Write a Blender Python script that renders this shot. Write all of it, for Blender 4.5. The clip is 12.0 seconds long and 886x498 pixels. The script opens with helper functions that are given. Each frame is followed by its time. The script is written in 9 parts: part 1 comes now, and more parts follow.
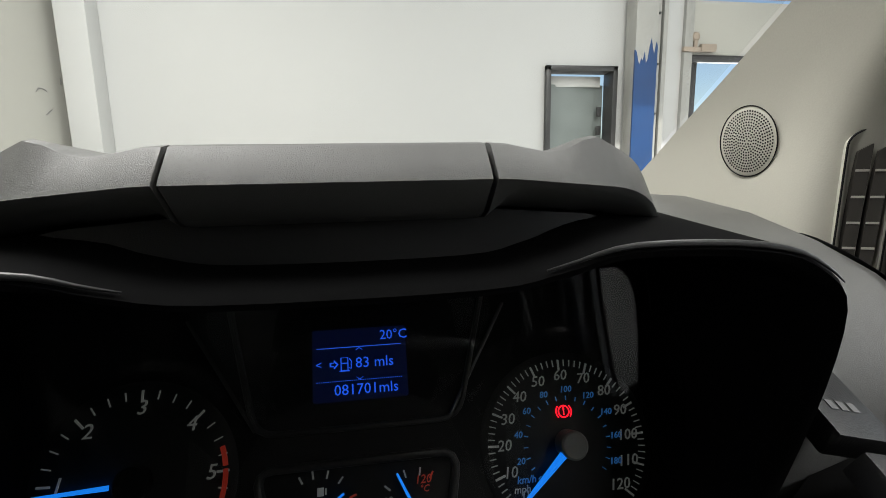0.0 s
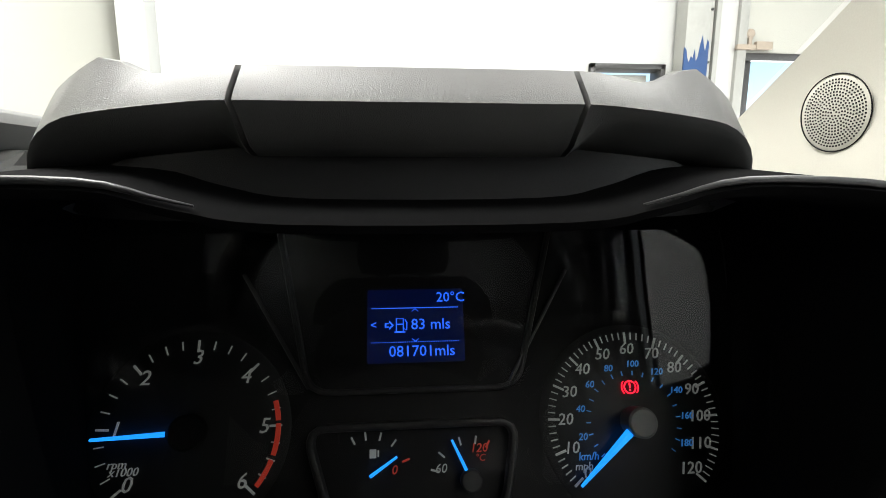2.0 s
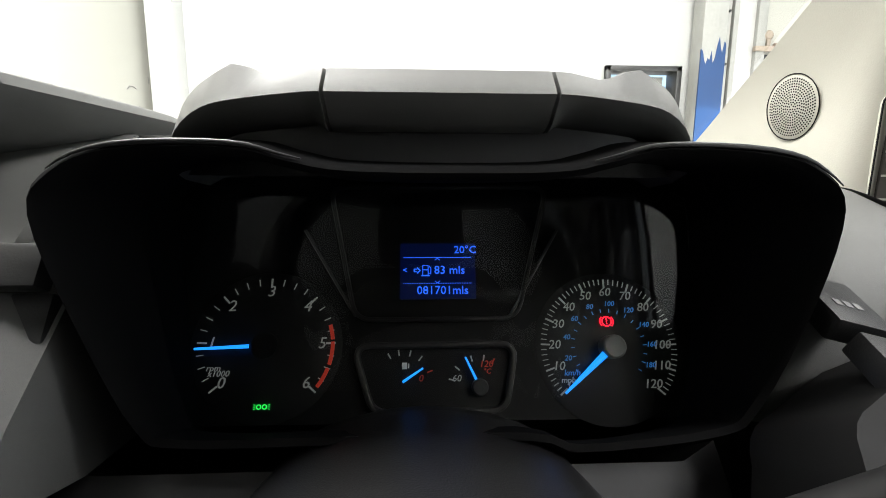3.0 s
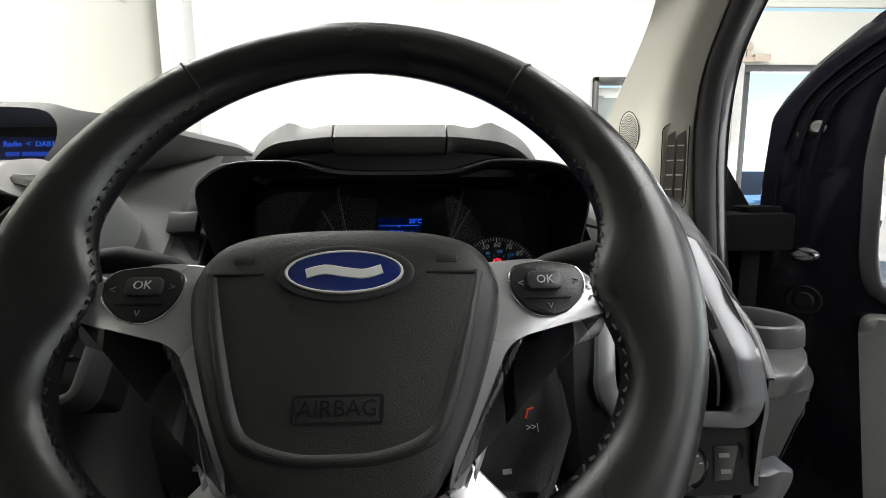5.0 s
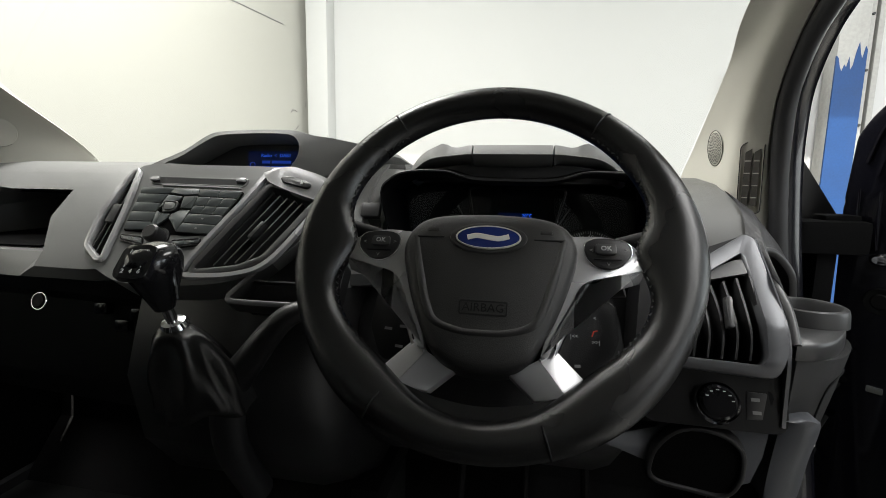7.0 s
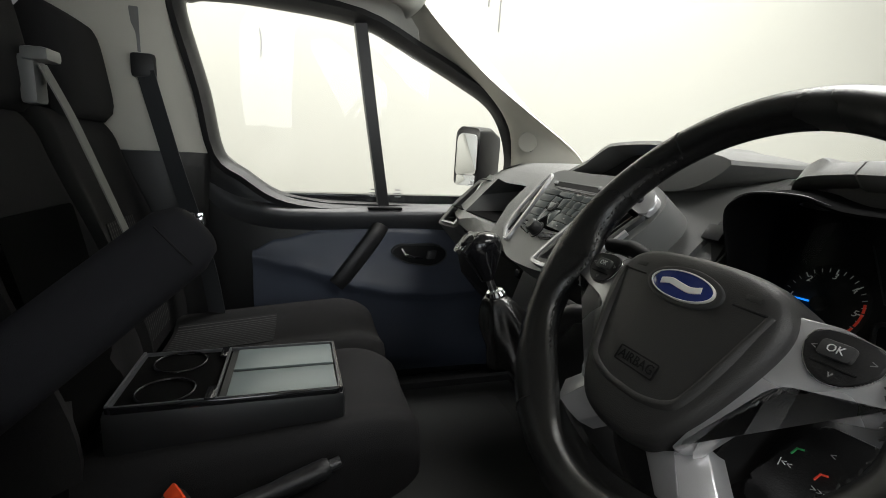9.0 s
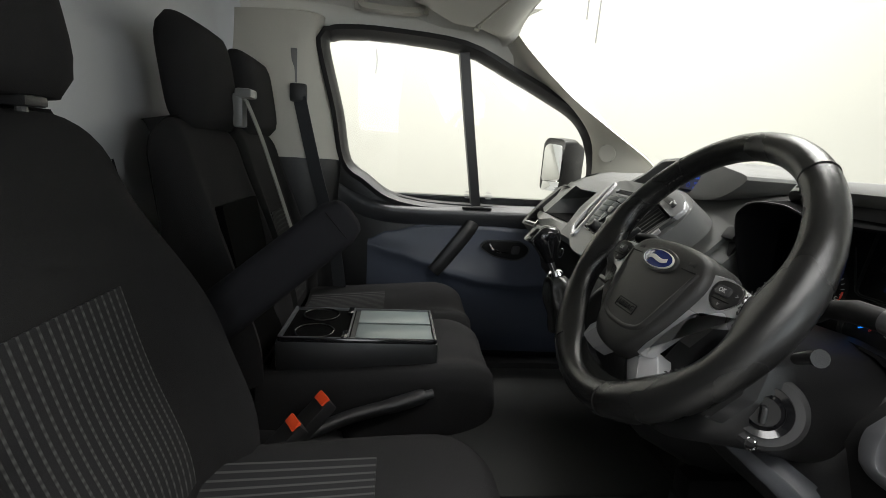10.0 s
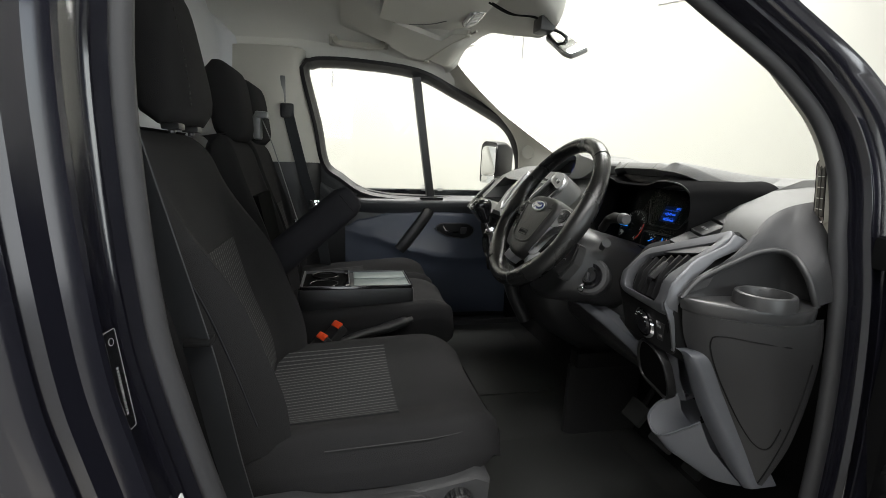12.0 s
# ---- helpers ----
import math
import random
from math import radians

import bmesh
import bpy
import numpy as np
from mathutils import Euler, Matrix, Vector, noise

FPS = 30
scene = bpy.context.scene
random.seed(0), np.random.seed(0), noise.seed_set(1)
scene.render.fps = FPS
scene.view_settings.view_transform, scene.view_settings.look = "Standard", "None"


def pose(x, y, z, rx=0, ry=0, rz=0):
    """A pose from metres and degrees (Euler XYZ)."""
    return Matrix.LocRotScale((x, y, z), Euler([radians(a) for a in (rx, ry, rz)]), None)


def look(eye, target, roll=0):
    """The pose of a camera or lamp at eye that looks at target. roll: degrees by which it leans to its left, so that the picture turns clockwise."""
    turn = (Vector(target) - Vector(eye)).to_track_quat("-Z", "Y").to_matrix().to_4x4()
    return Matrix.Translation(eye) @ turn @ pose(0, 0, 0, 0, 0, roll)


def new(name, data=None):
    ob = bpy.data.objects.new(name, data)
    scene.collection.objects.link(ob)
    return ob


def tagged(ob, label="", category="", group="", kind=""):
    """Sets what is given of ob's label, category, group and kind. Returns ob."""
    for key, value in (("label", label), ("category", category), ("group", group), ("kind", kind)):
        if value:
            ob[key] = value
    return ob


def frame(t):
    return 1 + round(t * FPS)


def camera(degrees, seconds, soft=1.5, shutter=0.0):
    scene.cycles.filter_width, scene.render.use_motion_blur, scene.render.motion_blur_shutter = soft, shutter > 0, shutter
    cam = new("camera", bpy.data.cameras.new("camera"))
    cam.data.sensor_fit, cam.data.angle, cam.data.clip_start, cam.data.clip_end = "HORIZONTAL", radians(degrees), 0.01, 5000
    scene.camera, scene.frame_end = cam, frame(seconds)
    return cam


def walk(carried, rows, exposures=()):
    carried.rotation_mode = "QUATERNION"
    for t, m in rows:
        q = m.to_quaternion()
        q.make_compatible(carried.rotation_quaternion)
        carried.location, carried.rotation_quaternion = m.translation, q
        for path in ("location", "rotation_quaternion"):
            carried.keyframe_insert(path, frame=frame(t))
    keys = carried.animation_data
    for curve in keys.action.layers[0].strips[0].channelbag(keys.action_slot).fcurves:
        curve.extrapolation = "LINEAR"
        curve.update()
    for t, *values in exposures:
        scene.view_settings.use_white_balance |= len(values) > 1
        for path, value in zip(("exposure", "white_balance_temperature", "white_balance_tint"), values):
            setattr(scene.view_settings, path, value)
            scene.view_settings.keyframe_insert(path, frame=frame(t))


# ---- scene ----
cam = camera(86.4, 12.0, soft=0.75)
PATH = [
    (0, (0.394, 0.065, 0.904), (0.697, 2.014, 0.572), -1.0),
    (0.5, (0.393, 0.086, 0.886), (0.67, 2.038, 0.549), -0.5),
    (1, (0.387, 0.088, 0.878), (0.622, 2.045, 0.536), -0.1),
    (1.5, (0.382, 0.082, 0.877), (0.583, 2.044, 0.546), -0.0),
    (2, (0.38, 0.075, 0.88), (0.54, 2.041, 0.55), 0.1),
    (2.5, (0.375, 0.045, 0.875), (0.495, 2.015, 0.549), 0.2),
    (2.7, (0.373, 0.028, 0.871), (0.482, 1.999, 0.548), 0.2),
    (4.3, (0.376, -0.137, 0.844), (0.434, 1.837, 0.528), 0.4),
    (4.5, (0.392, -0.159, 0.846), (0.449, 1.818, 0.544), -0.3),
    (5, (0.414, -0.241, 0.858), (0.497, 1.736, 0.573), -0.4),
    (5.5, (0.412, -0.302, 0.862), (0.47, 1.677, 0.582), -0.2),
    (6, (0.409, -0.351, 0.861), (0.409, 1.63, 0.587), 0.4),
    (6.5, (0.411, -0.399, 0.865), (0.31, 1.579, 0.589), 0.8),
    (7, (0.412, -0.432, 0.863), (0.049, 1.514, 0.578), 0.9),
    (7.5, (0.429, -0.411, 0.863), (-0.388, 1.389, 0.557), 1.0),
    (7.7, (0.441, -0.387, 0.865), (-0.571, 1.308, 0.547), 1.4),
    (9.3, (0.712, -0.272, 0.911), (-1.208, 0.12, 0.512), 3.2),
    (9.5, (0.757, -0.275, 0.917), (-1.177, 0.038, 0.515), 3.5),
    (10, (0.888, -0.312, 0.919), (-1.061, -0.109, 0.52), 3.5),
    (10.5, (1.005, -0.354, 0.91), (-0.944, -0.135, 0.516), 3.1),
    (11, (1.146, -0.364, 0.924), (-0.8, -0.117, 0.532), 2.9),
    (11.5, (1.27, -0.382, 0.916), (-0.669, -0.074, 0.533), 2.6),
    (12, (1.353, -0.431, 0.906), (-0.566, -0.012, 0.533), 1.9),
]
walk(cam, [(t, look(eye, target, roll)) for t, eye, target, roll in PATH], exposures=[(0, 0.2), (0.5, 0.25), (1, 0.7), (2, 1.15), (2.5, 1.2), (4.5, 1.1), (5.5, 1.0), (7, 0.58), (7.5, 0.5), (9.5, 0.68), (12, 0.85)])

# ---- world, sun and area lamps; rooflights and side gate are unseen additions ----
world = bpy.data.worlds.new("world")
scene.world = world
world.use_nodes = True
wn = world.node_tree.nodes
sky = wn.new("ShaderNodeTexSky")
sky.sky_type, sky.sun_disc = "NISHITA", False
sky.sun_elevation, sky.sun_rotation = radians(48), radians(200)
wn["Background"].inputs["Strength"].default_value = 0.12
world.node_tree.links.new(sky.outputs[0], wn["Background"].inputs["Color"])
sun = new("sun", bpy.data.lights.new("sun", "SUN"))
sun.data.energy, sun.data.angle, sun.data.color = 4.0, radians(0.6), (1.0, 0.95, 0.87)
sun.matrix_world = look((0, 0, 8), (0 + 1.0, 8 * 0.75, -1.0))


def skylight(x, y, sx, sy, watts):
    """An added area lamp in a made-up, unseen rooflight opening of the workshop."""
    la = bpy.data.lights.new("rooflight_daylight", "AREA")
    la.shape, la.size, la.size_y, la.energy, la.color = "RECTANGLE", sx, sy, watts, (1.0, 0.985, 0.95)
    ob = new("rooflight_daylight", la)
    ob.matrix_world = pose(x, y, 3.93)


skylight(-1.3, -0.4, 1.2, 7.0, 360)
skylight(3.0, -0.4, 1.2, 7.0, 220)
# fill lamp in a made-up, unseen side gateway; it brightens the cab
gate_fill = new("side_gate_daylight", bpy.data.lights.new("side_gate_daylight", "AREA"))
gate_fill.data.shape, gate_fill.data.size, gate_fill.data.size_y, gate_fill.data.energy, gate_fill.data.color = "RECTANGLE", 5.0, 3.1, 125, (0.93, 0.97, 1.0)
gate_fill.matrix_world = look((7.05, -0.3, 1.2), (0, -0.3, 0.9))
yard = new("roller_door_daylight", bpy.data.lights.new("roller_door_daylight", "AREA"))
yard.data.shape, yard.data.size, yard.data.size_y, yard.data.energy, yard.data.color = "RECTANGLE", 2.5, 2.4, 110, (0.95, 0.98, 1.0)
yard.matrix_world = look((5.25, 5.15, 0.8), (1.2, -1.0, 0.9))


# ---- materials ----
def material(name, color, rough=0.5, metal=0.0, grain=0.0, scale=400.0, bump=0.0, vary=0.12, spread=3.0, coat=0.0, spec=0.5, emit=None, power=0.0):
    """A surface with fine grain, relief and a slow drift of tone and gloss."""
    m = bpy.data.materials.new(name)
    m.use_nodes = True
    n, l = m.node_tree.nodes, m.node_tree.links
    b = n["Principled BSDF"]
    b.inputs["Metallic"].default_value = metal
    b.inputs["Coat Weight"].default_value = coat
    b.inputs["Coat Roughness"].default_value = 0.08
    b.inputs["Specular IOR Level"].default_value = spec
    co = n.new("ShaderNodeTexCoord")
    big = n.new("ShaderNodeTexNoise")
    big.inputs["Scale"].default_value, big.inputs["Detail"].default_value = spread, 4.0
    l.new(co.outputs["Object"], big.inputs["Vector"])
    fine = n.new("ShaderNodeTexNoise")
    fine.inputs["Scale"].default_value, fine.inputs["Detail"].default_value = scale, 3.0
    l.new(co.outputs["Object"], fine.inputs["Vector"])
    mixv = n.new("ShaderNodeMix")
    mixv.data_type = "FLOAT"
    mixv.inputs[0].default_value = grain
    l.new(big.outputs["Fac"], mixv.inputs[2])
    l.new(fine.outputs["Fac"], mixv.inputs[3])
    ramp = n.new("ShaderNodeMapRange")
    ramp.inputs["To Min"].default_value, ramp.inputs["To Max"].default_value = 1 - vary, 1 + vary
    ramp.inputs["From Min"].default_value, ramp.inputs["From Max"].default_value = 0.3, 0.7
    l.new(mixv.outputs[0], ramp.inputs["Value"])
    mul = n.new("ShaderNodeMix")
    mul.data_type, mul.blend_type = "RGBA", "MULTIPLY"
    mul.inputs[0].default_value = 1.0
    mul.inputs[6].default_value = (*color, 1)
    l.new(ramp.outputs[0], mul.inputs[7])
    l.new(mul.outputs[2], b.inputs["Base Color"])
    rr = n.new("ShaderNodeMapRange")
    rr.inputs["To Min"].default_value, rr.inputs["To Max"].default_value = max(rough - 0.07, 0.02), min(rough + 0.07, 1)
    rr.inputs["From Min"].default_value, rr.inputs["From Max"].default_value = 0.3, 0.7
    l.new(big.outputs["Fac"], rr.inputs["Value"])
    l.new(rr.outputs[0], b.inputs["Roughness"])
    if bump:
        bp = n.new("ShaderNodeBump")
        bp.inputs["Strength"].default_value, bp.inputs["Distance"].default_value = bump, 0.001
        l.new(fine.outputs["Fac"], bp.inputs["Height"])
        l.new(bp.outputs[0], b.inputs["Normal"])
    if emit:
        b.inputs["Emission Color"].default_value, b.inputs["Emission Strength"].default_value = (*emit, 1), power
    return m


def leather(name, color, rough, scale, bump):
    """Pebbled hide: cells with fine creases."""
    m = material(name, color, rough, grain=0.2, scale=scale, vary=0.15, spread=9)
    n, l = m.node_tree.nodes, m.node_tree.links
    co = n["Texture Coordinate"]
    vo = n.new("ShaderNodeTexVoronoi")
    vo.feature, vo.inputs["Scale"].default_value = "DISTANCE_TO_EDGE", scale
    no = n.new("ShaderNodeTexNoise")
    no.inputs["Scale"].default_value = scale * 0.4
    ad = n.new("ShaderNodeMix")
    ad.data_type, ad.inputs[0].default_value = "VECTOR", 0.012
    l.new(co.outputs["Object"], ad.inputs[4])
    l.new(no.outputs["Color"], ad.inputs[5])
    l.new(co.outputs["Object"], no.inputs["Vector"])
    l.new(ad.outputs[1], vo.inputs["Vector"])
    pw = n.new("ShaderNodeMapRange")
    pw.inputs["From Max"].default_value = 0.25
    l.new(vo.outputs["Distance"], pw.inputs["Value"])
    bp = n.new("ShaderNodeBump")
    bp.inputs["Strength"].default_value, bp.inputs["Distance"].default_value = bump, 0.0008
    l.new(pw.outputs[0], bp.inputs["Height"])
    l.new(bp.outputs[0], n["Principled BSDF"].inputs["Normal"])
    return m


def glass(name, tint=(0.955, 0.96, 0.945)):
    m = bpy.data.materials.new(name)
    m.use_nodes = True
    n, l = m.node_tree.nodes, m.node_tree.links
    n.remove(n["Principled BSDF"])
    t, g, mix, fr = n.new("ShaderNodeBsdfTransparent"), n.new("ShaderNodeBsdfGlossy"), n.new("ShaderNodeMixShader"), n.new("ShaderNodeLayerWeight")
    t.inputs["Color"].default_value = (*tint, 1)
    g.inputs["Roughness"].default_value = 0.01
    fr.inputs["Blend"].default_value = 0.5
    sharp = n.new("ShaderNodeMath")
    sharp.operation = "POWER"
    sharp.inputs[1].default_value = 5.0
    lift = n.new("ShaderNodeMath")
    lift.operation = "MULTIPLY_ADD"
    lift.inputs[1].default_value, lift.inputs[2].default_value = 0.5, 0.02
    l.new(fr.outputs["Facing"], sharp.inputs[0])
    l.new(sharp.outputs[0], lift.inputs[0])
    l.new(lift.outputs[0], mix.inputs[0])
    l.new(t.outputs[0], mix.inputs[1])
    l.new(g.outputs[0], mix.inputs[2])
    l.new(mix.outputs[0], n["Material Output"].inputs["Surface"])
    return m


DASH = leather("dash_grey_plastic", (0.130, 0.131, 0.126), 0.46, 900, 0.3)
DARK = material("black_plastic", (0.014, 0.014, 0.0145), 0.42, grain=0.5, scale=900, bump=0.25)
MATT = material("matt_black_plastic", (0.006, 0.006, 0.0062), 0.65, grain=0.4, scale=900, spec=0.22)
SHROUD = material("deep_black_shroud", (0.008, 0.008, 0.0083), 0.85, grain=0.4, scale=900, spec=0.03)
# near-black that carries the shade of hollows and gaps in its colour
VOID = material("recess_shade_black", (0.003, 0.003, 0.003), 0.95, spec=0.05)
GLOSS = material("gloss_black", (0.008, 0.008, 0.009), 0.12, vary=0.05)
SATIN = material("satin_dark_grey", (0.038, 0.038, 0.0385), 0.36, grain=0.4, scale=800, bump=0.1)
STACK = material("grey_stack_plastic", (0.155, 0.157, 0.152), 0.34, grain=0.4, scale=900, bump=0.1)
RADIOKEY = material("radio_key_plastic", (0.062, 0.070, 0.070), 0.3, grain=0.4, scale=900, vary=0.08)
SILVER = material("satin_silver_trim", (0.55, 0.55, 0.56), 0.27, metal=0.6, grain=0.5, scale=1500, vary=0.06)
TRIM = material("satin_trim_frame", (0.115, 0.117, 0.124), 0.40, metal=0.5, grain=0.5, scale=1500, vary=0.06)
CHROME = material("chrome", (0.8, 0.8, 0.82), 0.08, metal=1.0, vary=0.03)
HIDE = leather("wheel_leather", (0.009, 0.009, 0.0088), 0.25, 800, 0.12)
HIDE.node_tree.nodes["Principled BSDF"].inputs["Specular IOR Level"].default_value = 0.6
PADSKIN = leather("airbag_skin", (0.021, 0.0207, 0.020), 0.42, 520, 0.19)
CLOTH = material("black_seat_cloth", (0.0165, 0.0162, 0.0167), 0.92, grain=0.7, scale=800, bump=0.8, vary=0.3, spread=5, spec=0.2)
CLOTHSIDE = material("dark_seat_side", (0.016, 0.016, 0.019), 0.9, grain=0.6, scale=1600, bump=0.5, vary=0.25, spec=0.2)
LINER = material("light_headliner", (0.60, 0.595, 0.55), 0.95, grain=0.5, scale=900, bump=0.5, vary=0.06, spec=0.1)
PILLAR = material("light_pillar_plastic", (0.47, 0.457, 0.40), 0.6, grain=0.4, scale=900, bump=0.08, vary=0.05)
BULK = material("bulkhead_grey", (0.56, 0.57, 0.58), 0.6, grain=0.4, scale=500, vary=0.06)
RUBBER = material("rubber_mat", (0.020, 0.021, 0.020), 0.7, grain=0.4, scale=300, bump=0.4, vary=0.3, spread=6)
SEAL = material("rubber_seal", (0.027, 0.027, 0.029), 0.6, grain=0.3, scale=500, vary=0.15)
PAINT = material("black_body_paint", (0.006, 0.006, 0.009), 0.14, spec=0.4, vary=0.05, coat=0.15)
CHEEK = leather("grained_dark_plastic", (0.030, 0.030, 0.031), 0.5, 1100, 0.25)
DOORBLUE = material("blue_grey_door_plastic", (0.060, 0.070, 0.097), 0.45, grain=0.5, scale=800, bump=0.2)
DOORTOP = material("dark_door_top", (0.050, 0.051, 0.054), 0.42, grain=0.5, scale=800, bump=0.2)
LIGHTGREY = material("grey_lower_trim", (0.090, 0.094, 0.104), 0.45, grain=0.5, scale=800, bump=0.2)
BELT = material("seat_belt_webbing", (0.17, 0.17, 0.165), 0.7, grain=0.6, scale=1800, bump=0.4)
BELTDARK = material("dark_belt_webbing", (0.03, 0.032, 0.035), 0.7, grain=0.6, scale=1800, bump=0.4)
ORANGE = material("red_buckle_button", (0.75, 0.075, 0.02), 0.4)
LOGOBLUE = material("blue_enamel", (0.01, 0.025, 0.16), 0.15, coat=1.0, vary=0.04)
TRAYGREY = material("grey_tray_panel", (0.16, 0.19, 0.19), 0.33, grain=0.4, scale=600, vary=0.08)
WALLWHITE = material("white_painted_wall", (0.55, 0.555, 0.55), 0.8, grain=0.05, scale=60, vary=0.02, spread=0.7)
WALLCREAM = material("cream_painted_wall", (0.46, 0.455, 0.415), 0.8, grain=0.05, scale=60, vary=0.025, spread=0.7)
CONCRETE = material("concrete_floor", (0.34, 0.33, 0.31), 0.8, grain=0.5, scale=40, vary=0.2, spread=1.2, bump=0.2)
BLUEPAINT = material("blue_paint", (0.005, 0.048, 0.17), 0.5, grain=0.4, scale=60, vary=0.2)
GREYDOOR = material("grey_green_door", (0.22, 0.25, 0.24), 0.5)
WHITEPAINT = material("white_metal_frame", (0.72, 0.72, 0.70), 0.5, vary=0.08)
# white of the column and rails, set darker so it does not burn out
COLUMNGREY = material("darker_white_paint", (0.36, 0.36, 0.34), 0.5, grain=0.4, scale=30, vary=0.2, spread=2.0)
RUST = material("weathered_bracket", (0.38, 0.32, 0.26), 0.6, metal=0.4, grain=0.5, scale=120, vary=0.35)
PANE = glass("clear_glass")
LED = material("blue_display_light", (0.01, 0.02, 0.1), 0.5, emit=(0.02, 0.13, 1.0), power=0.7)
LCDBACK = material("display_backlight", (0.002, 0.004, 0.02), 0.4, emit=(0.0, 0.012, 0.16), power=0.05)
RADIOLED = material("radio_display_light", (0.01, 0.02, 0.1), 0.5, emit=(0.03, 0.15, 1.0), power=0.3)
RADIODIM = material("radio_display_dim", (0.01, 0.02, 0.1), 0.5, emit=(0.02, 0.10, 0.8), power=0.2)
RADIOBACK = material("radio_display_back", (0.002, 0.003, 0.012), 0.3, emit=(0.0, 0.012, 0.16), power=0.06)
CALLGREEN = material("green_key_print", (0.03, 0.28, 0.09), 0.6)
DIALWHITE = material("dial_print", (0.42, 0.43, 0.42), 0.6, emit=(0.6, 0.62, 0.6), power=0.055)
DIALBLUE = material("dial_print_blue", (0.06, 0.25, 0.6), 0.6, emit=(0.05, 0.25, 0.7), power=0.16)
DIALRED = material("dial_print_red", (0.6, 0.06, 0.03), 0.6, emit=(0.7, 0.05, 0.03), power=0.08)
NEEDLE = material("lit_blue_needle", (0.02, 0.2, 0.7), 0.4, emit=(0.01, 0.24, 1.0), power=0.75)
WARNRED = material("lit_red_warning", (0.6, 0.01, 0.02), 0.4, emit=(1.0, 0.01, 0.03), power=1.5)
TELLGREEN = material("lit_green_telltale", (0.01, 0.4, 0.05), 0.4, emit=(0.02, 0.7, 0.08), power=0.9)
PRINT = material("white_print", (0.55, 0.56, 0.55), 0.6)
PRINTDIM = material("grey_print", (0.2, 0.2, 0.2), 0.6)


# ---- mesh helpers ----
V = Vector


def part(name, bm, mat, parent, label="", smooth=True, angle=35, kind=""):
    """One bmesh as one mesh object under a thing or a part."""
    bmesh.ops.recalc_face_normals(bm, faces=bm.faces)
    me = bpy.data.meshes.new(name)
    if smooth:
        for f in bm.faces:
            f.smooth = True
        for e in bm.edges:
            if len(e.link_faces) == 2 and e.calc_face_angle(0) > radians(angle):
                e.smooth = False
    bm.to_mesh(me)
    bm.free()
    me.materials.append(mat)
    ob = new(name, me)
    if parent:
        ob.parent = parent
    return tagged(ob, label, kind=kind)


def thing(name, label, category, m=None, group="", kind=""):
    ob = new(name)
    ob.empty_display_size = 0.05
    if m is not None:
        ob.matrix_basis = m
    return tagged(ob, label, category, group, kind)


def axes(o, x, y):
    """A pose with its origin at o, x along x and y near y."""
    x = V(x).normalized()
    n = x.cross(V(y)).normalized()
    y = n.cross(x)
    m = Matrix((x, y, n)).transposed().to_4x4()
    m.translation = o
    return m


def box(bm, c, s, bev=0.0, seg=2, m=None):
    r = bmesh.ops.create_cube(bm, size=1.0)
    vs = r["verts"]
    for v in vs:
        v.co = V((v.co.x * s[0], v.co.y * s[1], v.co.z * s[2])) + V(c)
    if m is not None:
        bmesh.ops.transform(bm, matrix=m, verts=vs)
    if bev:
        es = list({e for v in vs for e in v.link_edges})
        bmesh.ops.bevel(bm, geom=es, offset=bev, segments=seg, affect="EDGES", profile=0.6)
    return bm


def rounded(pts, r, n=5):
    """A 2D polygon with its corners rounded by r (a number, or one for each corner)."""
    out = []
    k = len(pts)
    for i in range(k):
        ri = r[i] if isinstance(r, (list, tuple)) else r
        p, a, b = V(pts[i]).to_2d(), V(pts[i - 1]).to_2d(), V(pts[(i + 1) % k]).to_2d()
        da, db = a - p, b - p
        t = min(ri, da.length * 0.48, db.length * 0.48)
        if t < 1e-6:
            out.append(p)
            continue
        s, e = p + da.normalized() * t, p + db.normalized() * t
        for j in range(n + 1):
            u = j / n
            out.append((1 - u) ** 2 * s + 2 * u * (1 - u) * p + u * u * e)
    return [(q.x, q.y) for q in out]


def plate(bm, pts, z0, z1, bev=0.0, m=None, seg=2):
    """A flat plate with a 2D outline from z0 up to z1, its upper rim rounded."""
    lo = [bm.verts.new((x, y, z0)) for x, y in pts]
    hi = [bm.verts.new((x, y, z1)) for x, y in pts]
    top = bm.faces.new(hi)
    bm.faces.new(lo[::-1])
    for i in range(len(pts)):
        j = (i + 1) % len(pts)
        bm.faces.new((lo[i], lo[j], hi[j], hi[i]))
    if bev:
        res = bmesh.ops.bevel(bm, geom=list(top.edges), offset=bev, segments=seg, affect="EDGES", profile=0.5)
    if m is not None:
        bmesh.ops.transform(bm, matrix=m, verts=bm.verts)
    return bm


def rim(bm, outer, inner, z0, z1, m=None, bev=0.0):
    """A frame between two 2D outlines of as many points."""
    k = len(outer)
    a = [bm.verts.new((x, y, z0)) for x, y in outer]
    b = [bm.verts.new((x, y, z1)) for x, y in outer]
    c = [bm.verts.new((x, y, z1)) for x, y in inner]
    d = [bm.verts.new((x, y, z0)) for x, y in inner]
    for i in range(k):
        j = (i + 1) % k
        for p, q in ((a, b), (b, c), (c, d), (d, a)):
            bm.faces.new((p[i], p[j], q[j], q[i]))
    if bev:
        es = [e for e in bm.edges if (e.verts[0] in b and e.verts[1] in b) or (e.verts[0] in c and e.verts[1] in c)]
        bmesh.ops.bevel(bm, geom=es, offset=bev, segments=2, affect="EDGES", profile=0.5)
    if m is not None:
        bmesh.ops.transform(bm, matrix=m, verts=bm.verts)
    return bm


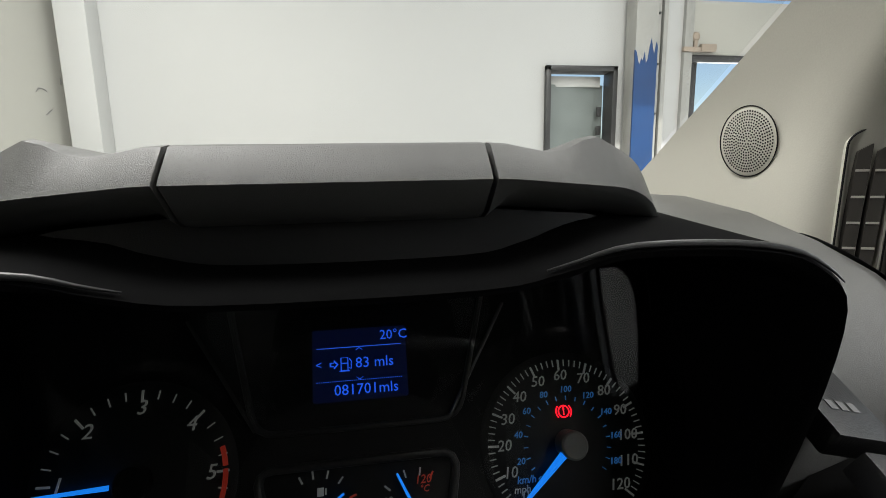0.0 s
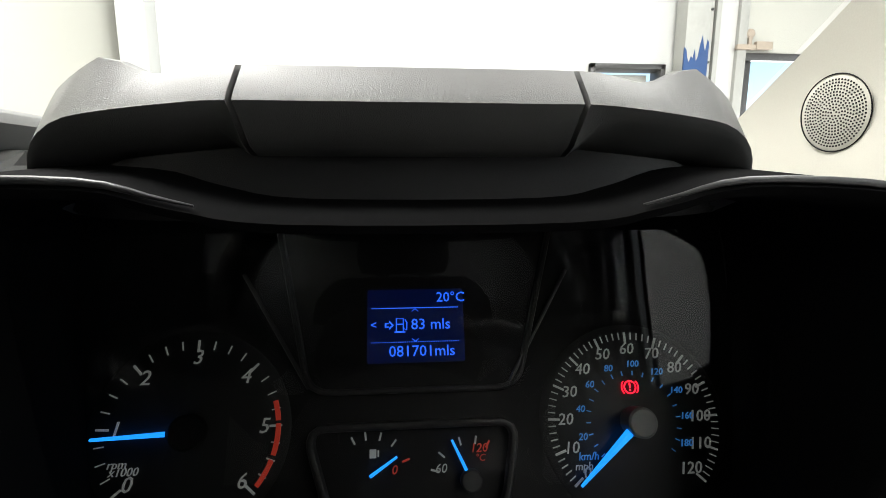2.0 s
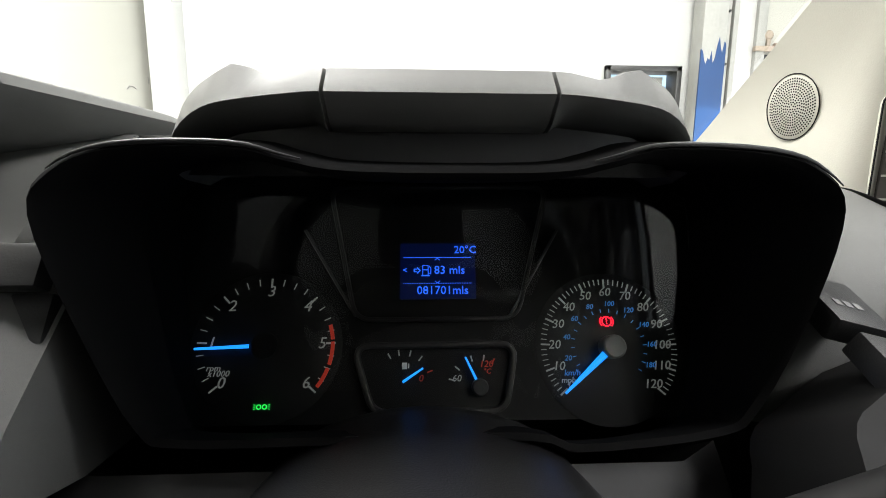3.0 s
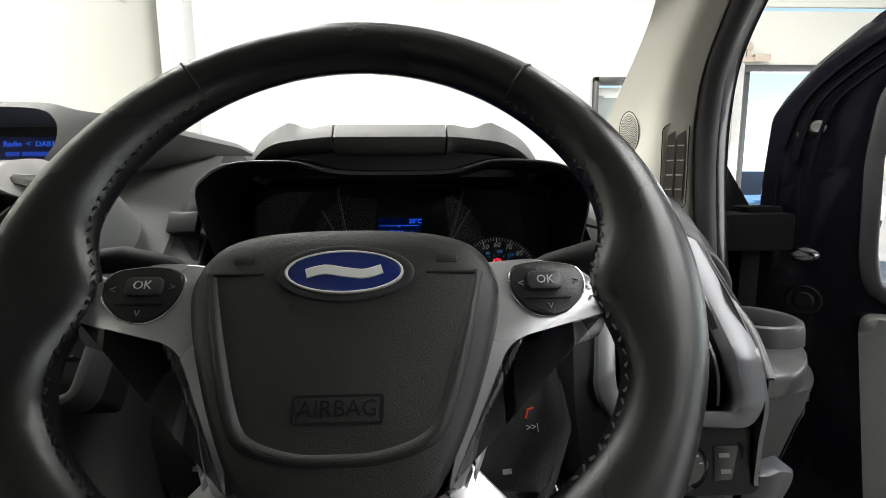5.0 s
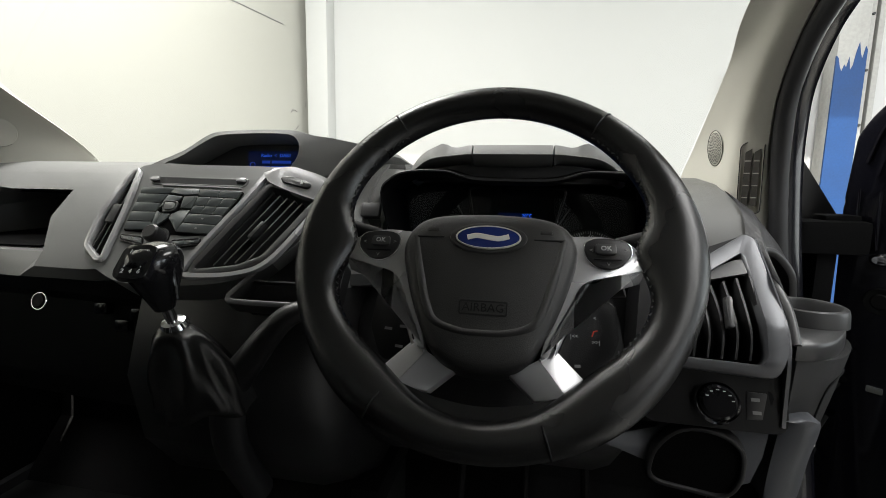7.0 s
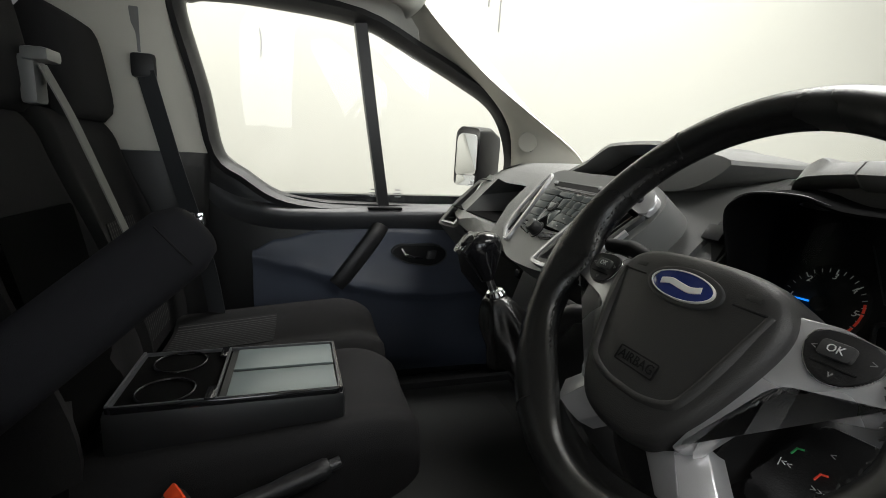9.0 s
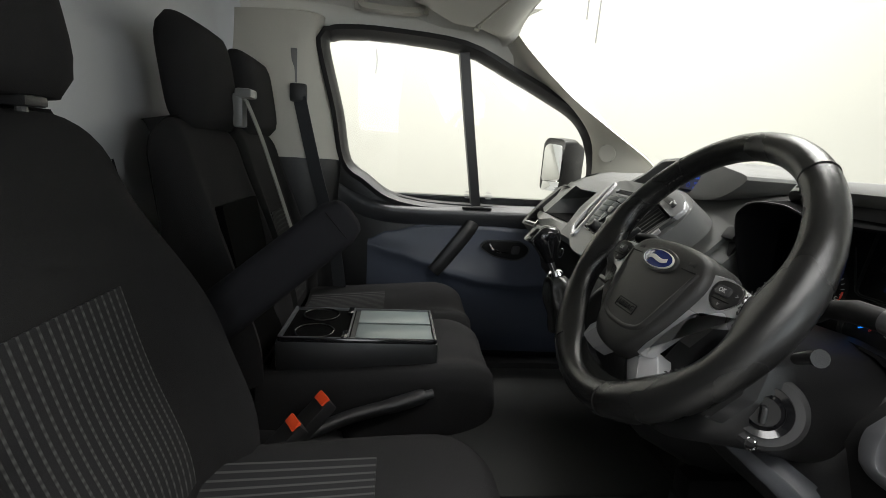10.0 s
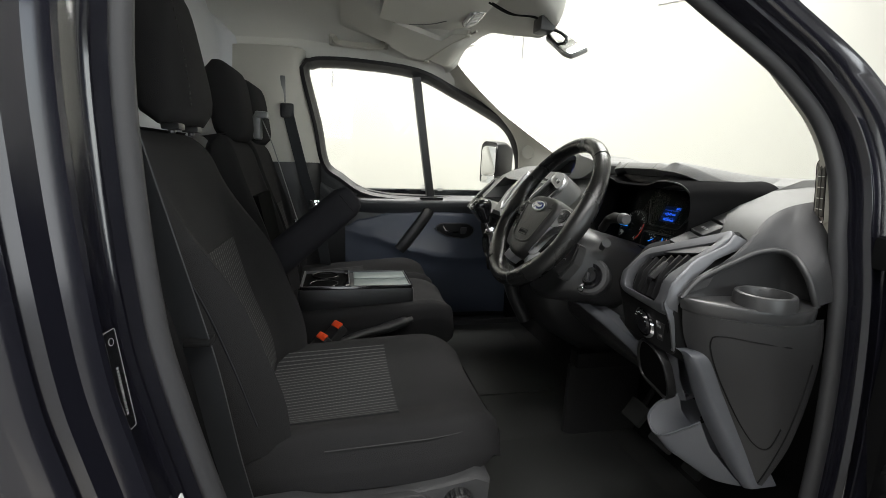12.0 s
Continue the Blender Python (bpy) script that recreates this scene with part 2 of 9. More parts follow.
def scaled(pts, k, c=None):
    c = c or (sum(p[0] for p in pts) / len(pts), sum(p[1] for p in pts) / len(pts))
    kx, ky = (k, k) if not isinstance(k, tuple) else k
    return [(c[0] + (x - c[0]) * kx, c[1] + (y - c[1]) * ky) for x, y in pts]


def inset(pts, d):
    """A 2D outline moved inwards by d."""
    k, out = len(pts), []
    area = sum(pts[i][0] * pts[(i + 1) % k][1] - pts[(i + 1) % k][0] * pts[i][1] for i in range(k))
    sg = 1 if area > 0 else -1
    for i in range(k):
        p, a, b = V(pts[i]).to_2d(), V(pts[i - 1]).to_2d(), V(pts[(i + 1) % k]).to_2d()
        t = (b - a)
        if t.length < 1e-9:
            out.append(tuple(p))
            continue
        t.normalize()
        out.append((p.x - sg * t.y * d, p.y + sg * t.x * d))
    return out


def loft(bm, rings, ends=True, closed=True):
    """Skins rings of as many points each."""
    vs = [[bm.verts.new(p) for p in ring] for ring in rings]
    k = len(rings[0])
    for a, b in zip(vs, vs[1:]):
        for i in range(k if closed else k - 1):
            j = (i + 1) % k
            bm.faces.new((a[i], a[j], b[j], b[i]))
    if ends and closed:
        bm.faces.new(vs[0][::-1])
        bm.faces.new(vs[-1])
    return bm


def spline(pts, n=8):
    """A smooth line through points."""
    p = [V(q) for q in pts]
    out = []
    for i in range(len(p) - 1):
        a, b, c, d = p[max(i - 1, 0)], p[i], p[i + 1], p[min(i + 2, len(p) - 1)]
        for j in range(n):
            t = j / n
            out.append(0.5 * ((2 * b) + (c - a) * t + (2 * a - 5 * b + 4 * c - d) * t * t + (3 * b - a - 3 * c + d) * t ** 3))
    out.append(p[-1])
    return out


def sweep(bm, path, profile, up=(0, 0, 1), ends=True):
    """A 2D profile (across, above) carried along a path."""
    path = [V(p) for p in path]
    rings = []
    for i, p in enumerate(path):
        t = (path[min(i + 1, len(path) - 1)] - path[max(i - 1, 0)]).normalized()
        s = t.cross(V(up))
        if s.length < 1e-4:
            s = t.cross(V((1, 0, 0)))
        s.normalize()
        u = s.cross(t)
        rings.append([p + s * a + u * b for a, b in profile])
    return loft(bm, rings, ends)


def circle(r, n=12, rx=None):
    return [((rx or r) * math.cos(2 * math.pi * i / n), r * math.sin(2 * math.pi * i / n)) for i in range(n)]


def tube(bm, path, r, n=10, up=(0, 0, 1)):
    path = [V(p) for p in path]
    rs = r if isinstance(r, (list, tuple)) else [r] * len(path)
    rings = []
    for i, p in enumerate(path):
        t = (path[min(i + 1, len(path) - 1)] - path[max(i - 1, 0)]).normalized()
        s = t.cross(V(up))
        if s.length < 1e-4:
            s = t.cross(V((1, 0, 0)))
        s.normalize()
        u = s.cross(t)
        rings.append([p + s * a + u * b for a, b in circle(rs[i], n)])
    return loft(bm, rings)


def lathe(bm, prof, n=32, m=None, arc=None):
    """A profile of (radius, height) turned round z."""
    vs = []
    for i in range(n):
        a = 2 * math.pi * i / n
        vs.append([bm.verts.new((r * math.cos(a), r * math.sin(a), h)) for r, h in prof])
    for i in range(n):
        j = (i + 1) % n
        for k in range(len(prof) - 1):
            if prof[k][0] < 1e-7 and prof[k + 1][0] < 1e-7:
                continue
            q = [vs[i][k], vs[j][k], vs[j][k + 1], vs[i][k + 1]]
            bm.faces.new(q)
    bmesh.ops.remove_doubles(bm, verts=bm.verts, dist=1e-6)
    if m is not None:
        bmesh.ops.transform(bm, matrix=m, verts=bm.verts)
    return bm


def torus(bm, R, r, n=96, k=14, m=None):
    rings = [[V(((R + r * math.cos(b)) * math.cos(a), (R + r * math.cos(b)) * math.sin(a), r * math.sin(b)))
              for b in (2 * math.pi * j / k for j in range(k))] for a in (2 * math.pi * i / n for i in range(n))]
    rings.append(rings[0])
    loft(bm, rings, ends=False)
    bmesh.ops.remove_doubles(bm, verts=bm.verts, dist=1e-6)
    if m is not None:
        bmesh.ops.transform(bm, matrix=m, verts=bm.verts)
    return bm


def cushion(bm, c, s, bev, m=None, crown=0.0):
    """A soft block: rounded edges and a swelling middle."""
    b2 = bmesh.new()
    bmesh.ops.create_cube(b2, size=1.0)
    bmesh.ops.subdivide_edges(b2, edges=b2.edges[:], cuts=9, use_grid_fill=True)
    for v in b2.verts:
        p = v.co * 2
        q = V(p)
        for a in range(3):
            d = 1 - abs(p[a])
        half = V(s) / 2
        w = V((p.x * half.x, p.y * half.y, p.z * half.z))
        core = V([max(-(half[a] - bev), min(half[a] - bev, w[a])) for a in range(3)])
        off = w - core
        if off.length > 1e-9:
            off = off.normalized() * bev
        q = core + off
        if crown:
            fx, fy = math.cos(p.x * math.pi / 2), math.cos(p.y * math.pi / 2)
            q.z += crown * fx * fy * (1 if p.z > 0 else -0.3)
        v.co = q + V(c)
    if m is not None:
        bmesh.ops.transform(b2, matrix=m, verts=b2.verts)
    me = bpy.data.meshes.new("tmp")
    b2.to_mesh(me)
    b2.free()
    bm.from_mesh(me)
    bpy.data.meshes.remove(me)
    return bm


def letters(name, text, size, m, mat, parent, label="", depth=0.0003, align="CENTER", shear=0.0):
    """Writing in the built-in font as a mesh."""
    cu = bpy.data.curves.new(name, "FONT")
    cu.body, cu.size, cu.extrude, cu.align_x, cu.align_y, cu.shear = text, size, depth, align, "CENTER", shear
    cu.resolution_u = 2
    tmp = bpy.data.objects.new(name, cu)
    me = bpy.data.meshes.new_from_object(tmp)
    bpy.data.objects.remove(tmp)
    me.transform(m)
    me.materials.clear()
    me.materials.append(mat)
    ob = new(name, me)
    ob.parent = parent
    return tagged(ob, label)


def at(x, y, z, rz=0.0):
    return Matrix.Translation((x, y, z)) @ Matrix.Rotation(radians(rz), 4, "Z")


def holed(bm, outer, holes, z0, z1, m=None):
    """A plate with openings cut through it."""
    edges = []
    for ring in [outer] + holes:
        lo = [bm.verts.new((x, y, z0)) for x, y in ring]
        hi = [bm.verts.new((x, y, z1)) for x, y in ring]
        k = len(ring)
        for i in range(k):
            j = (i + 1) % k
            f = bm.faces.new((lo[i], lo[j], hi[j], hi[i]))
            edges.append(bm.edges.get((hi[i], hi[j])))
    bmesh.ops.triangle_fill(bm, use_beauty=True, edges=edges)
    if m is not None:
        bmesh.ops.transform(bm, matrix=m, verts=bm.verts)
    return bm


# ---- the workshop round the van ----
GZ = -0.45


def wall_piece(name, a, b, z0, z1, thick, mat, label):
    """An upright wall between two plan points; thick is measured to the right of a to b."""
    a, b = V((*a, 0)), V((*b, 0))
    d = (b - a).normalized()
    s = V((d.y, -d.x, 0)) * thick
    bm = bmesh.new()
    lo = [V((p.x, p.y, z0)) for p in (a, b, b + s, a + s)]
    hi = [V((p.x, p.y, z1)) for p in (a, b, b + s, a + s)]
    loft(bm, [lo, hi])
    return tagged(part(name, bm, mat, None, smooth=False), label, "wall", kind="structure")


wall_piece("wall_west", (-3.2, -6.0), (-2.24, 5.1), GZ, 4.0, -0.2, WALLCREAM, "cream painted workshop wall with small marks")
wall_piece("wall_south", (-3.3, -6.0), (7.2, -6.0), GZ, 4.0, 0.2, WALLWHITE, "white painted rear workshop wall")
# unseen wall; its gateway is made up to let the fill lamp in
for y0, y1, z0, z1 in ((-6.0, -2.9, GZ, 4.0), (2.3, 5.1, GZ, 4.0), (-2.9, 2.3, 2.85, 4.0)):
    wall_piece("wall_east", (7.0, y0), (7.0, y1), z0, z1, 0.2, WALLWHITE, "unseen white side workshop wall with an added wide gateway")


def north_wall():
    """The wall ahead, with a doorway and the tall opening of the roller door cut through."""
    bm = bmesh.new()
    xs = [-2.4, 2.27, 3.06, 3.9, 6.6, 7.2]
    for x0, x1, z0, z1 in ((-2.4, 2.27, GZ, 4.0), (2.27, 3.06, 1.95, 4.0), (3.06, 3.9, GZ, 4.0), (3.9, 6.6, 3.4, 4.0), (6.6, 7.2, GZ, 4.0)):
        box(bm, ((x0 + x1) / 2, 5.1, (z0 + z1) / 2), (x1 - x0, 0.2, z1 - z0))
    return tagged(part("wall_north", bm, WALLWHITE, None, smooth=False), "bright white painted workshop wall ahead of the van", "wall", kind="structure")


north_wall()
bm = bmesh.new()
box(bm, (-2.045, 4.89, (GZ + 4.0) / 2), (0.25, 0.22, 4.0 - GZ), 0.012)
tagged(part("wall_pillar", bm, WALLWHITE, None), "white painted square pillar in the wall corner", "pillar", kind="structure")


def ceiling():
    """An unseen boarded roof with two long made-up openings for the rooflight lamps."""
    bm = bmesh.new()
    for x0, x1, y0, y1 in ((-3.4, -1.9, -6.2, 5.2), (-0.7, 2.4, -6.2, 5.2), (3.6, 7.2, -6.2, 5.2), (-1.9, -0.7, -6.2, -3.9), (-1.9, -0.7, 3.1, 5.2), (2.4, 3.6, -6.2, -3.9), (2.4, 3.6, 3.1, 5.2)):
        box(bm, ((x0 + x1) / 2, (y0 + y1) / 2, 4.06), (x1 - x0, y1 - y0, 0.12))
    return tagged(part("ceiling", bm, WALLWHITE, None, smooth=False), "unseen white workshop roof with added rooflight openings", "ceiling", kind="structure")


ceiling()
bm = bmesh.new()
box(bm, (0, 60, GZ - 0.1), (400, 400, 0.2))
tagged(part("ground", bm, CONCRETE, None, smooth=False), "pale concrete floor running out to the yard", "ground", kind="structure")


def wall_marks():
    """Scuffs and hairline cracks on the painted walls."""
    def west(y, z):
        return V((-3.2 + (y + 6.0) * 0.96 / 11.1 + 0.003, y, z))
    rows = [((4.9, 1.76), (4.9, 1.70)), ((4.72, 1.62), (4.63, 1.63)), ((4.63, 1.63), (4.6, 1.60)), ((4.75, 1.47), (4.68, 1.42)), ((4.5, 2.5), (3.2, 2.44)), ((3.2, 2.44), (2.6, 2.42)), ((-0.5, 1.62), (-0.5, 1.45)), ((1.05, 2.6), (1.05, 1.75)), ((0.95, 2.6), (0.97, 1.9)), ((2.7, 0.86), (2.55, 0.80)), ((2.6, 0.90), (2.5, 0.86)), ((2.2, 2.25), (2.9, 2.4))]
    for a, b in rows:
        bm = bmesh.new()
        p, q = west(*a), west(*b)
        tube(bm, [p, (p + q) / 2 + V((0, 0.01, 0.008)), q], 0.0045, 5, up=(1, 0, 0))
        tagged(part("wall_mark", bm, PRINTDIM, None), "thin dark scuff on the cream wall", "mark", group="marks on the wall", kind="structure")


wall_marks()


def doorway():
    """A grey-green door standing in its frame in the wall ahead."""
    d = thing("door_1", "grey-green metal door ajar in a dark frame", "door", Matrix.Translation((2.665, 5.05, GZ)), kind="structure")
    bm = bmesh.new()
    for x in (-0.37, 0.37):
        box(bm, (x, 0, 1.2), (0.05, 0.22, 2.4), 0.004)
    box(bm, (0, 0, 2.375), (0.79, 0.22, 0.05), 0.004)
    part("door_frame", bm, SATIN, d)
    bm = bmesh.new()
    box(bm, (0, 0, 1.12), (0.70, 0.04, 2.24), 0.004, m=at(-0.01, 0.11, 0, 4))
    leaf = part("door_leaf", bm, GREYDOOR, d)
    for z in (1.5, 1.75, 1.95):
        bm = bmesh.new()
        box(bm, (0.27, 0.05, z), (0.05, 0.03, 0.10), 0.004)
        part("hinge", bm, SATIN, d)
    bm = bmesh.new()
    box(bm, (-0.03, 0.09, 2.27), (0.64, 0.03, 0.11), 0.004)
    part("light_strip", bm, WHITEPAINT, d)


doorway()


def steel_column():
    """Blue-based steel column beside the roller door."""
    c = thing("steel_column", "white steel column with worn blue lower paint", "column", Matrix.Translation((3.26, 4.86, GZ)), kind="structure")
    bm = bmesh.new()
    box(bm, (0, 0, 2.2), (0.24, 0.2, 4.4), 0.01)
    part("column_shaft", bm, COLUMNGREY, c)
    bm = bmesh.new()
    k = 14
    lo, hi = [], []
    for i in range(k + 1):
        x = -0.123 + 0.246 * i / k
        lo.append(V((x, -0.104, 0)))
        hi.append(V((x, -0.104, 2.42 + random.uniform(-0.10, 0.14) + (0.1 if i > 8 else 0))))
    for a, b, c2, d2 in zip(lo, lo[1:], hi[1:], hi):
        bm.faces.new([bm.verts.new(p) for p in (a, b, c2, d2)])
    bmesh.ops.remove_doubles(bm, verts=bm.verts, dist=1e-5)
    ext = bmesh.ops.extrude_face_region(bm, geom=bm.faces[:])
    bmesh.ops.translate(bm, vec=(0, 0.02, 0), verts=[g for g in ext["geom"] if isinstance(g, bmesh.types.BMVert)])
    part("blue_paint", bm, BLUEPAINT, c, "chipped blue paint", smooth=False)
    for x in (0.17, 0.25):
        bm = bmesh.new()
        box(bm, (x, 0.02, 2.1), (0.05, 0.10, 4.2), 0.006)
        part("guide_rail", bm, COLUMNGREY, c)
    for z in (1.4, 1.9, 2.4, 2.9):
        bm = bmesh.new()
        lathe(bm, [(0, 0.012), (0.012, 0.012), (0.014, 0), (0, 0)], 10, Matrix.Translation((0.17, -0.035, z)) @ Matrix.Rotation(radians(90), 4, "X"))
        part("bolt", bm, SATIN, c)


steel_column()


def roller_door():
    """A half-raised sectional door with its lower bar, bracket and latch."""
    r = thing("roller_door", "half-raised cream sectional door with a rusty latch", "door", Matrix.Translation((5.25, 5.02, GZ)), kind="structure")
    for i, z in enumerate((2.82, 3.42, 4.0)):
        bm = bmesh.new()
        box(bm, (0, 0, z), (2.64, 0.05, 0.56), 0.012)
        part("door_section", bm, WALLCREAM, r)
    bm = bmesh.new()
    box(bm, (0, -0.01, 2.50), (2.64, 0.07, 0.07), 0.006)
    part("bottom_bar", bm, SATIN, r)
    bm = bmesh.new()
    box(bm, (-1.38, 0, 1.95), (0.10, 0.14, 3.9), 0.01)
    part("side_frame", bm, COLUMNGREY, r)
    bm = bmesh.new()
    box(bm, (-1.24, 0.03, 1.25), (0.05, 0.05, 2.5), 0.004)
    part("side_track", bm, SATIN, r)
    bm = bmesh.new()
    box(bm, (-1.28, -0.07, 2.585), (0.34, 0.05, 0.05), 0.01)
    box(bm, (-1.16, -0.08, 2.60), (0.18, 0.05, 0.08), 0.012)
    part("latch_bracket", bm, RUST, r, "weathered steel latch bracket")
    bm = bmesh.new()
    lathe(bm, [(0, 0.03), (0.035, 0.03), (0.05, 0.015), (0.05, 0), (0, 0)], 14, Matrix.Translation((-1.3, -0.05, 2.72)) @ Matrix.Rotation(radians(90), 4, "X"))
    box(bm, (-1.3, -0.06, 2.66), (0.04, 0.03, 0.12), 0.006)
    part("latch_roller", bm, RUST, r)


roller_door()


def parked_car(name, x, y, turn, mat, label):
    """A small car in the yard: body, glass and wheels."""
    c = thing(name, label, "car", pose(x, y, GZ, 0, 0, turn))
    prof = [(-2.0, 0.35), (-2.05, 0.75), (-1.9, 0.92), (-1.1, 1.02), (-0.45, 1.45), (0.9, 1.5), (1.75, 1.1), (2.0, 0.95), (2.05, 0.4)]
    rings = []
    for s in (-0.84, -0.78, 0.78, 0.84):
        k = 0.96 if abs(s) > 0.8 else 1
        rings.append([V((px * k, s, 0.35 + (pz - 0.35) * (0.93 if abs(s) > 0.8 else 1))) for px, pz in prof])
    bm = bmesh.new()
    loft(bm, rings)
    part("body", bm, mat, c)
    bm = bmesh.new()
    loft(bm, [[V((px, s, pz)) for px, pz in ((-1.12, 1.03), (-0.52, 1.43), (-0.47, 1.45), (-1.07, 1.06))] for s in (-0.7, 0.7)])
    part("windscreen", bm, GLOSS, c)
    for s in (-0.845, 0.845):
        bm = bmesh.new()
        box(bm, (0.25, s, 1.2), (1.5, 0.02, 0.36), 0.01)
        part("side_window", bm, GLOSS, c)
        for wx in (-1.3, 1.25):
            bm = bmesh.new()
            lathe(bm, [(0.19, 0.1), (0.29, 0.1), (0.31, 0.06), (0.31, -0.06), (0.29, -0.1), (0.19, -0.1), (0.19, 0.1)], 24, Matrix.Translation((wx, s * 0.95, 0.31)) @ Matrix.Rotation(radians(90), 4, "X"))
            w = part("tyre", bm, MATT, c)
            bm = bmesh.new()
            lathe(bm, [(0, 0.09), (0.06, 0.1), (0.19, 0.08), (0.19, -0.08), (0, -0.08)], 24, Matrix.Translation((wx, s * 0.95, 0.31)) @ Matrix.Rotation(radians(90), 4, "X"))
            part("wheel_rim", bm, SILVER, w)
    bm = bmesh.new()
    box(bm, (-2.06, 0, 0.55), (0.04, 1.3, 0.16), 0.01)
    part("grille", bm, DARK, c)
    bm = bmesh.new()
    box(bm, (-2.09, 0, 0.58), (0.02, 0.52, 0.11), 0.004)
    pl = part("number_plate", bm, WHITEPAINT, c)
    for i in range(6):
        bm = bmesh.new()
        box(bm, (-2.102, -0.19 + i * 0.075, 0.58), (0.004, 0.045, 0.07))
        part("plate_bar", bm, DARK, pl)
    for s in (-0.6, 0.6):
        bm = bmesh.new()
        box(bm, (-1.98, s, 0.8), (0.2, 0.3, 0.14), 0.03)
        part("headlight", bm, CHROME, c)


CARBLUE = material("light_blue_car_paint", (0.10, 0.22, 0.36), 0.25, coat=1.0, vary=0.04)
CARWHITE = material("white_car_paint", (0.75, 0.76, 0.77), 0.25, coat=1.0, vary=0.03)
parked_car("parked_car", 11.2, 12.2, 60, CARWHITE, "white hatchback parked in the sunny yard")
parked_car("parked_car", 6.6, 9.4, 100, CARBLUE, "light blue car facing the workshop door")


# ---- the van's shell: floor, roof, pillars, bulkhead, glass ----
FZ = 0.10
van = thing("van_cab", "black panel van cab with a light grey lining", "van", Matrix.Identity(4))


def van_floor():
    bm = bmesh.new()
    box(bm, (0, -0.15, FZ - 0.02), (1.68, 1.72, 0.04), 0.004)
    part("floor_mat", bm, RUBBER, van, "dark ribbed rubber floor mat")
    for x0, x1 in ((0.17, 0.70), (-0.72, -0.10)):
        bm = bmesh.new()
        plate(bm, rounded([(x0, 0.36), (x1, 0.36), (x1, -0.12), (x0, -0.12)], 0.04, 4), FZ, FZ + 0.006, 0.003)
        part("mat_panel", bm, RUBBER, van)
    bm = bmesh.new()
    prof = [(0.60, 0.04), (0.40, 0.04), (0.56, 0.22), (0.62, 0.55), (0.62, 0.80), (0.70, 0.80), (0.70, 0.04)]
    loft(bm, [[V((x, y, z)) for y, z in prof] for x in (-0.82, 0.82)])
    part("firewall", bm, MATT, van, smooth=False)
    bm = bmesh.new()
    prof = [(0.82, 0.12), (0.86, 0.13), (0.93, 0.10), (0.95, -0.05), (0.95, -0.18), (0.80, -0.18), (0.80, 0.06)]
    loft(bm, [[V((x, y, z)) for x, z in prof] for y in (-0.7, 0.5)])
    part("door_sill", bm, DARK, van, "black plastic door sill")
    loftm = bmesh.new()
    loft(loftm, [[V((-x, y, z)) for x, z in prof] for y in (-0.7, 0.5)])
    part("door_sill", loftm, DARK, van, "black plastic door sill")

    for sx, y0, top in ((-1, 0.38, 0.86), (1, 0.36, 0.772)):
        bm = bmesh.new()
        box(bm, (sx * 0.85, (y0 + 0.76) / 2, (top - 0.02) / 2), (0.03, 0.76 - y0, top + 0.02), 0.01)
        part("kick_panel", bm, SHROUD, van, "black footwell side panel")


van_floor()


def bulkhead():
    """The moulded load partition behind the seats."""
    nx, nz = 60, 40
    bm = bmesh.new()
    grid = []
    for i in range(nx + 1):
        col = []
        for j in range(nz + 1):
            x, z = -0.92 + 1.84 * i / nx, 0.05 + 1.55 * j / nz
            y = -0.93
            for zc in (0.62, 0.98, 1.30):
                d = abs(z - zc)
                y += 0.035 * max(0, 1 - (d / 0.15) ** 4) if d < 0.15 else 0
            y += 0.02 * math.cos(x * 2.2)
            if abs(x) > 0.78:
                y += (abs(x) - 0.78) * 0.9
            col.append(bm.verts.new((x, y, z)))
        grid.append(col)
    for i in range(nx):
        for j in range(nz):
            bm.faces.new((grid[i][j], grid[i + 1][j], grid[i + 1][j + 1], grid[i][j + 1]))
    ext = bmesh.ops.extrude_face_region(bm, geom=bm.faces[:])
    bmesh.ops.translate(bm, vec=(0, -0.03, 0), verts=[g for g in ext["geom"] if isinstance(g, bmesh.types.BMVert)])
    part("bulkhead", bm, BULK, van, "light grey moulded load bulkhead", angle=60)


bulkhead()


def roof():
    """Headliner with a crowned middle and rounded sides, and the metal roof over it."""
    def ring(y, zc, w, off=0.0):
        pts = []
        for i in range(25):
            u = -1 + 2 * i / 24
            x = w * u
            z = zc - 0.05 * abs(u) ** 2.5 - 0.10 * max(0, abs(u) - 0.86) / 0.14
            pts.append(V((x, y, z + off)))
        return pts
    st = [(-0.95, 1.50, 0.86), (-0.6, 1.51, 0.86), (-0.3, 1.50, 0.85), (-0.08, 1.475, 0.82)]
    bm = bmesh.new()
    rings = []
    for y, z, w in st:
        lo = ring(y, z, w)
        hi = ring(y, z, w, 0.012)
        rings.append(lo + hi[::-1])
    loft(bm, rings)
    part("headliner", bm, LINER, van, "light grey woven headliner", angle=60)
    bm = bmesh.new()
    rings = []
    for y, z, w in [(-0.97, 1.6, 0.95)] + [(y, z + 0.07, w + 0.07) for y, z, w in st] + [(0.0, 1.54, 0.76), (0.08, 1.535, 0.46)]:
        rings.append(ring(y, z, w) + ring(y, z, w, 0.012)[::-1])
    loft(bm, rings)
    part("roof_panel", bm, PAINT, van, angle=60)


roof()


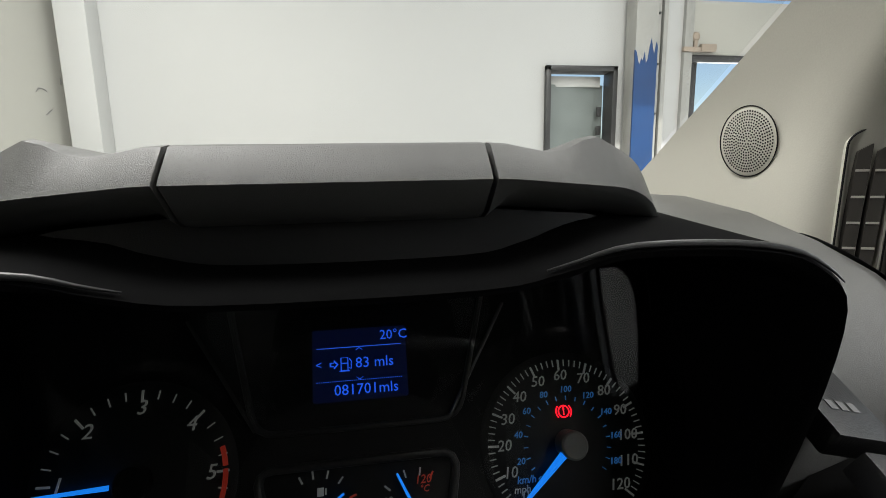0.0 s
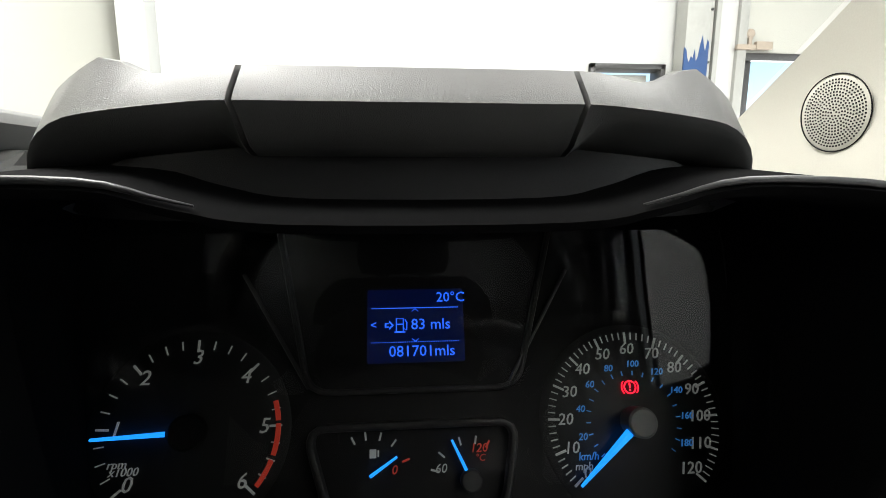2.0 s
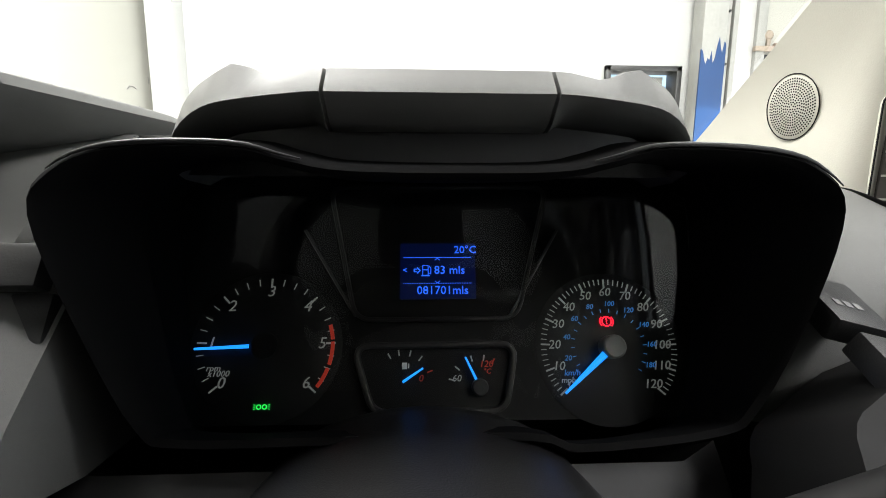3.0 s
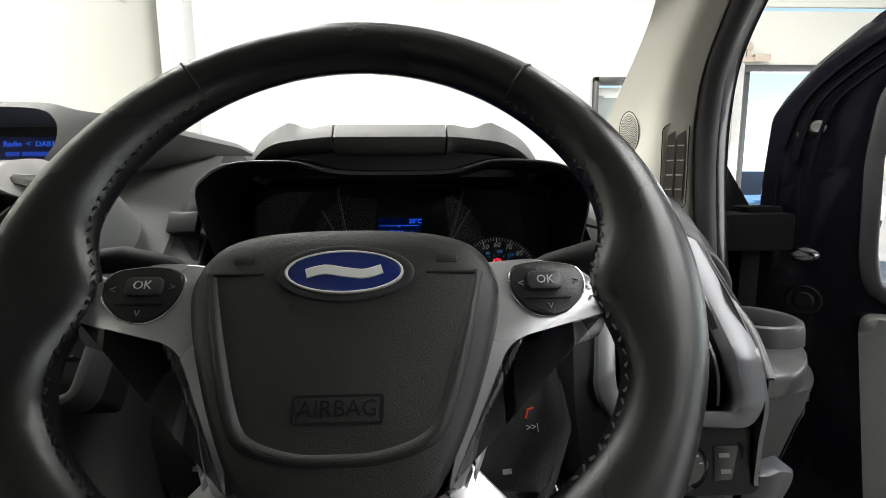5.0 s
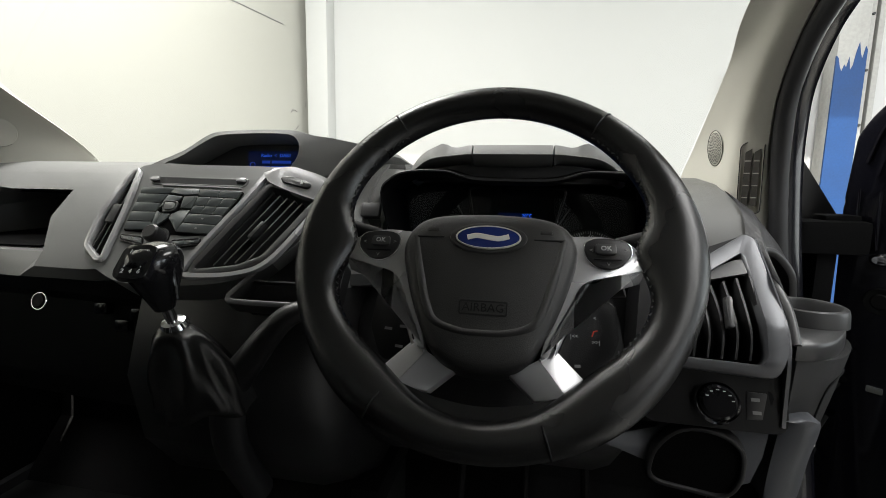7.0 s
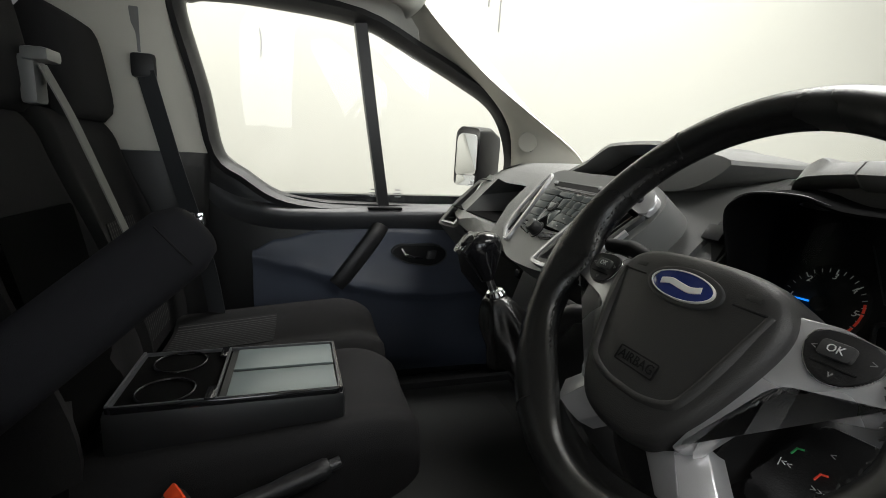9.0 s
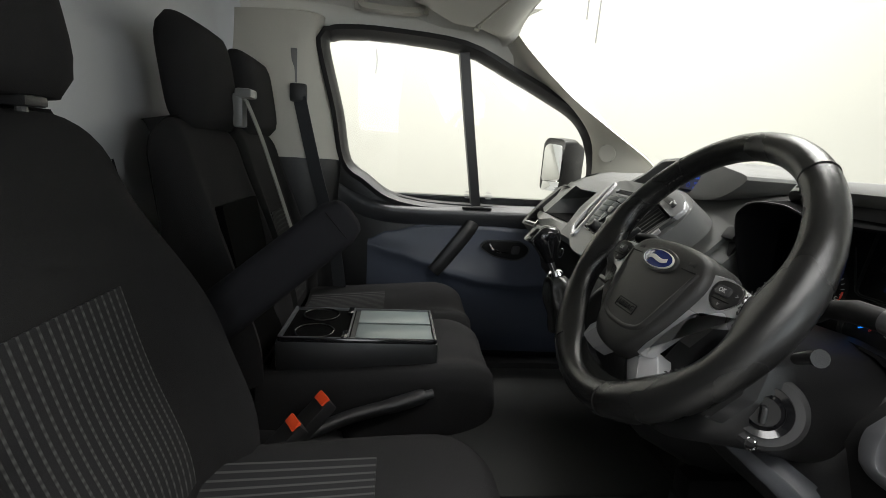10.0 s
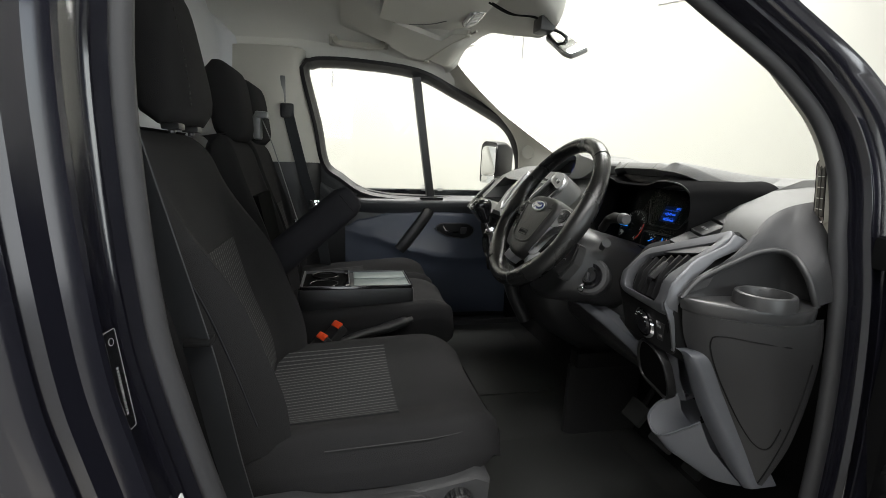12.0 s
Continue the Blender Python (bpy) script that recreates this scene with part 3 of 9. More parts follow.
# side of the cab, drawn once for the passenger side and mirrored: (y, z) outlines
WIN = [(-0.560, 1.245), (-0.545, 1.268), (-0.500, 1.277), (-0.362, 1.279), (-0.106, 1.259), (0.075, 1.186), (0.216, 1.122), (0.326, 1.062), (0.385, 0.985), (0.415, 0.88), (0.395, 0.79), (0.33, 0.745), (0.207, 0.733), (-0.015, 0.735), (-0.209, 0.742), (-0.333, 0.766), (-0.423, 0.827), (-0.485, 0.880), (-0.513, 1.044)]


def side_x(z, out=0.0):
    """Half-width of the cab's side glass at a height."""
    return 0.895 - 0.10 * max(0, z - 0.72) + out


def side_ring(outline, grow, sx, out):
    c = V((sum(p[0] for p in outline) / len(outline), sum(p[1] for p in outline) / len(outline)))
    res = []
    for p in inset(outline, -grow):
        res.append(V((sx * side_x(p[1], out), p[0], p[1])))
    return res


def smooth_closed(pts, n=4):
    p = [V(q) for q in pts]
    k = len(p)
    out = []
    for i in range(k):
        a, b, c, d = p[i - 1], p[i], p[(i + 1) % k], p[(i + 2) % k]
        for j in range(n):
            t = j / n
            q = 0.5 * ((2 * b) + (c - a) * t + (2 * a - 5 * b + 4 * c - d) * t * t + (3 * b - a - 3 * c + d) * t ** 3)
            out.append((q.x, q.y))
    return out


WINS = smooth_closed(WIN)


def passenger_side():
    sx = -1
    bm = bmesh.new()
    loft(bm, [side_ring(WINS, 0.0, sx, -0.004), side_ring(WINS, 0.0, sx, 0.03), side_ring(WINS, 0.035, sx, 0.03), side_ring(WINS, 0.038, sx, -0.03), side_ring(WINS, 0.022, sx, -0.034), side_ring(WINS, 0.010, sx, -0.016), side_ring(WINS, 0.0, sx, -0.004)], ends=False)
    bmesh.ops.remove_doubles(bm, verts=bm.verts, dist=1e-6)
    part("window_surround", bm, DARK, van, "black rubber window surround", angle=50)
    bm = bmesh.new()
    path = [V((sx * side_x(z, -0.006), y, z)) for y, z in ((-0.012, 0.725), (-0.055, 0.98), (-0.100, 1.262))]
    sweep(bm, spline(path, 6), [(-0.019, -0.012), (0.019, -0.012), (0.017, 0.012), (-0.017, 0.012)], up=(1, 0, 0))
    part("quarter_bar", bm, DARK, van)
    bm = bmesh.new()
    ring = side_ring(WINS, 0.004, sx, 0.006)
    loft(bm, [ring, [p + V((-0.004, 0, 0)) for p in ring]])
    g = part("window_pane", bm, PANE, van, "clear side window", smooth=False)
    g.visible_shadow = False


passenger_side()


def pillar_skin(name, sx, rows, mat, label):
    """A pillar lining skinned over rows of cross-section points."""
    bm = bmesh.new()
    secs = [spline([V((sx * x, y, z)) for x, y, z in row], 5) for row in rows]
    dense = []
    for k in range(len(secs[0])):
        dense.append(spline([s[k] for s in secs], 6))
    loft(bm, dense, ends=False, closed=False)
    ext = bmesh.ops.extrude_face_region(bm, geom=bm.faces[:])
    bmesh.ops.translate(bm, vec=(sx * 0.012, 0.008, 0.004), verts=[g for g in ext["geom"] if isinstance(g, bmesh.types.BMVert)])
    return part(name, bm, mat, van, label, angle=50)


A_ROWS = [
    [(0.82, -0.06, 1.36), (0.79, -0.02, 1.37), (0.76, 0.02, 1.375), (0.73, 0.045, 1.38)],
    [(0.845, 0.06, 1.235), (0.81, 0.06, 1.27), (0.77, 0.06, 1.295), (0.725, 0.064, 1.303)],
    [(0.845, 0.20, 1.165), (0.80, 0.175, 1.19), (0.72, 0.185, 1.175), (0.655, 0.215, 1.135)],
    [(0.845, 0.33, 1.085), (0.79, 0.29, 1.10), (0.71, 0.31, 1.07), (0.62, 0.355, 1.028)],
    [(0.84, 0.41, 0.97), (0.77, 0.37, 0.98), (0.69, 0.405, 0.955), (0.605, 0.50, 0.93)],
    [(0.835, 0.435, 0.80), (0.77, 0.38, 0.80), (0.69, 0.43, 0.80), (0.595, 0.56, 0.86)],
]
pillar_skin("a_pillar_lining", -1, A_ROWS, PILLAR, "light grey front pillar lining")
AD_ROWS = [
    [(0.70, -0.22, 1.38), (0.69, -0.15, 1.39), (0.68, -0.05, 1.385), (0.66, 0.06, 1.375)],
    [(0.71, -0.10, 1.27), (0.70, -0.06, 1.285), (0.685, 0.02, 1.275), (0.665, 0.09, 1.26)],
    [(0.705, 0.05, 1.155), (0.69, 0.07, 1.165), (0.682, 0.13, 1.155), (0.668, 0.17, 1.15)],
    [(0.712, 0.175, 1.08), (0.695, 0.19, 1.085), (0.682, 0.235, 1.08), (0.668, 0.268, 1.078)],
    [(0.717, 0.236, 1.036), (0.698, 0.248, 1.036), (0.686, 0.292, 1.036), (0.679, 0.332, 1.034)],
    [(0.726, 0.290, 0.982), (0.703, 0.305, 0.982), (0.693, 0.355, 0.982), (0.687, 0.42, 0.98)],
    [(0.736, 0.321, 0.926), (0.706, 0.342, 0.926), (0.700, 0.41, 0.926), (0.697, 0.52, 0.924)],
    [(0.745, 0.334, 0.868), (0.704, 0.354, 0.868), (0.702, 0.43, 0.868), (0.702, 0.60, 0.868)],
    [(0.752, 0.338, 0.800), (0.706, 0.352, 0.800), (0.703, 0.43, 0.80), (0.705, 0.60, 0.80)],
    [(0.758, 0.338, 0.720), (0.708, 0.345, 0.72), (0.709, 0.43, 0.72), (0.71, 0.60, 0.72)],
]
pillar_skin("a_pillar_lining", 1, AD_ROWS, PILLAR, "light grey front pillar lining")
B_ROWS = [
    [(0.848, -0.572, 1.33), (0.80, -0.62, 1.34), (0.80, -0.78, 1.34), (0.84, -0.90, 1.34)],
    [(0.848, -0.565, 1.15), (0.79, -0.64, 1.15), (0.79, -0.78, 1.15), (0.83, -0.90, 1.15)],
    [(0.848, -0.525, 0.87), (0.795, -0.62, 0.87), (0.795, -0.78, 0.87), (0.84, -0.90, 0.87)],
]
BL_ROWS = [
    [(0.848, -0.525, 0.872), (0.79, -0.62, 0.872), (0.79, -0.78, 0.872), (0.84, -0.90, 0.872)],
    [(0.83, -0.54, 0.5), (0.80, -0.60, 0.5), (0.80, -0.75, 0.5), (0.84, -0.90, 0.5)],
    [(0.83, -0.50, 0.1), (0.80, -0.56, 0.1), (0.80, -0.72, 0.1), (0.84, -0.90, 0.1)],
]
pillar_skin("b_pillar_lining", -1, B_ROWS, PILLAR, "light grey centre pillar lining")
pillar_skin("b_pillar_foot", -1, BL_ROWS, DARK, "black lower pillar lining")
C_ROWS = [
    [(0.79, -0.95, 1.44), (0.79, -0.5, 1.445), (0.77, -0.1, 1.41), (0.72, 0.13, 1.39)],
    [(0.835, -0.95, 1.38), (0.835, -0.5, 1.385), (0.82, -0.1, 1.35), (0.77, 0.06, 1.34)],
    [(0.845, -0.95, 1.29), (0.845, -0.5, 1.295), (0.845, -0.1, 1.275), (0.845, 0.08, 1.20)],
]
pillar_skin("roof_side_lining", -1, C_ROWS, LINER, "light grey lining above the side window")
CD_ROWS = [
    [(0.79, -0.95, 1.44), (0.79, -0.5, 1.445), (0.76, -0.2, 1.43), (0.70, 0.02, 1.40)],
    [(0.83, -0.95, 1.40), (0.83, -0.5, 1.405), (0.78, -0.25, 1.39), (0.70, -0.15, 1.385)],
    [(0.85, -0.95, 1.32), (0.85, -0.55, 1.33), (0.80, -0.35, 1.31), (0.715, -0.20, 1.30)],
]
pillar_skin("roof_side_lining", 1, CD_ROWS, LINER, "light grey lining above the side window")


def windscreen():
    bm = bmesh.new()
    top = spline([V((-0.73, 0.05, 1.375)), V((-0.4, 0.145, 1.385)), V((0, 0.165, 1.39)), V((0.4, 0.145, 1.385)), V((0.67, 0.06, 1.375))], 6)
    mid = spline([V((-0.615, 0.36, 1.03)), V((-0.4, 0.55, 1.08)), V((0, 0.60, 1.09)), V((0.4, 0.55, 1.08)), V((0.682, 0.338, 1.036))], 6)
    bot = spline([V((-0.595, 0.56, 0.87)), V((-0.4, 0.84, 0.86)), V((0, 0.94, 0.855)), V((0.4, 0.84, 0.86)), V((0.702, 0.63, 0.86))], 6)
    loft(bm, [r + [p + V((0, 0.005, 0.004)) for p in r[::-1]] for r in (top, mid, bot)])
    g = part("windscreen", bm, PANE, van, "clear windscreen")
    g.visible_shadow = False


windscreen()


def body_shell():
    """Plain outer body that closes the van behind, before and below the cab."""
    def ring(y, w, zt):
        return [V((-w, y, -0.22)), V((-w - 0.03, y, 0.35)), V((-w, y, 0.8)), V((-w + 0.06, y, zt - 0.12)), V((-w + 0.2, y, zt)), V((w - 0.2, y, zt)), V((w - 0.06, y, zt - 0.12)), V((w, y, 0.8)), V((w + 0.03, y, 0.35)), V((w, y, -0.22))]
    bm = bmesh.new()
    loft(bm, [ring(-0.98, 0.96, 1.60), ring(-2.2, 0.97, 1.62), ring(-3.55, 0.94, 1.60), ring(-3.62, 0.90, 1.57)])
    part("load_body", bm, PAINT, van, "plain black load body", angle=40)
    bm = bmesh.new()
    prof = [(0.98, 0.80), (1.25, 0.74), (1.55, 0.60), (1.66, 0.40), (1.68, 0.0), (1.62, -0.22), (0.76, -0.22), (0.76, 0.80)]
    loft(bm, [[V((x, y - 0.10 * abs(x) ** 3, z)) for y, z in prof] for x in (-0.92, -0.6, 0, 0.6, 0.92)])
    part("bonnet", bm, PAINT, van, angle=40)
    bm = bmesh.new()
    box(bm, (0, -0.12, -0.10), (1.70, 1.76, 0.24), 0.02)
    part("underbody", bm, MATT, van)
    for y in (1.12, -2.85):
        for sx in (-1, 1):
            m = Matrix.Translation((sx * 0.86, y, GZ + 0.33)) @ Matrix.Rotation(radians(90), 4, "Y")
            bm = bmesh.new()
            lathe(bm, [(0.20, 0.105), (0.30, 0.105), (0.33, 0.07), (0.33, -0.07), (0.30, -0.105), (0.20, -0.105), (0.20, 0.105)], 32, m)
            w = part("wheel", bm, MATT, van, "black road tyre")
            bm = bmesh.new()
            lathe(bm, [(0, 0.09), (0.07, 0.10), (0.20, 0.07), (0.20, -0.07), (0.07, -0.10), (0, -0.09)], 32, m)
            part("wheel_rim", bm, TRIM, w)


body_shell()


# ---- dashboard ----
dash = thing("dashboard", "grey and black moulded dashboard with silver vent trims", "dashboard", Matrix.Identity(4))


def dash_body():
    """Upper moulding, skinned over cross-sections from the passenger's end to the driver's end."""
    def full(dy=0, dz=0, lip=0.0):
        return [(0.92, 0.80), (0.90, 0.862), (0.70, 0.885 + dz), (0.48, 0.893 + dz), (0.36, 0.890 + dz), (0.29 + dy, 0.882 + dz), (0.245 + dy, 0.868 + dz), (0.21 + dy, 0.845), (0.165 + dy, 0.80), (0.12 + dy, 0.755), (0.105 + dy, 0.735), (0.11 + dy, 0.718), (0.16 + dy, 0.705), (0.30, 0.70), (0.60, 0.70)]
    def shelf(dy):
        p = full(dy)
        p[7:11] = [(0.216, 0.840), (0.36, 0.832), (0.345, 0.765), (0.126 + dy, 0.752)]
        return p
    rows = [(-0.80, full(0.11, -0.03)), (-0.74, full(0.09, -0.015)), (-0.66, full(0.055, -0.005)), (-0.575, full(0.033)), (-0.535, full(0.026)), (-0.440, shelf(0.012)), (-0.318, shelf(0.003)), (-0.313, full(0.003)), (-0.25, full(0.002)), (-0.19, full(0.0, 0.0)), (-0.15, full(0.02, 0.0)), (0.1, full(0.03, 0.005)), (0.17, full(0.05, 0.0))]
    bm = bmesh.new()
    loft(bm, [[V((x + (0.034 if -0.32 < x < -0.31 and k in (9, 10) else 0.0), y, z)) for k, (y, z) in enumerate(p)] for x, p in rows])
    part("upper_dash", bm, DASH, dash, "grained grey upper dashboard", angle=48)
    drv = [(0.92, 0.80), (0.90, 0.862), (0.70, 0.885), (0.52, 0.890), (0.47, 0.888), (0.43, 0.875), (0.41, 0.85), (0.40, 0.82), (0.40, 0.78), (0.40, 0.75), (0.40, 0.73), (0.40, 0.72), (0.40, 0.71), (0.40, 0.70), (0.60, 0.70)]
    end = [(0.92, 0.80), (0.86, 0.85), (0.66, 0.872), (0.48, 0.875), (0.40, 0.866), (0.34, 0.852), (0.30, 0.838), (0.272, 0.822), (0.255, 0.80), (0.245, 0.78), (0.24, 0.75), (0.24, 0.73), (0.25, 0.71), (0.30, 0.70), (0.60, 0.70)]
    rows = [(0.168, full(0.06)), (0.196, full(0.075)), (0.20, drv), (0.572, drv), (0.576, [(y + 0.02 if y < 0.4 else y, z) for y, z in end]), (0.62, end), (0.695, end), (0.704, [(y + (0.012 if y < 0.4 else 0), z - 0.004) for y, z in end])]
    bm = bmesh.new()
    loft(bm, [[V((x, y, z)) for y, z in p] for x, p in rows])
    part("driver_dash", bm, DASH, dash, "grained grey dashboard before the driver", angle=28)
    # near-black lining added so that the passenger's shelf looks shaded inside
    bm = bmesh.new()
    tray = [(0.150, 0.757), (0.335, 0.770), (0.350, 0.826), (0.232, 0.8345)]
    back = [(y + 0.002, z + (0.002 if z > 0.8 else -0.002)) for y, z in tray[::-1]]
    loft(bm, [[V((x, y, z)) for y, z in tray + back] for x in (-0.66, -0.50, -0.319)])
    part("shelf_lining", bm, VOID, dash, "near-black lining that gives the open shelf its shade", smooth=False)
    # dark lower dash
    lo = [(0.62, 0.70), (0.115, 0.716), (0.13, 0.69), (0.17, 0.665), (0.17, 0.60), (0.19, 0.52), (0.26, 0.44), (0.36, 0.40), (0.62, 0.40)]
    bm = bmesh.new()
    loft(bm, [[V((x, y + (0.05 if x < -0.7 else 0), z)) for y, z in lo] for x in (-0.80, -0.71, -0.12)])
    part("lower_dash", bm, MATT, dash, "black lower dashboard", angle=25)
    bm = bmesh.new()
    con = [(0.62, 0.70), (0.12, 0.715), (0.10, 0.66), (0.08, 0.60), (0.10, 0.50), (0.16, 0.42), (0.30, 0.34), (0.62, 0.30), (0.62, 0.5)]
    loft(bm, [[V((x, y + o, z)) for y, z in con] for x, o in ((-0.14, 0.04), (-0.11, 0.0), (0.13, 0.0), (0.17, 0.05))])
    part("centre_console", bm, DARK, dash, "black centre console under the gear lever", angle=60)
    bm = bmesh.new()
    tube(bm, spline([V((0.165, 0.075, 0.712)), V((0.135, 0.058, 0.702)), V((0.095, 0.052, 0.655)), V((0.058, 0.056, 0.60)), V((0.045, 0.075, 0.52)), V((0.05, 0.12, 0.43))], 6), [0.010 + 0.011 * min(1, k / 18) for k in range(31)], 14)
    part("console_edge", bm, DARK, dash, "padded black console edge", angle=80)
    bm = bmesh.new()
    lathe(bm, [(0, 0.004), (0.010, 0.004), (0.0115, 0.0), (0, 0)], 24, axes((-0.300, 0.128, 0.678), (1, 0, 0), (0, 0.3, 0.95)))
    sk = part("power_socket", bm, MATT, dash, "round socket cap with a chrome ring")
    bm = bmesh.new()
    torus(bm, 0.0125, 0.0012, 32, 6, axes((-0.300, 0.127, 0.678), (1, 0, 0), (0, 0.3, 0.95)))
    part("socket_ring", bm, CHROME, sk)
    for x, z in ((-0.235, 0.66), (-0.20, 0.635), (-0.17, 0.655), (-0.155, 0.62)):
        bm = bmesh.new()
        plate(bm, rounded([(-0.012, 0.009), (0.012, 0.009), (0.012, -0.009), (-0.012, -0.009)], 0.004, 3), -0.01, 0.004, 0.002, axes((x, 0.168, z), (1, 0, 0), (0, 0.2, 0.98)))
        part("console_switch", bm, GLOSS, dash)
    bm = bmesh.new()
    knee = [(0.60, 0.665), (0.28, 0.67), (0.235, 0.705), (0.19, 0.66), (0.16, 0.58), (0.19, 0.50), (0.28, 0.42), (0.60, 0.36)]
    loft(bm, [[V((x, y + o, z)) for y, z in knee] for x, o in ((0.16, 0.03), (0.175, 0.008), (0.2, 0.0), (0.52, 0.0), (0.55, 0.02))])
    part("knee_panel", bm, CHEEK, dash, "black panel under the steering column", angle=60)


dash_body()

# the sloping centre stack: x to the right, s up the slope, n towards the seats
ST = axes((0, 0.18, 0.857), (1, 0, 0), (0, 0.615, 0.789))


def centre_stack():
    vo = rounded([(0.058, -0.012), (0.128, -0.031), (0.118, -0.05), (0.082, -0.118), (0.05, -0.134), (-0.006, -0.143), (0.0, -0.13)], 0.005, 4)
    lo = rounded([(-0.170, 0.016), (-0.178, -0.01), (-0.186, -0.07), (-0.183, -0.112), (-0.153, -0.134), (-0.158, -0.06)], 0.006, 4)
    o = smooth_closed([(-0.168, 0.028), (-0.06, 0.030), (0.05, 0.028), (0.10, 0.022), (0.142, 0.002), (0.15, -0.03), (0.13, -0.08), (0.085, -0.135), (0.03, -0.158), (-0.05, -0.166), (-0.11, -0.164), (-0.150, -0.150), (-0.185, -0.128), (-0.196, -0.08), (-0.188, -0.03)], 4)
    bm = bmesh.new()
    holed(bm, o, [inset(vo, -0.001), inset(lo, -0.001)], -0.05, 0.0, ST)
    st = part("radio_panel", bm, STACK, dash, "grey centre stack panel", angle=45)
    # disc slot
    sl = rounded([(-0.139, 0.006), (0.014, 0.003), (0.012, -0.007), (-0.137, -0.004)], 0.003, 3)
    bm = bmesh.new()
    rim(bm, inset(sl, -0.0025), sl, -0.002, 0.0012, ST, 0.0006)
    part("slot_frame", bm, STACK, st)
    bm = bmesh.new()
    sweep(bm, [ST @ V(p) for p in ((-0.118, -0.0082, 0.0006), (-0.05, -0.0098, 0.0006), (0.010, -0.0118, 0.0006))], [(-0.0016, -0.001), (0.0016, -0.001), (0.0008, 0.0012), (-0.0008, 0.0012)], up=(0, -0.789, 0.615))
    part("slot_lip", bm, SILVER, st, "bright lip under the disc slot")
    bm = bmesh.new()
    plate(bm, sl, -0.03, 0.0012, 0, ST)
    part("disc_slot", bm, MATT, st)
    for x in (-0.134, 0.006):
        bm = bmesh.new()
        box(bm, (x, 0.0015, 0.003), (0.014, 0.006, 0.003), 0.001, m=ST)
        part("slot_key", bm, SILVER, st)
    # key field
    kp = rounded([(-0.1475, -0.0125), (-0.055, -0.0132), (0.0155, -0.0175), (0.0165, -0.022), (-0.0015, -0.084), (-0.006, -0.090), (-0.054, -0.0918), (-0.100, -0.089), (-0.143, -0.0878), (-0.146, -0.06)], 0.004, 3)
    bm = bmesh.new()
    plate(bm, kp, -0.01, 0.0012, 0.0006, ST)
    kf = part("key_field", bm, VOID, st, "dark radio key field")

    def key(pts, name="radio_key", mat=RADIOKEY, h=0.0040):
        bm = bmesh.new()
        plate(bm, rounded(inset(pts, 0.0006), 0.0012, 2), 0.0008, h, 0.0007, ST)
        return part(name, bm, mat, kf)

    def along(keys, y):
        for (ya, xa), (yb, xb) in zip(keys, keys[1:]):
            if yb <= y <= ya:
                return xa + (xb - xa) * (ya - y) / (ya - yb)
        return keys[-1][1]
    left_l = [(-0.0135, -0.1465), (-0.086, -0.1415), (-0.09, -0.141)]
    left_r = [(-0.0135, -0.0925), (-0.025, -0.0975), (-0.040, -0.1040), (-0.056, -0.1042), (-0.073, -0.1026), (-0.09, -0.1012)]
    right_l = [(-0.0135, -0.0522), (-0.028, -0.0495), (-0.043, -0.0502), (-0.057, -0.0517), (-0.0725, -0.055), (-0.09, -0.0590)]
    right_r = [(-0.0135, 0.0150), (-0.030, 0.0118), (-0.045, 0.0060), (-0.058, 0.0015), (-0.073, -0.003), (-0.09, -0.0060)]
    rows = [-0.0143, -0.0256, -0.0412, -0.0565, -0.0730, -0.0868]
    for s0, s1 in zip(rows, rows[1:]):
        key([(along(left_l, s0), s0), (along(left_r, s0), s0), (along(left_r, s1), s1), (along(left_l, s1), s1)])
    rows = [-0.0158, -0.0290, -0.0440, -0.0572, -0.0728, -0.0880]
    for r, (s0, s1) in enumerate(zip(rows, rows[1:])):
        n = (2, 3, 3, 1, 1)[r]
        for c in range(n):
            q = []
            for y, u in ((s0, c / n), (s0, (c + 1) / n), (s1, (c + 1) / n), (s1, c / n)):
                xa, xb = along(right_l, y), along(right_r, y)
                q.append((xa + (xb - xa) * u, y - 0.0022 * u))
            k = key(q)
            if r > 2:
                bm = bmesh.new()
                cx, cy = sum(p[0] for p in q) / 4, sum(p[1] for p in q) / 4
                box(bm, (cx, cy, 0.0042), (0.003, 0.002, 0.0004), m=ST)
                part("key_mark", bm, PRINTDIM, k)
    # middle column: one long key, a square rocker amid four corner keys
    def mid(y, u):
        xa, xb = along(left_r, y), along(right_l, y)
        return (xa + (xb - xa) * u, y)
    key([mid(-0.0146, 0), mid(-0.0150, 1), mid(-0.0265, 1), mid(-0.0275, 0.55), mid(-0.0245, 0.02)])
    key([mid(-0.0265, 0.0), mid(-0.0290, 0.52), mid(-0.0375, 0.50), mid(-0.0400, 0.16), mid(-0.0520, 0.04), mid(-0.0520, 0.0)])
    key([mid(-0.0290, 0.55), mid(-0.0275, 1), mid(-0.0500, 1), mid(-0.0500, 0.66), mid(-0.0400, 0.62)])
    key([mid(-0.0545, 0.0), mid(-0.0585, 0.20), mid(-0.0585, 0.46), mid(-0.0680, 0.44), mid(-0.0870, 0.06), mid(-0.0870, 0.0)])
    key([mid(-0.0585, 0.49), mid(-0.0525, 0.72), mid(-0.0525, 1), mid(-0.0880, 1), mid(-0.0720, 0.60), mid(-0.0680, 0.48)])
    bm = bmesh.new()
    rim(bm, rounded([(-0.1000, -0.0375), (-0.0745, -0.0385), (-0.0735, -0.0560), (-0.0935, -0.0590)], 0.006, 4), rounded([(-0.0965, -0.0405), (-0.0775, -0.0410), (-0.0765, -0.0535), (-0.0915, -0.0560)], 0.004, 4), 0.001, 0.0056, ST, 0.0008)
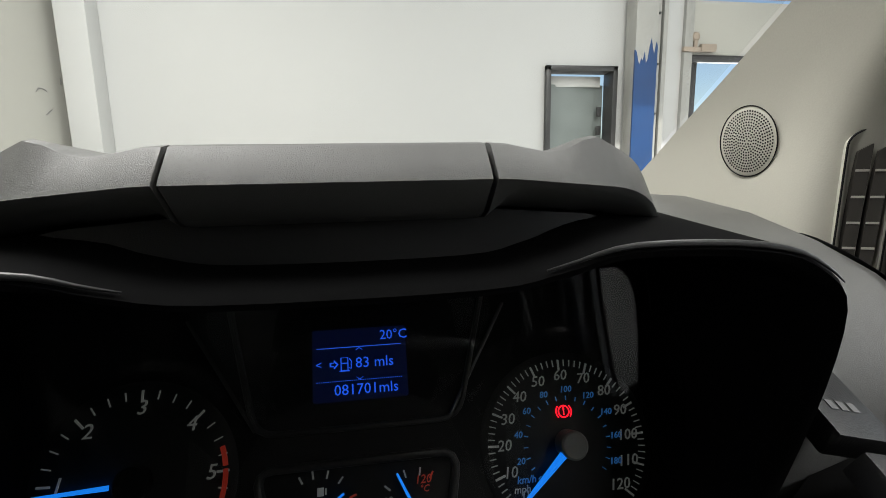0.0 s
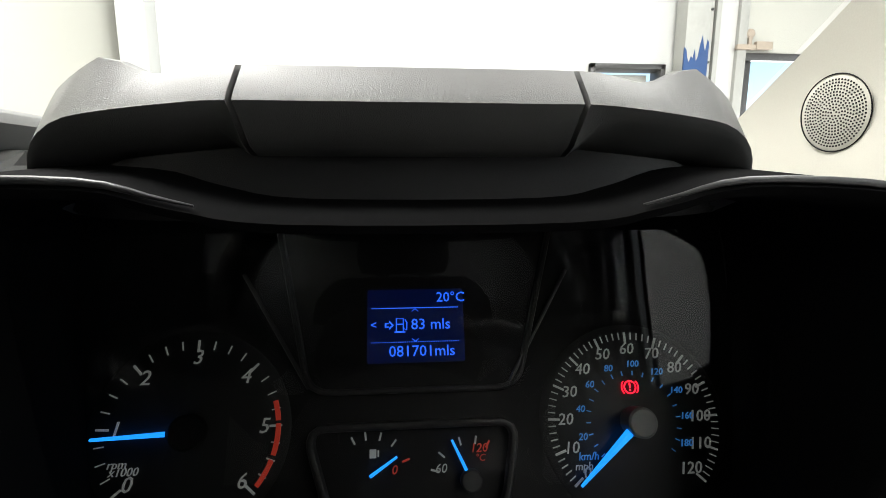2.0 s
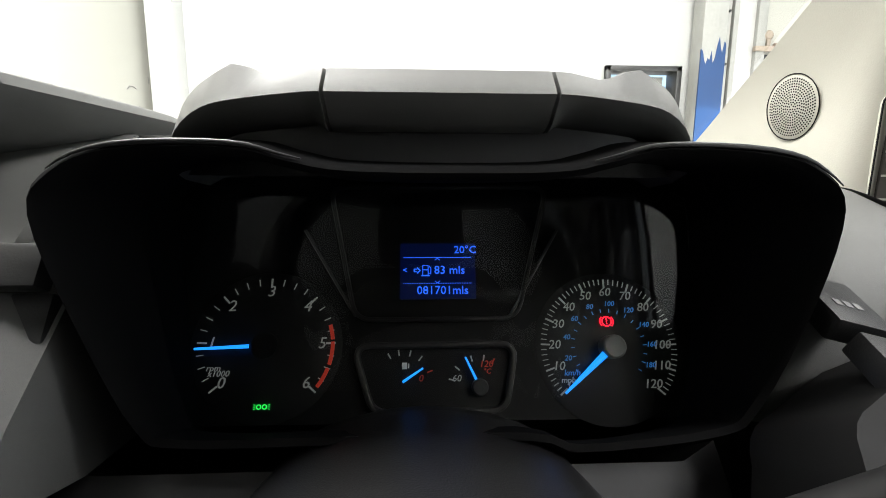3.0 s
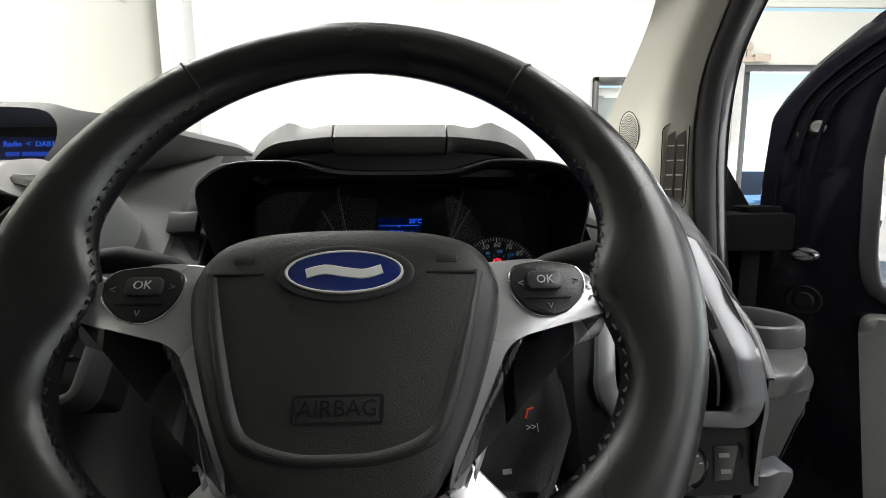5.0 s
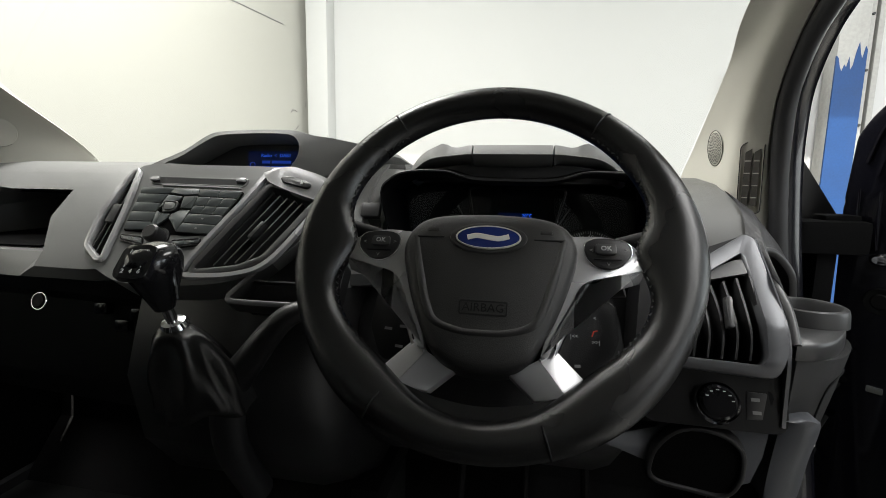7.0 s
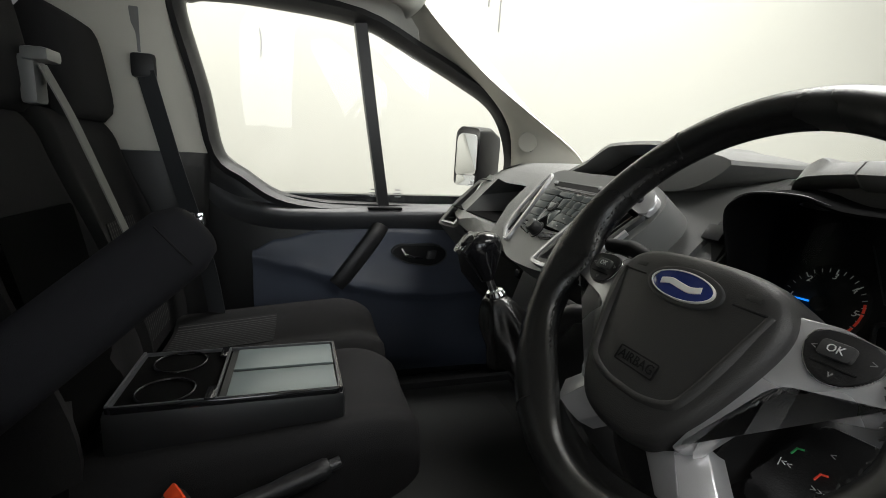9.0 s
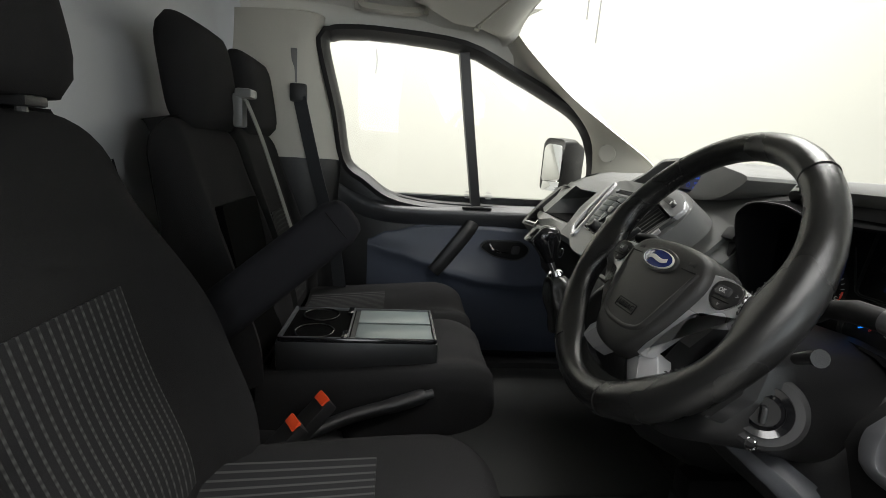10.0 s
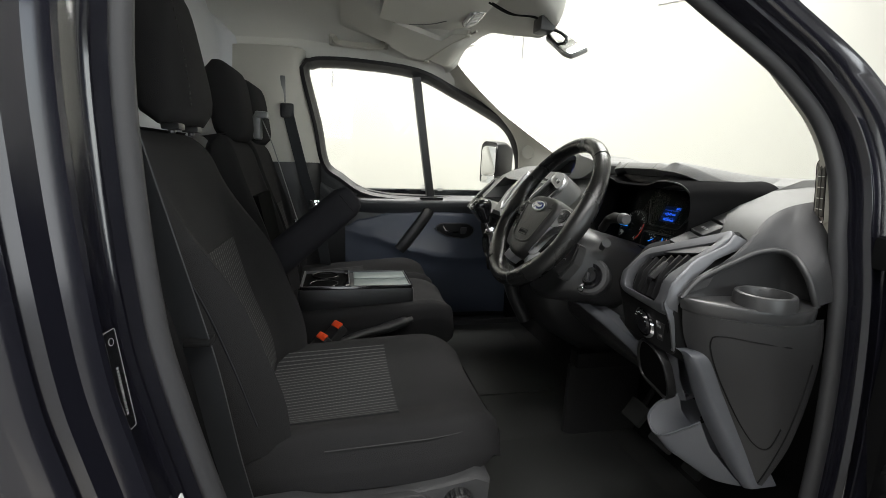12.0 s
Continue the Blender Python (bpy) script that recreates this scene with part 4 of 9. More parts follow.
    part("rocker_ring", bm, DARK, kf)
    bm = bmesh.new()
    plate(bm, rounded([(-0.0955, -0.0412), (-0.0785, -0.0418), (-0.0775, -0.0528), (-0.0905, -0.0552)], 0.003, 3), 0.001, 0.0068, 0.0012, ST)
    part("rocker_key", bm, STACK, kf, "grey square rocker key")
    bm = bmesh.new()
    lathe(bm, [(0, 0.018), (0.009, 0.018), (0.0115, 0.016), (0.0125, 0.0), (0.016, 0.0), (0.016, -0.002)], 28, ST @ Matrix.Translation((-0.083, -0.0975, 0.002)))
    part("volume_knob", bm, DARK, st, "black volume knob")
    for q in ([(-0.142, -0.0932), (-0.106, -0.0965), (-0.1005, -0.1115), (-0.1385, -0.1045)], [(-0.0605, -0.1000), (-0.0175, -0.0950), (-0.0175, -0.1065), (-0.0590, -0.1130)]):
        bm = bmesh.new()
        rim(bm, rounded(q, 0.005, 4), rounded(inset(q, 0.0022), 0.004, 4), -0.004, 0.003, ST, 0.0008)
        sb = part("function_key", bm, GLOSS, st)
        for u0, u1 in ((0.0, 0.5), (0.5, 1.0)):
            ii = inset(q, 0.0028)
            f = lambda u, v: tuple((ii[0][k] + (ii[1][k] - ii[0][k]) * u) * (1 - v) + (ii[3][k] + (ii[2][k] - ii[3][k]) * u) * v for k in (0, 1))
            bm = bmesh.new()
            plate(bm, rounded(inset([f(u0, 0), f(u1, 0), f(u1, 1), f(u0, 1)], 0.0004), 0.0015, 2), -0.004, 0.0036, 0.0008, ST)
            hk = part("half_key", bm, RADIOKEY, sb)
            bm = bmesh.new()
            cx, cy = f((u0 + u1) / 2, 0.5)
            box(bm, (cx, cy, 0.0038), (0.007, 0.0011, 0.0005), m=ST)
            part("key_mark", bm, PRINTDIM, hk)
    # driver-side centre vent, a slanted opening
    bm = bmesh.new()
    rim(bm, inset(vo, -0.009), vo, -0.012, 0.007, ST, 0.002)
    vt = part("vent_trim", bm, SATIN, st, "dark vent surround")
    bm = bmesh.new()
    tr = smooth_closed([(0.040, 0.012), (0.075, 0.0215), (0.10, 0.016), (0.139, -0.006), (0.141, -0.026), (0.128, -0.033), (0.06, -0.0085)], 4)
    plate(bm, tr, 0.0, 0.009, 0.003, ST)
    pod = part("hazard_pod", bm, SILVER, st, "silver trim over the vent")
    bm = bmesh.new()
    plate(bm, rounded([(0.072, 0.004), (0.10, -0.0005), (0.119, -0.009), (0.116, -0.018), (0.095, -0.012), (0.073, -0.006)], 0.005, 3), 0.004, 0.013, 0.002, ST)
    hz = part("hazard_switch", bm, DARK, pod, "black hazard switch")
    bm = bmesh.new()
    box(bm, (0.106, -0.009, 0.0135), (0.003, 0.006, 0.001), m=ST)
    part("switch_mark", bm, PRINT, hz)
    bm = bmesh.new()
    edge = [V((0.045, 0.008, 0.006)), V((0.03, -0.03, 0.007)), V((-0.005, -0.10, 0.006)), V((-0.022, -0.143, 0.005)), V((-0.012, -0.152, 0.005)), V((0.05, -0.147, 0.005)), V((0.092, -0.127, 0.006)), V((0.128, -0.062, 0.006))]
    sweep(bm, [ST @ p for p in spline(edge, 6)], [(-0.0045, -0.003), (0.0045, -0.003), (0.003, 0.0025), (-0.003, 0.0025)], up=(0, -0.789, 0.615))
    part("silver_edge", bm, SILVER, st, "satin silver line round the vent")
    bm = bmesh.new()
    plate(bm, inset(vo, -0.003), -0.06, -0.030, 0, ST)
    part("vent_well", bm, MATT, st)
    for i in range(6):
        u = i / 5
        a, b = V((0.0 + 0.072 * u, -0.136 + 0.012 * u, -0.004)), V((0.060 + 0.060 * u, -0.018 - 0.020 * u, -0.004))
        bm = bmesh.new()
        sweep(bm, [ST @ a, ST @ ((a + b) / 2), ST @ b], [(-0.0011, -0.018), (0.0011, -0.018), (0.0011, 0.004), (-0.0011, 0.004)], up=(0, -0.789, 0.615))
        part("vent_slat", bm, SATIN, vt)
    bm = bmesh.new()
    box(bm, (0, 0, 0), (0.006, 0.028, 0.012), 0.002, m=ST @ at(0.060, -0.082, 0.002, -28))
    part("vent_tab", bm, SATIN, vt)
    # passenger-side centre vent
    bm = bmesh.new()
    rim(bm, inset(lo, -0.007), lo, -0.01, 0.006, ST, 0.002)
    lt = part("vent_trim", bm, SILVER, st, "silver vent surround")
    bm = bmesh.new()
    plate(bm, inset(lo, -0.003), -0.06, -0.026, 0, ST)
    part("vent_well", bm, MATT, st)
    for i in range(3):
        u = (i + 0.5) / 3
        a, b = V((-0.184 + 0.03 * u, -0.122 + 0.01 * u * 0, -0.003)), V((-0.178 + 0.016 * u, 0.0, -0.003))
        bm = bmesh.new()
        sweep(bm, [ST @ a, ST @ b], [(-0.001, -0.008), (0.001, -0.008), (0.001, 0.003), (-0.001, 0.003)], up=(0, -0.789, 0.615))
        part("vent_slat", bm, SATIN, lt)
    bm = bmesh.new()
    box(bm, (-0.172, -0.06, 0.0), (0.014, 0.03, 0.008), 0.002, m=ST)
    part("vent_tab", bm, SATIN, lt)
    # storage pocket by the knee
    po = rounded([(0.055, -0.178), (0.128, -0.082), (0.175, -0.10), (0.175, -0.178)], 0.006, 4)
    bm = bmesh.new()
    rim(bm, inset(po, -0.008), po, -0.02, 0.004, ST, 0.002)
    pk = part("pocket_frame", bm, SATIN, dash, "dark storage pocket frame")
    bm = bmesh.new()
    plate(bm, po, -0.06, -0.02, 0, ST)
    part("pocket_well", bm, MATT, pk)
    bm = bmesh.new()
    box(bm, (0.12, -0.150, -0.008), (0.09, 0.002, 0.01), 0.0005, m=ST)
    part("pocket_shelf", bm, SATIN, pk)


centre_stack()


def display_hood():
    """The raised housing of the radio display, on top of the dash."""
    op = smooth_closed([(-0.172, 0.0), (-0.13, 0.022), (-0.085, 0.047), (-0.06, 0.053), (0.0, 0.055), (0.045, 0.053), (0.060, 0.044), (0.063, 0.028), (0.054, 0.010), (0.034, -0.004), (-0.06, -0.001)], 4)
    M = axes((0, 0.235, 0.876), (1, 0, 0), (0, 0.17, 0.985))
    outer = smooth_closed([(-0.205, -0.004), (-0.135, 0.030), (-0.092, 0.055), (-0.06, 0.0605), (0.0, 0.0625), (0.052, 0.061), (0.08, 0.054), (0.13, 0.046), (0.175, 0.030), (0.10, -0.010), (-0.06, -0.010)], 4)
    bm = bmesh.new()
    k = len(op)
    rings = [[M @ V((x, y, -0.06)) for x, y in scaled(op, (0.93, 0.85))], [M @ V((x, y, 0.0)) for x, y in op], [M @ V((x, y, 0.002)) for x, y in scaled(op, (1.015, 1.03))], [M @ V((x, y, -0.003)) for x, y in outer]]
    back = []
    for x, y in outer:
        p = M @ V((x, y, -0.003))
        back.append([V((p.x * 1.0 + 0.0, p.y + 0.16, 0.876 + (p.z - 0.876) * 0.92)), V((p.x * 1.05, p.y + 0.36, 0.870 + (p.z - 0.876) * 0.15))])
    rings += [[b[0] for b in back], [b[1] for b in back]]
    loft(bm, rings)
    hd = part("display_hood", bm, DASH, dash, "grained grey display hood", angle=40)
    bm = bmesh.new()
    plate(bm, scaled(op, (0.94, 0.86)), -0.058, -0.050, 0, M)
    sc = part("display_window", bm, DARK, hd, "dark radio display window")
    bm = bmesh.new()
    plate(bm, rounded([(-0.052, 0.040), (0.042, 0.040), (0.046, 0.008), (-0.052, 0.008)], 0.003, 3), -0.0505, -0.0485, 0, M)
    lit = part("display_panel", bm, RADIOBACK, sc)
    for tx, x, y, s in (("Radio  <  DAB1", -0.002, 0.0325, 0.0082),):
        letters("display_writing", tx, s, M @ Matrix.Translation((x, y, -0.0482)), RADIOLED, lit)
    for y, ws, mt in ((0.022, (0.014, 0.034), RADIODIM), (0.0125, (0.014, 0.032, 0.006), RADIOLED)):
        x = -0.026
        for w in ws:
            bm = bmesh.new()
            box(bm, (x + w / 2, y, -0.0482), (w, 0.0045, 0.0004), m=M)
            part("display_bar", bm, mt, lit)
            x += w + 0.003
    bm = bmesh.new()
    torus(bm, 0.0045, 0.0006, 20, 5, M @ Matrix.Translation((-0.043, 0.017, -0.048)))
    part("display_icon", bm, RADIODIM, lit)


display_hood()

# instrument cluster: x right, y up, n to the driver
IC = axes((0.382, 0.3055, 0.755), (1, 0, 0), (0, 0.4123, 0.911))


def cluster():
    c = part("instrument_panel", plate(bmesh.new(), rounded([(-0.185, 0.115), (0.19, 0.115), (0.18, -0.055), (-0.165, -0.055)], 0.02, 4), -0.03, 0.0, 0, IC), MATT, dash, "black instrument cluster face")

    def flat(name, pts, h, mat, parent, h0=0.0004, bev=0):
        bm = bmesh.new()
        plate(bm, pts, h0, h, bev, IC)
        return part(name, bm, mat, parent)

    def tick(cx, cy, ang, r0, r1, wd, mat, parent, name="dial_tick"):
        bm = bmesh.new()
        a = radians(ang)
        m = IC @ Matrix.Translation((cx, cy, 0.0012)) @ Matrix.Rotation(a, 4, "Z")
        box(bm, ((r0 + r1) / 2, 0, 0), (r1 - r0, wd, 0.0006), m=m)
        return part(name, bm, mat, parent, smooth=False)

    def dial(cx, cy, R, name, label):
        bm = bmesh.new()
        lathe(bm, [(0, 0.0006), (R + 0.003, 0.0006), (R + 0.0045, 0.0), (0, 0)], 64, IC @ Matrix.Translation((cx, cy, 0)))
        return part(name, bm, DARKFACE, c, label)

    sweep0, sweep1 = 220.6, -42.0
    # rev counter
    tx, ty, R = -0.1105, -0.0053, 0.0451
    d = dial(tx, ty, R, "rev_counter", "black rev counter with white figures")
    for i in range(0, 25):
        a = sweep0 + (sweep1 - sweep0) * i / 24
        big = i % 4 == 0
        red = False
        tick(tx, ty, a, R - (0.0062 if big else 0.0045), R, 0.0011 if big else 0.0006, DIALWHITE, d)
    for i in range(7):
        a = radians(sweep0 + (sweep1 - sweep0) * i / 6)
        rr = R - 0.0090
        letters("dial_figure", str(i), 0.0105, IC @ Matrix.Translation((tx + rr * math.cos(a), ty + rr * math.sin(a), 0.0012)), DIALWHITE, d, shear=0.2)
    for a0, a1 in ((18, 5), (3, -17), (-20, -38)):
        bm = bmesh.new()
        pts = [(tx + (R - 0.0006) * math.cos(radians(a0 + (a1 - a0) * j / 8)), ty + (R - 0.0006) * math.sin(radians(a0 + (a1 - a0) * j / 8))) for j in range(9)]
        pts += [(tx + (R - 0.003) * math.cos(radians(a0 + (a1 - a0) * j / 8)), ty + (R - 0.003) * math.sin(radians(a0 + (a1 - a0) * j / 8))) for j in range(8, -1, -1)]
        plate(bm, pts, 0.0006, 0.0016, 0, IC)
        part("red_band", bm, DIALRED, d)
    letters("dial_unit", "rpm", 0.0056, IC @ Matrix.Translation((tx - 0.0330, ty - 0.0141, 0.0012)), DIALWHITE, d, shear=0.2)
    letters("dial_unit", "x1000", 0.0056, IC @ Matrix.Translation((tx - 0.0295, ty - 0.0176, 0.0012)), DIALWHITE, d, shear=0.2)

    def needle(cx, cy, ang, r0, r1, w0, w1, parent, h=0.006):
        bm = bmesh.new()
        m = IC @ Matrix.Translation((cx, cy, h)) @ Matrix.Rotation(radians(ang), 4, "Z")
        loft(bm, [[V((r0, -w0, -0.0008)), V((r0, w0, -0.0008)), V((r0, w0 * 0.4, 0.001)), V((r0, -w0 * 0.4, 0.001))], [V((r1, -w1, -0.0008)), V((r1, w1, -0.0008)), V((r1, w1 * 0.4, 0.0004)), V((r1, -w1 * 0.4, 0.0004))]])
        bmesh.ops.transform(bm, matrix=m, verts=bm.verts)
        return part("needle", bm, NEEDLE, parent, "lit blue needle", smooth=False)

    def hub(cx, cy, r, h, mat, parent):
        bm = bmesh.new()
        lathe(bm, [(0, h), (r * 0.85, h), (r, h - 0.001), (r, 0.001)], 28, IC @ Matrix.Translation((cx, cy, 0)))
        return part("needle_hub", bm, mat, parent)
    needle(tx, ty, 182.2, 0.0100, 0.0445, 0.0013, 0.0008, d)
    hub(tx, ty, 0.0085, 0.008, MATT, d)
    # speedometer
    sx, sy, R = 0.1195, -0.0091, 0.0470
    s = dial(sx, sy, R, "speedometer", "black speedometer with white and blue figures")
    for i in range(0, 61):
        a = sweep0 + (sweep1 - sweep0) * i / 60
        big, mid = i % 10 == 0, i % 5 == 0
        tick(sx, sy, a, R - (0.0062 if mid else 0.0038), R, 0.0011 if mid else 0.00055, DIALWHITE, s)
    for i in range(13):
        a = radians(sweep0 + (sweep1 - sweep0) * i / 12)
        rr = R - 0.0092 - (0.001 if i > 9 else 0)
        letters("dial_figure", str(i * 10), 0.0084, IC @ Matrix.Translation((sx + rr * math.cos(a), sy + rr * math.sin(a), 0.0012)), DIALWHITE, s, shear=0.2)
    for i in range(0, 20):
        a = sweep0 + (sweep1 - sweep0) * (i * 10 / 1.609) / 120
        tick(sx, sy, a, 0.0238, 0.0262, 0.0005, DIALBLUE, s, "dial_tick")
        if i % 2 == 0 and i > 0:
            ra = radians(a)
            letters("dial_figure", str(i * 10), 0.0050, IC @ Matrix.Translation((sx + 0.0298 * math.cos(ra), sy + 0.0298 * math.sin(ra), 0.0012)), DIALBLUE, s, shear=0.2)
    letters("dial_unit", "km/h", 0.0055, IC @ Matrix.Translation((sx - 0.0270, sy - 0.0165, 0.0012)), DIALBLUE, s, shear=0.2)
    letters("dial_unit", "mph", 0.0055, IC @ Matrix.Translation((sx - 0.0300, sy - 0.0212, 0.0012)), DIALWHITE, s, shear=0.2)
    needle(sx, sy, 220.6, 0.004, 0.0452, 0.0026, 0.0008, s, 0.008)
    hub(sx, sy, 0.0078, 0.0125, STACK, s)
    # brake warning light
    bm = bmesh.new()
    torus(bm, 0.0032, 0.0004, 24, 6, IC @ Matrix.Translation((sx + 0.0, sy + 0.0175, 0.0014)))
    wl = part("warning_light", bm, WARNRED, s, "lit red brake warning light")
    letters("warning_sign", "!", 0.0062, IC @ Matrix.Translation((sx, sy + 0.0175, 0.0014)), WARNRED, wl)
    for sg in (-1, 1):
        bm = bmesh.new()
        tube(bm, [IC @ V((sx + 0.0047 * math.cos(a), sy + 0.0175 + 0.0047 * math.sin(a), 0.0014)) for a in (radians((0 if sg > 0 else 180) + q) for q in (-42, -20, 0, 20, 42))], 0.00035, 5, up=(0, 1, 0))
        part("warning_arc", bm, WARNRED, wl)
    # side lamp telltale
    for sg in (-1, 1):
        bm = bmesh.new()
        torus(bm, 0.0013, 0.0003, 16, 5, IC @ Matrix.Translation((tx + sg * 0.0018, ty - 0.0384, 0.0014)))
        for k in (-1, 0, 1):
            box(bm, (0, 0, 0), (0.0014, 0.0003, 0.0004), m=IC @ at(tx + sg * 0.0046, ty - 0.0384 + k * 0.0013, 0.0014, sg * k * 25))
        part("side_lamp_telltale", bm, TELLGREEN, c, "lit green side lamp telltale")
    # small gauges in their own window
    wo = rounded([(-0.0505, -0.0083), (0.0525, -0.0080), (0.045, -0.0465), (-0.0385, -0.0465)], 0.008, 4)
    bm = bmesh.new()
    rim(bm, inset(wo, -0.004), wo, 0.0, 0.006, IC, 0.0015)
    sg = part("gauge_window", bm, DARK, c, "fuel and temperature gauges")
    for cx, cy, angs in ((-0.0207, -0.0298, (118, 98, 75, 52, 20)), (0.030, -0.0337, (165, 140, 105, 80, 60))):
        for j, a in enumerate(angs):
            tick(cx, cy, a, 0.017, 0.021, 0.0009, DIALRED if j == 4 else DIALWHITE, sg)
    letters("dial_figure", "0", 0.0062, IC @ Matrix.Translation((-0.0088, -0.0277, 0.0012)), DIALRED, sg, shear=0.2)
    letters("dial_figure", "60", 0.0062, IC @ Matrix.Translation((0.0148, -0.0281, 0.0012)), DIALWHITE, sg, shear=0.2)
    letters("dial_figure", "120", 0.0062, IC @ Matrix.Translation((0.0347, -0.0191, 0.0012)), DIALRED, sg, shear=0.2)
    letters("dial_unit", "\u00b0C", 0.0048, IC @ Matrix.Translation((0.0352, -0.0238, 0.0012)), DIALRED, sg, shear=0.2)
    needle(-0.0207, -0.0298, 32.8, 0.0, 0.016, 0.0009, 0.0006, sg, 0.004)
    needle(0.030, -0.0337, 115.5, 0.002, 0.0215, 0.0009, 0.0006, sg, 0.004)
    hub(0.030, -0.0337, 0.0055, 0.006, SATIN, sg)
    bm = bmesh.new()
    box(bm, (-0.0195, -0.0195, 0.0014), (0.0034, 0.0042, 0.0005), 0.0002, m=IC)
    box(bm, (-0.0168, -0.0195, 0.0014), (0.0008, 0.003, 0.0005), m=IC)
    part("fuel_sign", bm, DIALWHITE, sg)
    # trip display in its recess
    ro = rounded([(-0.072, 0.106), (0.0825, 0.106), (0.056, 0.0125), (-0.0515, 0.0125)], 0.010, 4)
    bm = bmesh.new()
    rim(bm, inset(ro, -0.003), ro, -0.002, 0.004, IC, 0.001)
    part("display_recess", bm, DARK, c)
    for sgn in (-1, 1):
        bm = bmesh.new()
        tube(bm, [IC @ V((sgn * 0.0896, 0.0743, 0.002)), IC @ V((sgn * 0.0525, 0.0134, 0.003))], 0.0011, 6)
        part("recess_edge", bm, SATIN, c)
    lcd = flat("trip_display", rounded([(-0.0230, 0.0647), (0.0297, 0.0647), (0.0297, 0.0250), (-0.0230, 0.0250)], 0.001, 2), 0.0012, LCDBACK, c)
    lx, ly = 0.003, 0.0451

    def lw(text, x, y, s):
        letters("display_writing", text, s, IC @ Matrix.Translation((lx + x, ly + y, 0.0016)), LED, lcd)
    lw("20\u00b0C", 0.0198, 0.0147, 0.0076)
    lw("83 mls", 0.0085, 0.0, 0.0082)
    lw("081701mls", 0.0035, -0.0143, 0.0082)
    lw("<", -0.0225, 0.0, 0.006)
    for yy in (0.0092, -0.0092):
        bm = bmesh.new()
        if yy > 0:
            box(bm, (lx, ly + yy, 0.0016), (0.0475, 0.0004, 0.0003), m=IC)
        else:
            for q in range(40):
                box(bm, (lx - 0.0235 + q * 0.0012, ly + yy, 0.0016), (0.0007, 0.0004, 0.0003), m=IC)
        part("display_line", bm, LED, lcd)
    for yy, sgn in ((0.008, 1), (-0.0082, -1)):
        bm = bmesh.new()
        for q in (-1, 1):
            box(bm, (0, 0, 0), (0.0024, 0.0004, 0.0003), m=IC @ at(lx + q * 0.0009, ly + yy, 0.0016, -q * sgn * 38))
        part("display_arrow", bm, LED, lcd)
    bm = bmesh.new()
    fp = [(-0.0105, 0.0036), (-0.0062, 0.0036), (-0.0062, -0.0036), (-0.0105, -0.0036)]
    rim(bm, [(lx + x, ly + y) for x, y in fp], [(lx + x, ly + y) for x, y in inset(rounded(fp, 0, 1), 0.0006)], 0.0013, 0.0018, IC)
    box(bm, (lx - 0.00835, ly + 0.0004, 0.0016), (0.0043, 0.0006, 0.0004), m=IC)
    box(bm, (lx - 0.0108 + 0.0024, ly - 0.0038, 0.0016), (0.006, 0.0006, 0.0004), m=IC)
    tube(bm, [IC @ V((lx - 0.006, ly - 0.002, 0.0016)), IC @ V((lx - 0.0047, ly - 0.0028, 0.0016)), IC @ V((lx - 0.0045, ly + 0.0012, 0.0016)), IC @ V((lx - 0.0056, ly + 0.003, 0.0016))], 0.0003, 5)
    part("pump_sign", bm, LED, lcd)
    bm = bmesh.new()
    ar = [(-0.0165, 0.0012), (-0.0142, 0.0012), (-0.0142, 0.0026), (-0.0116, 0.0), (-0.0142, -0.0026), (-0.0142, -0.0012), (-0.0165, -0.0012)]
    rim(bm, [(lx + x, ly + y) for x, y in ar], [(lx - 0.0143 + (x + 0.0143) * 0.62, ly + y * 0.55) for x, y in ar], 0.0013, 0.0018, IC)
    part("arrow_sign", bm, LED, lcd)


DARKFACE = material("dial_face", (0.006, 0.006, 0.007), 0.6, vary=0.1)
cluster()


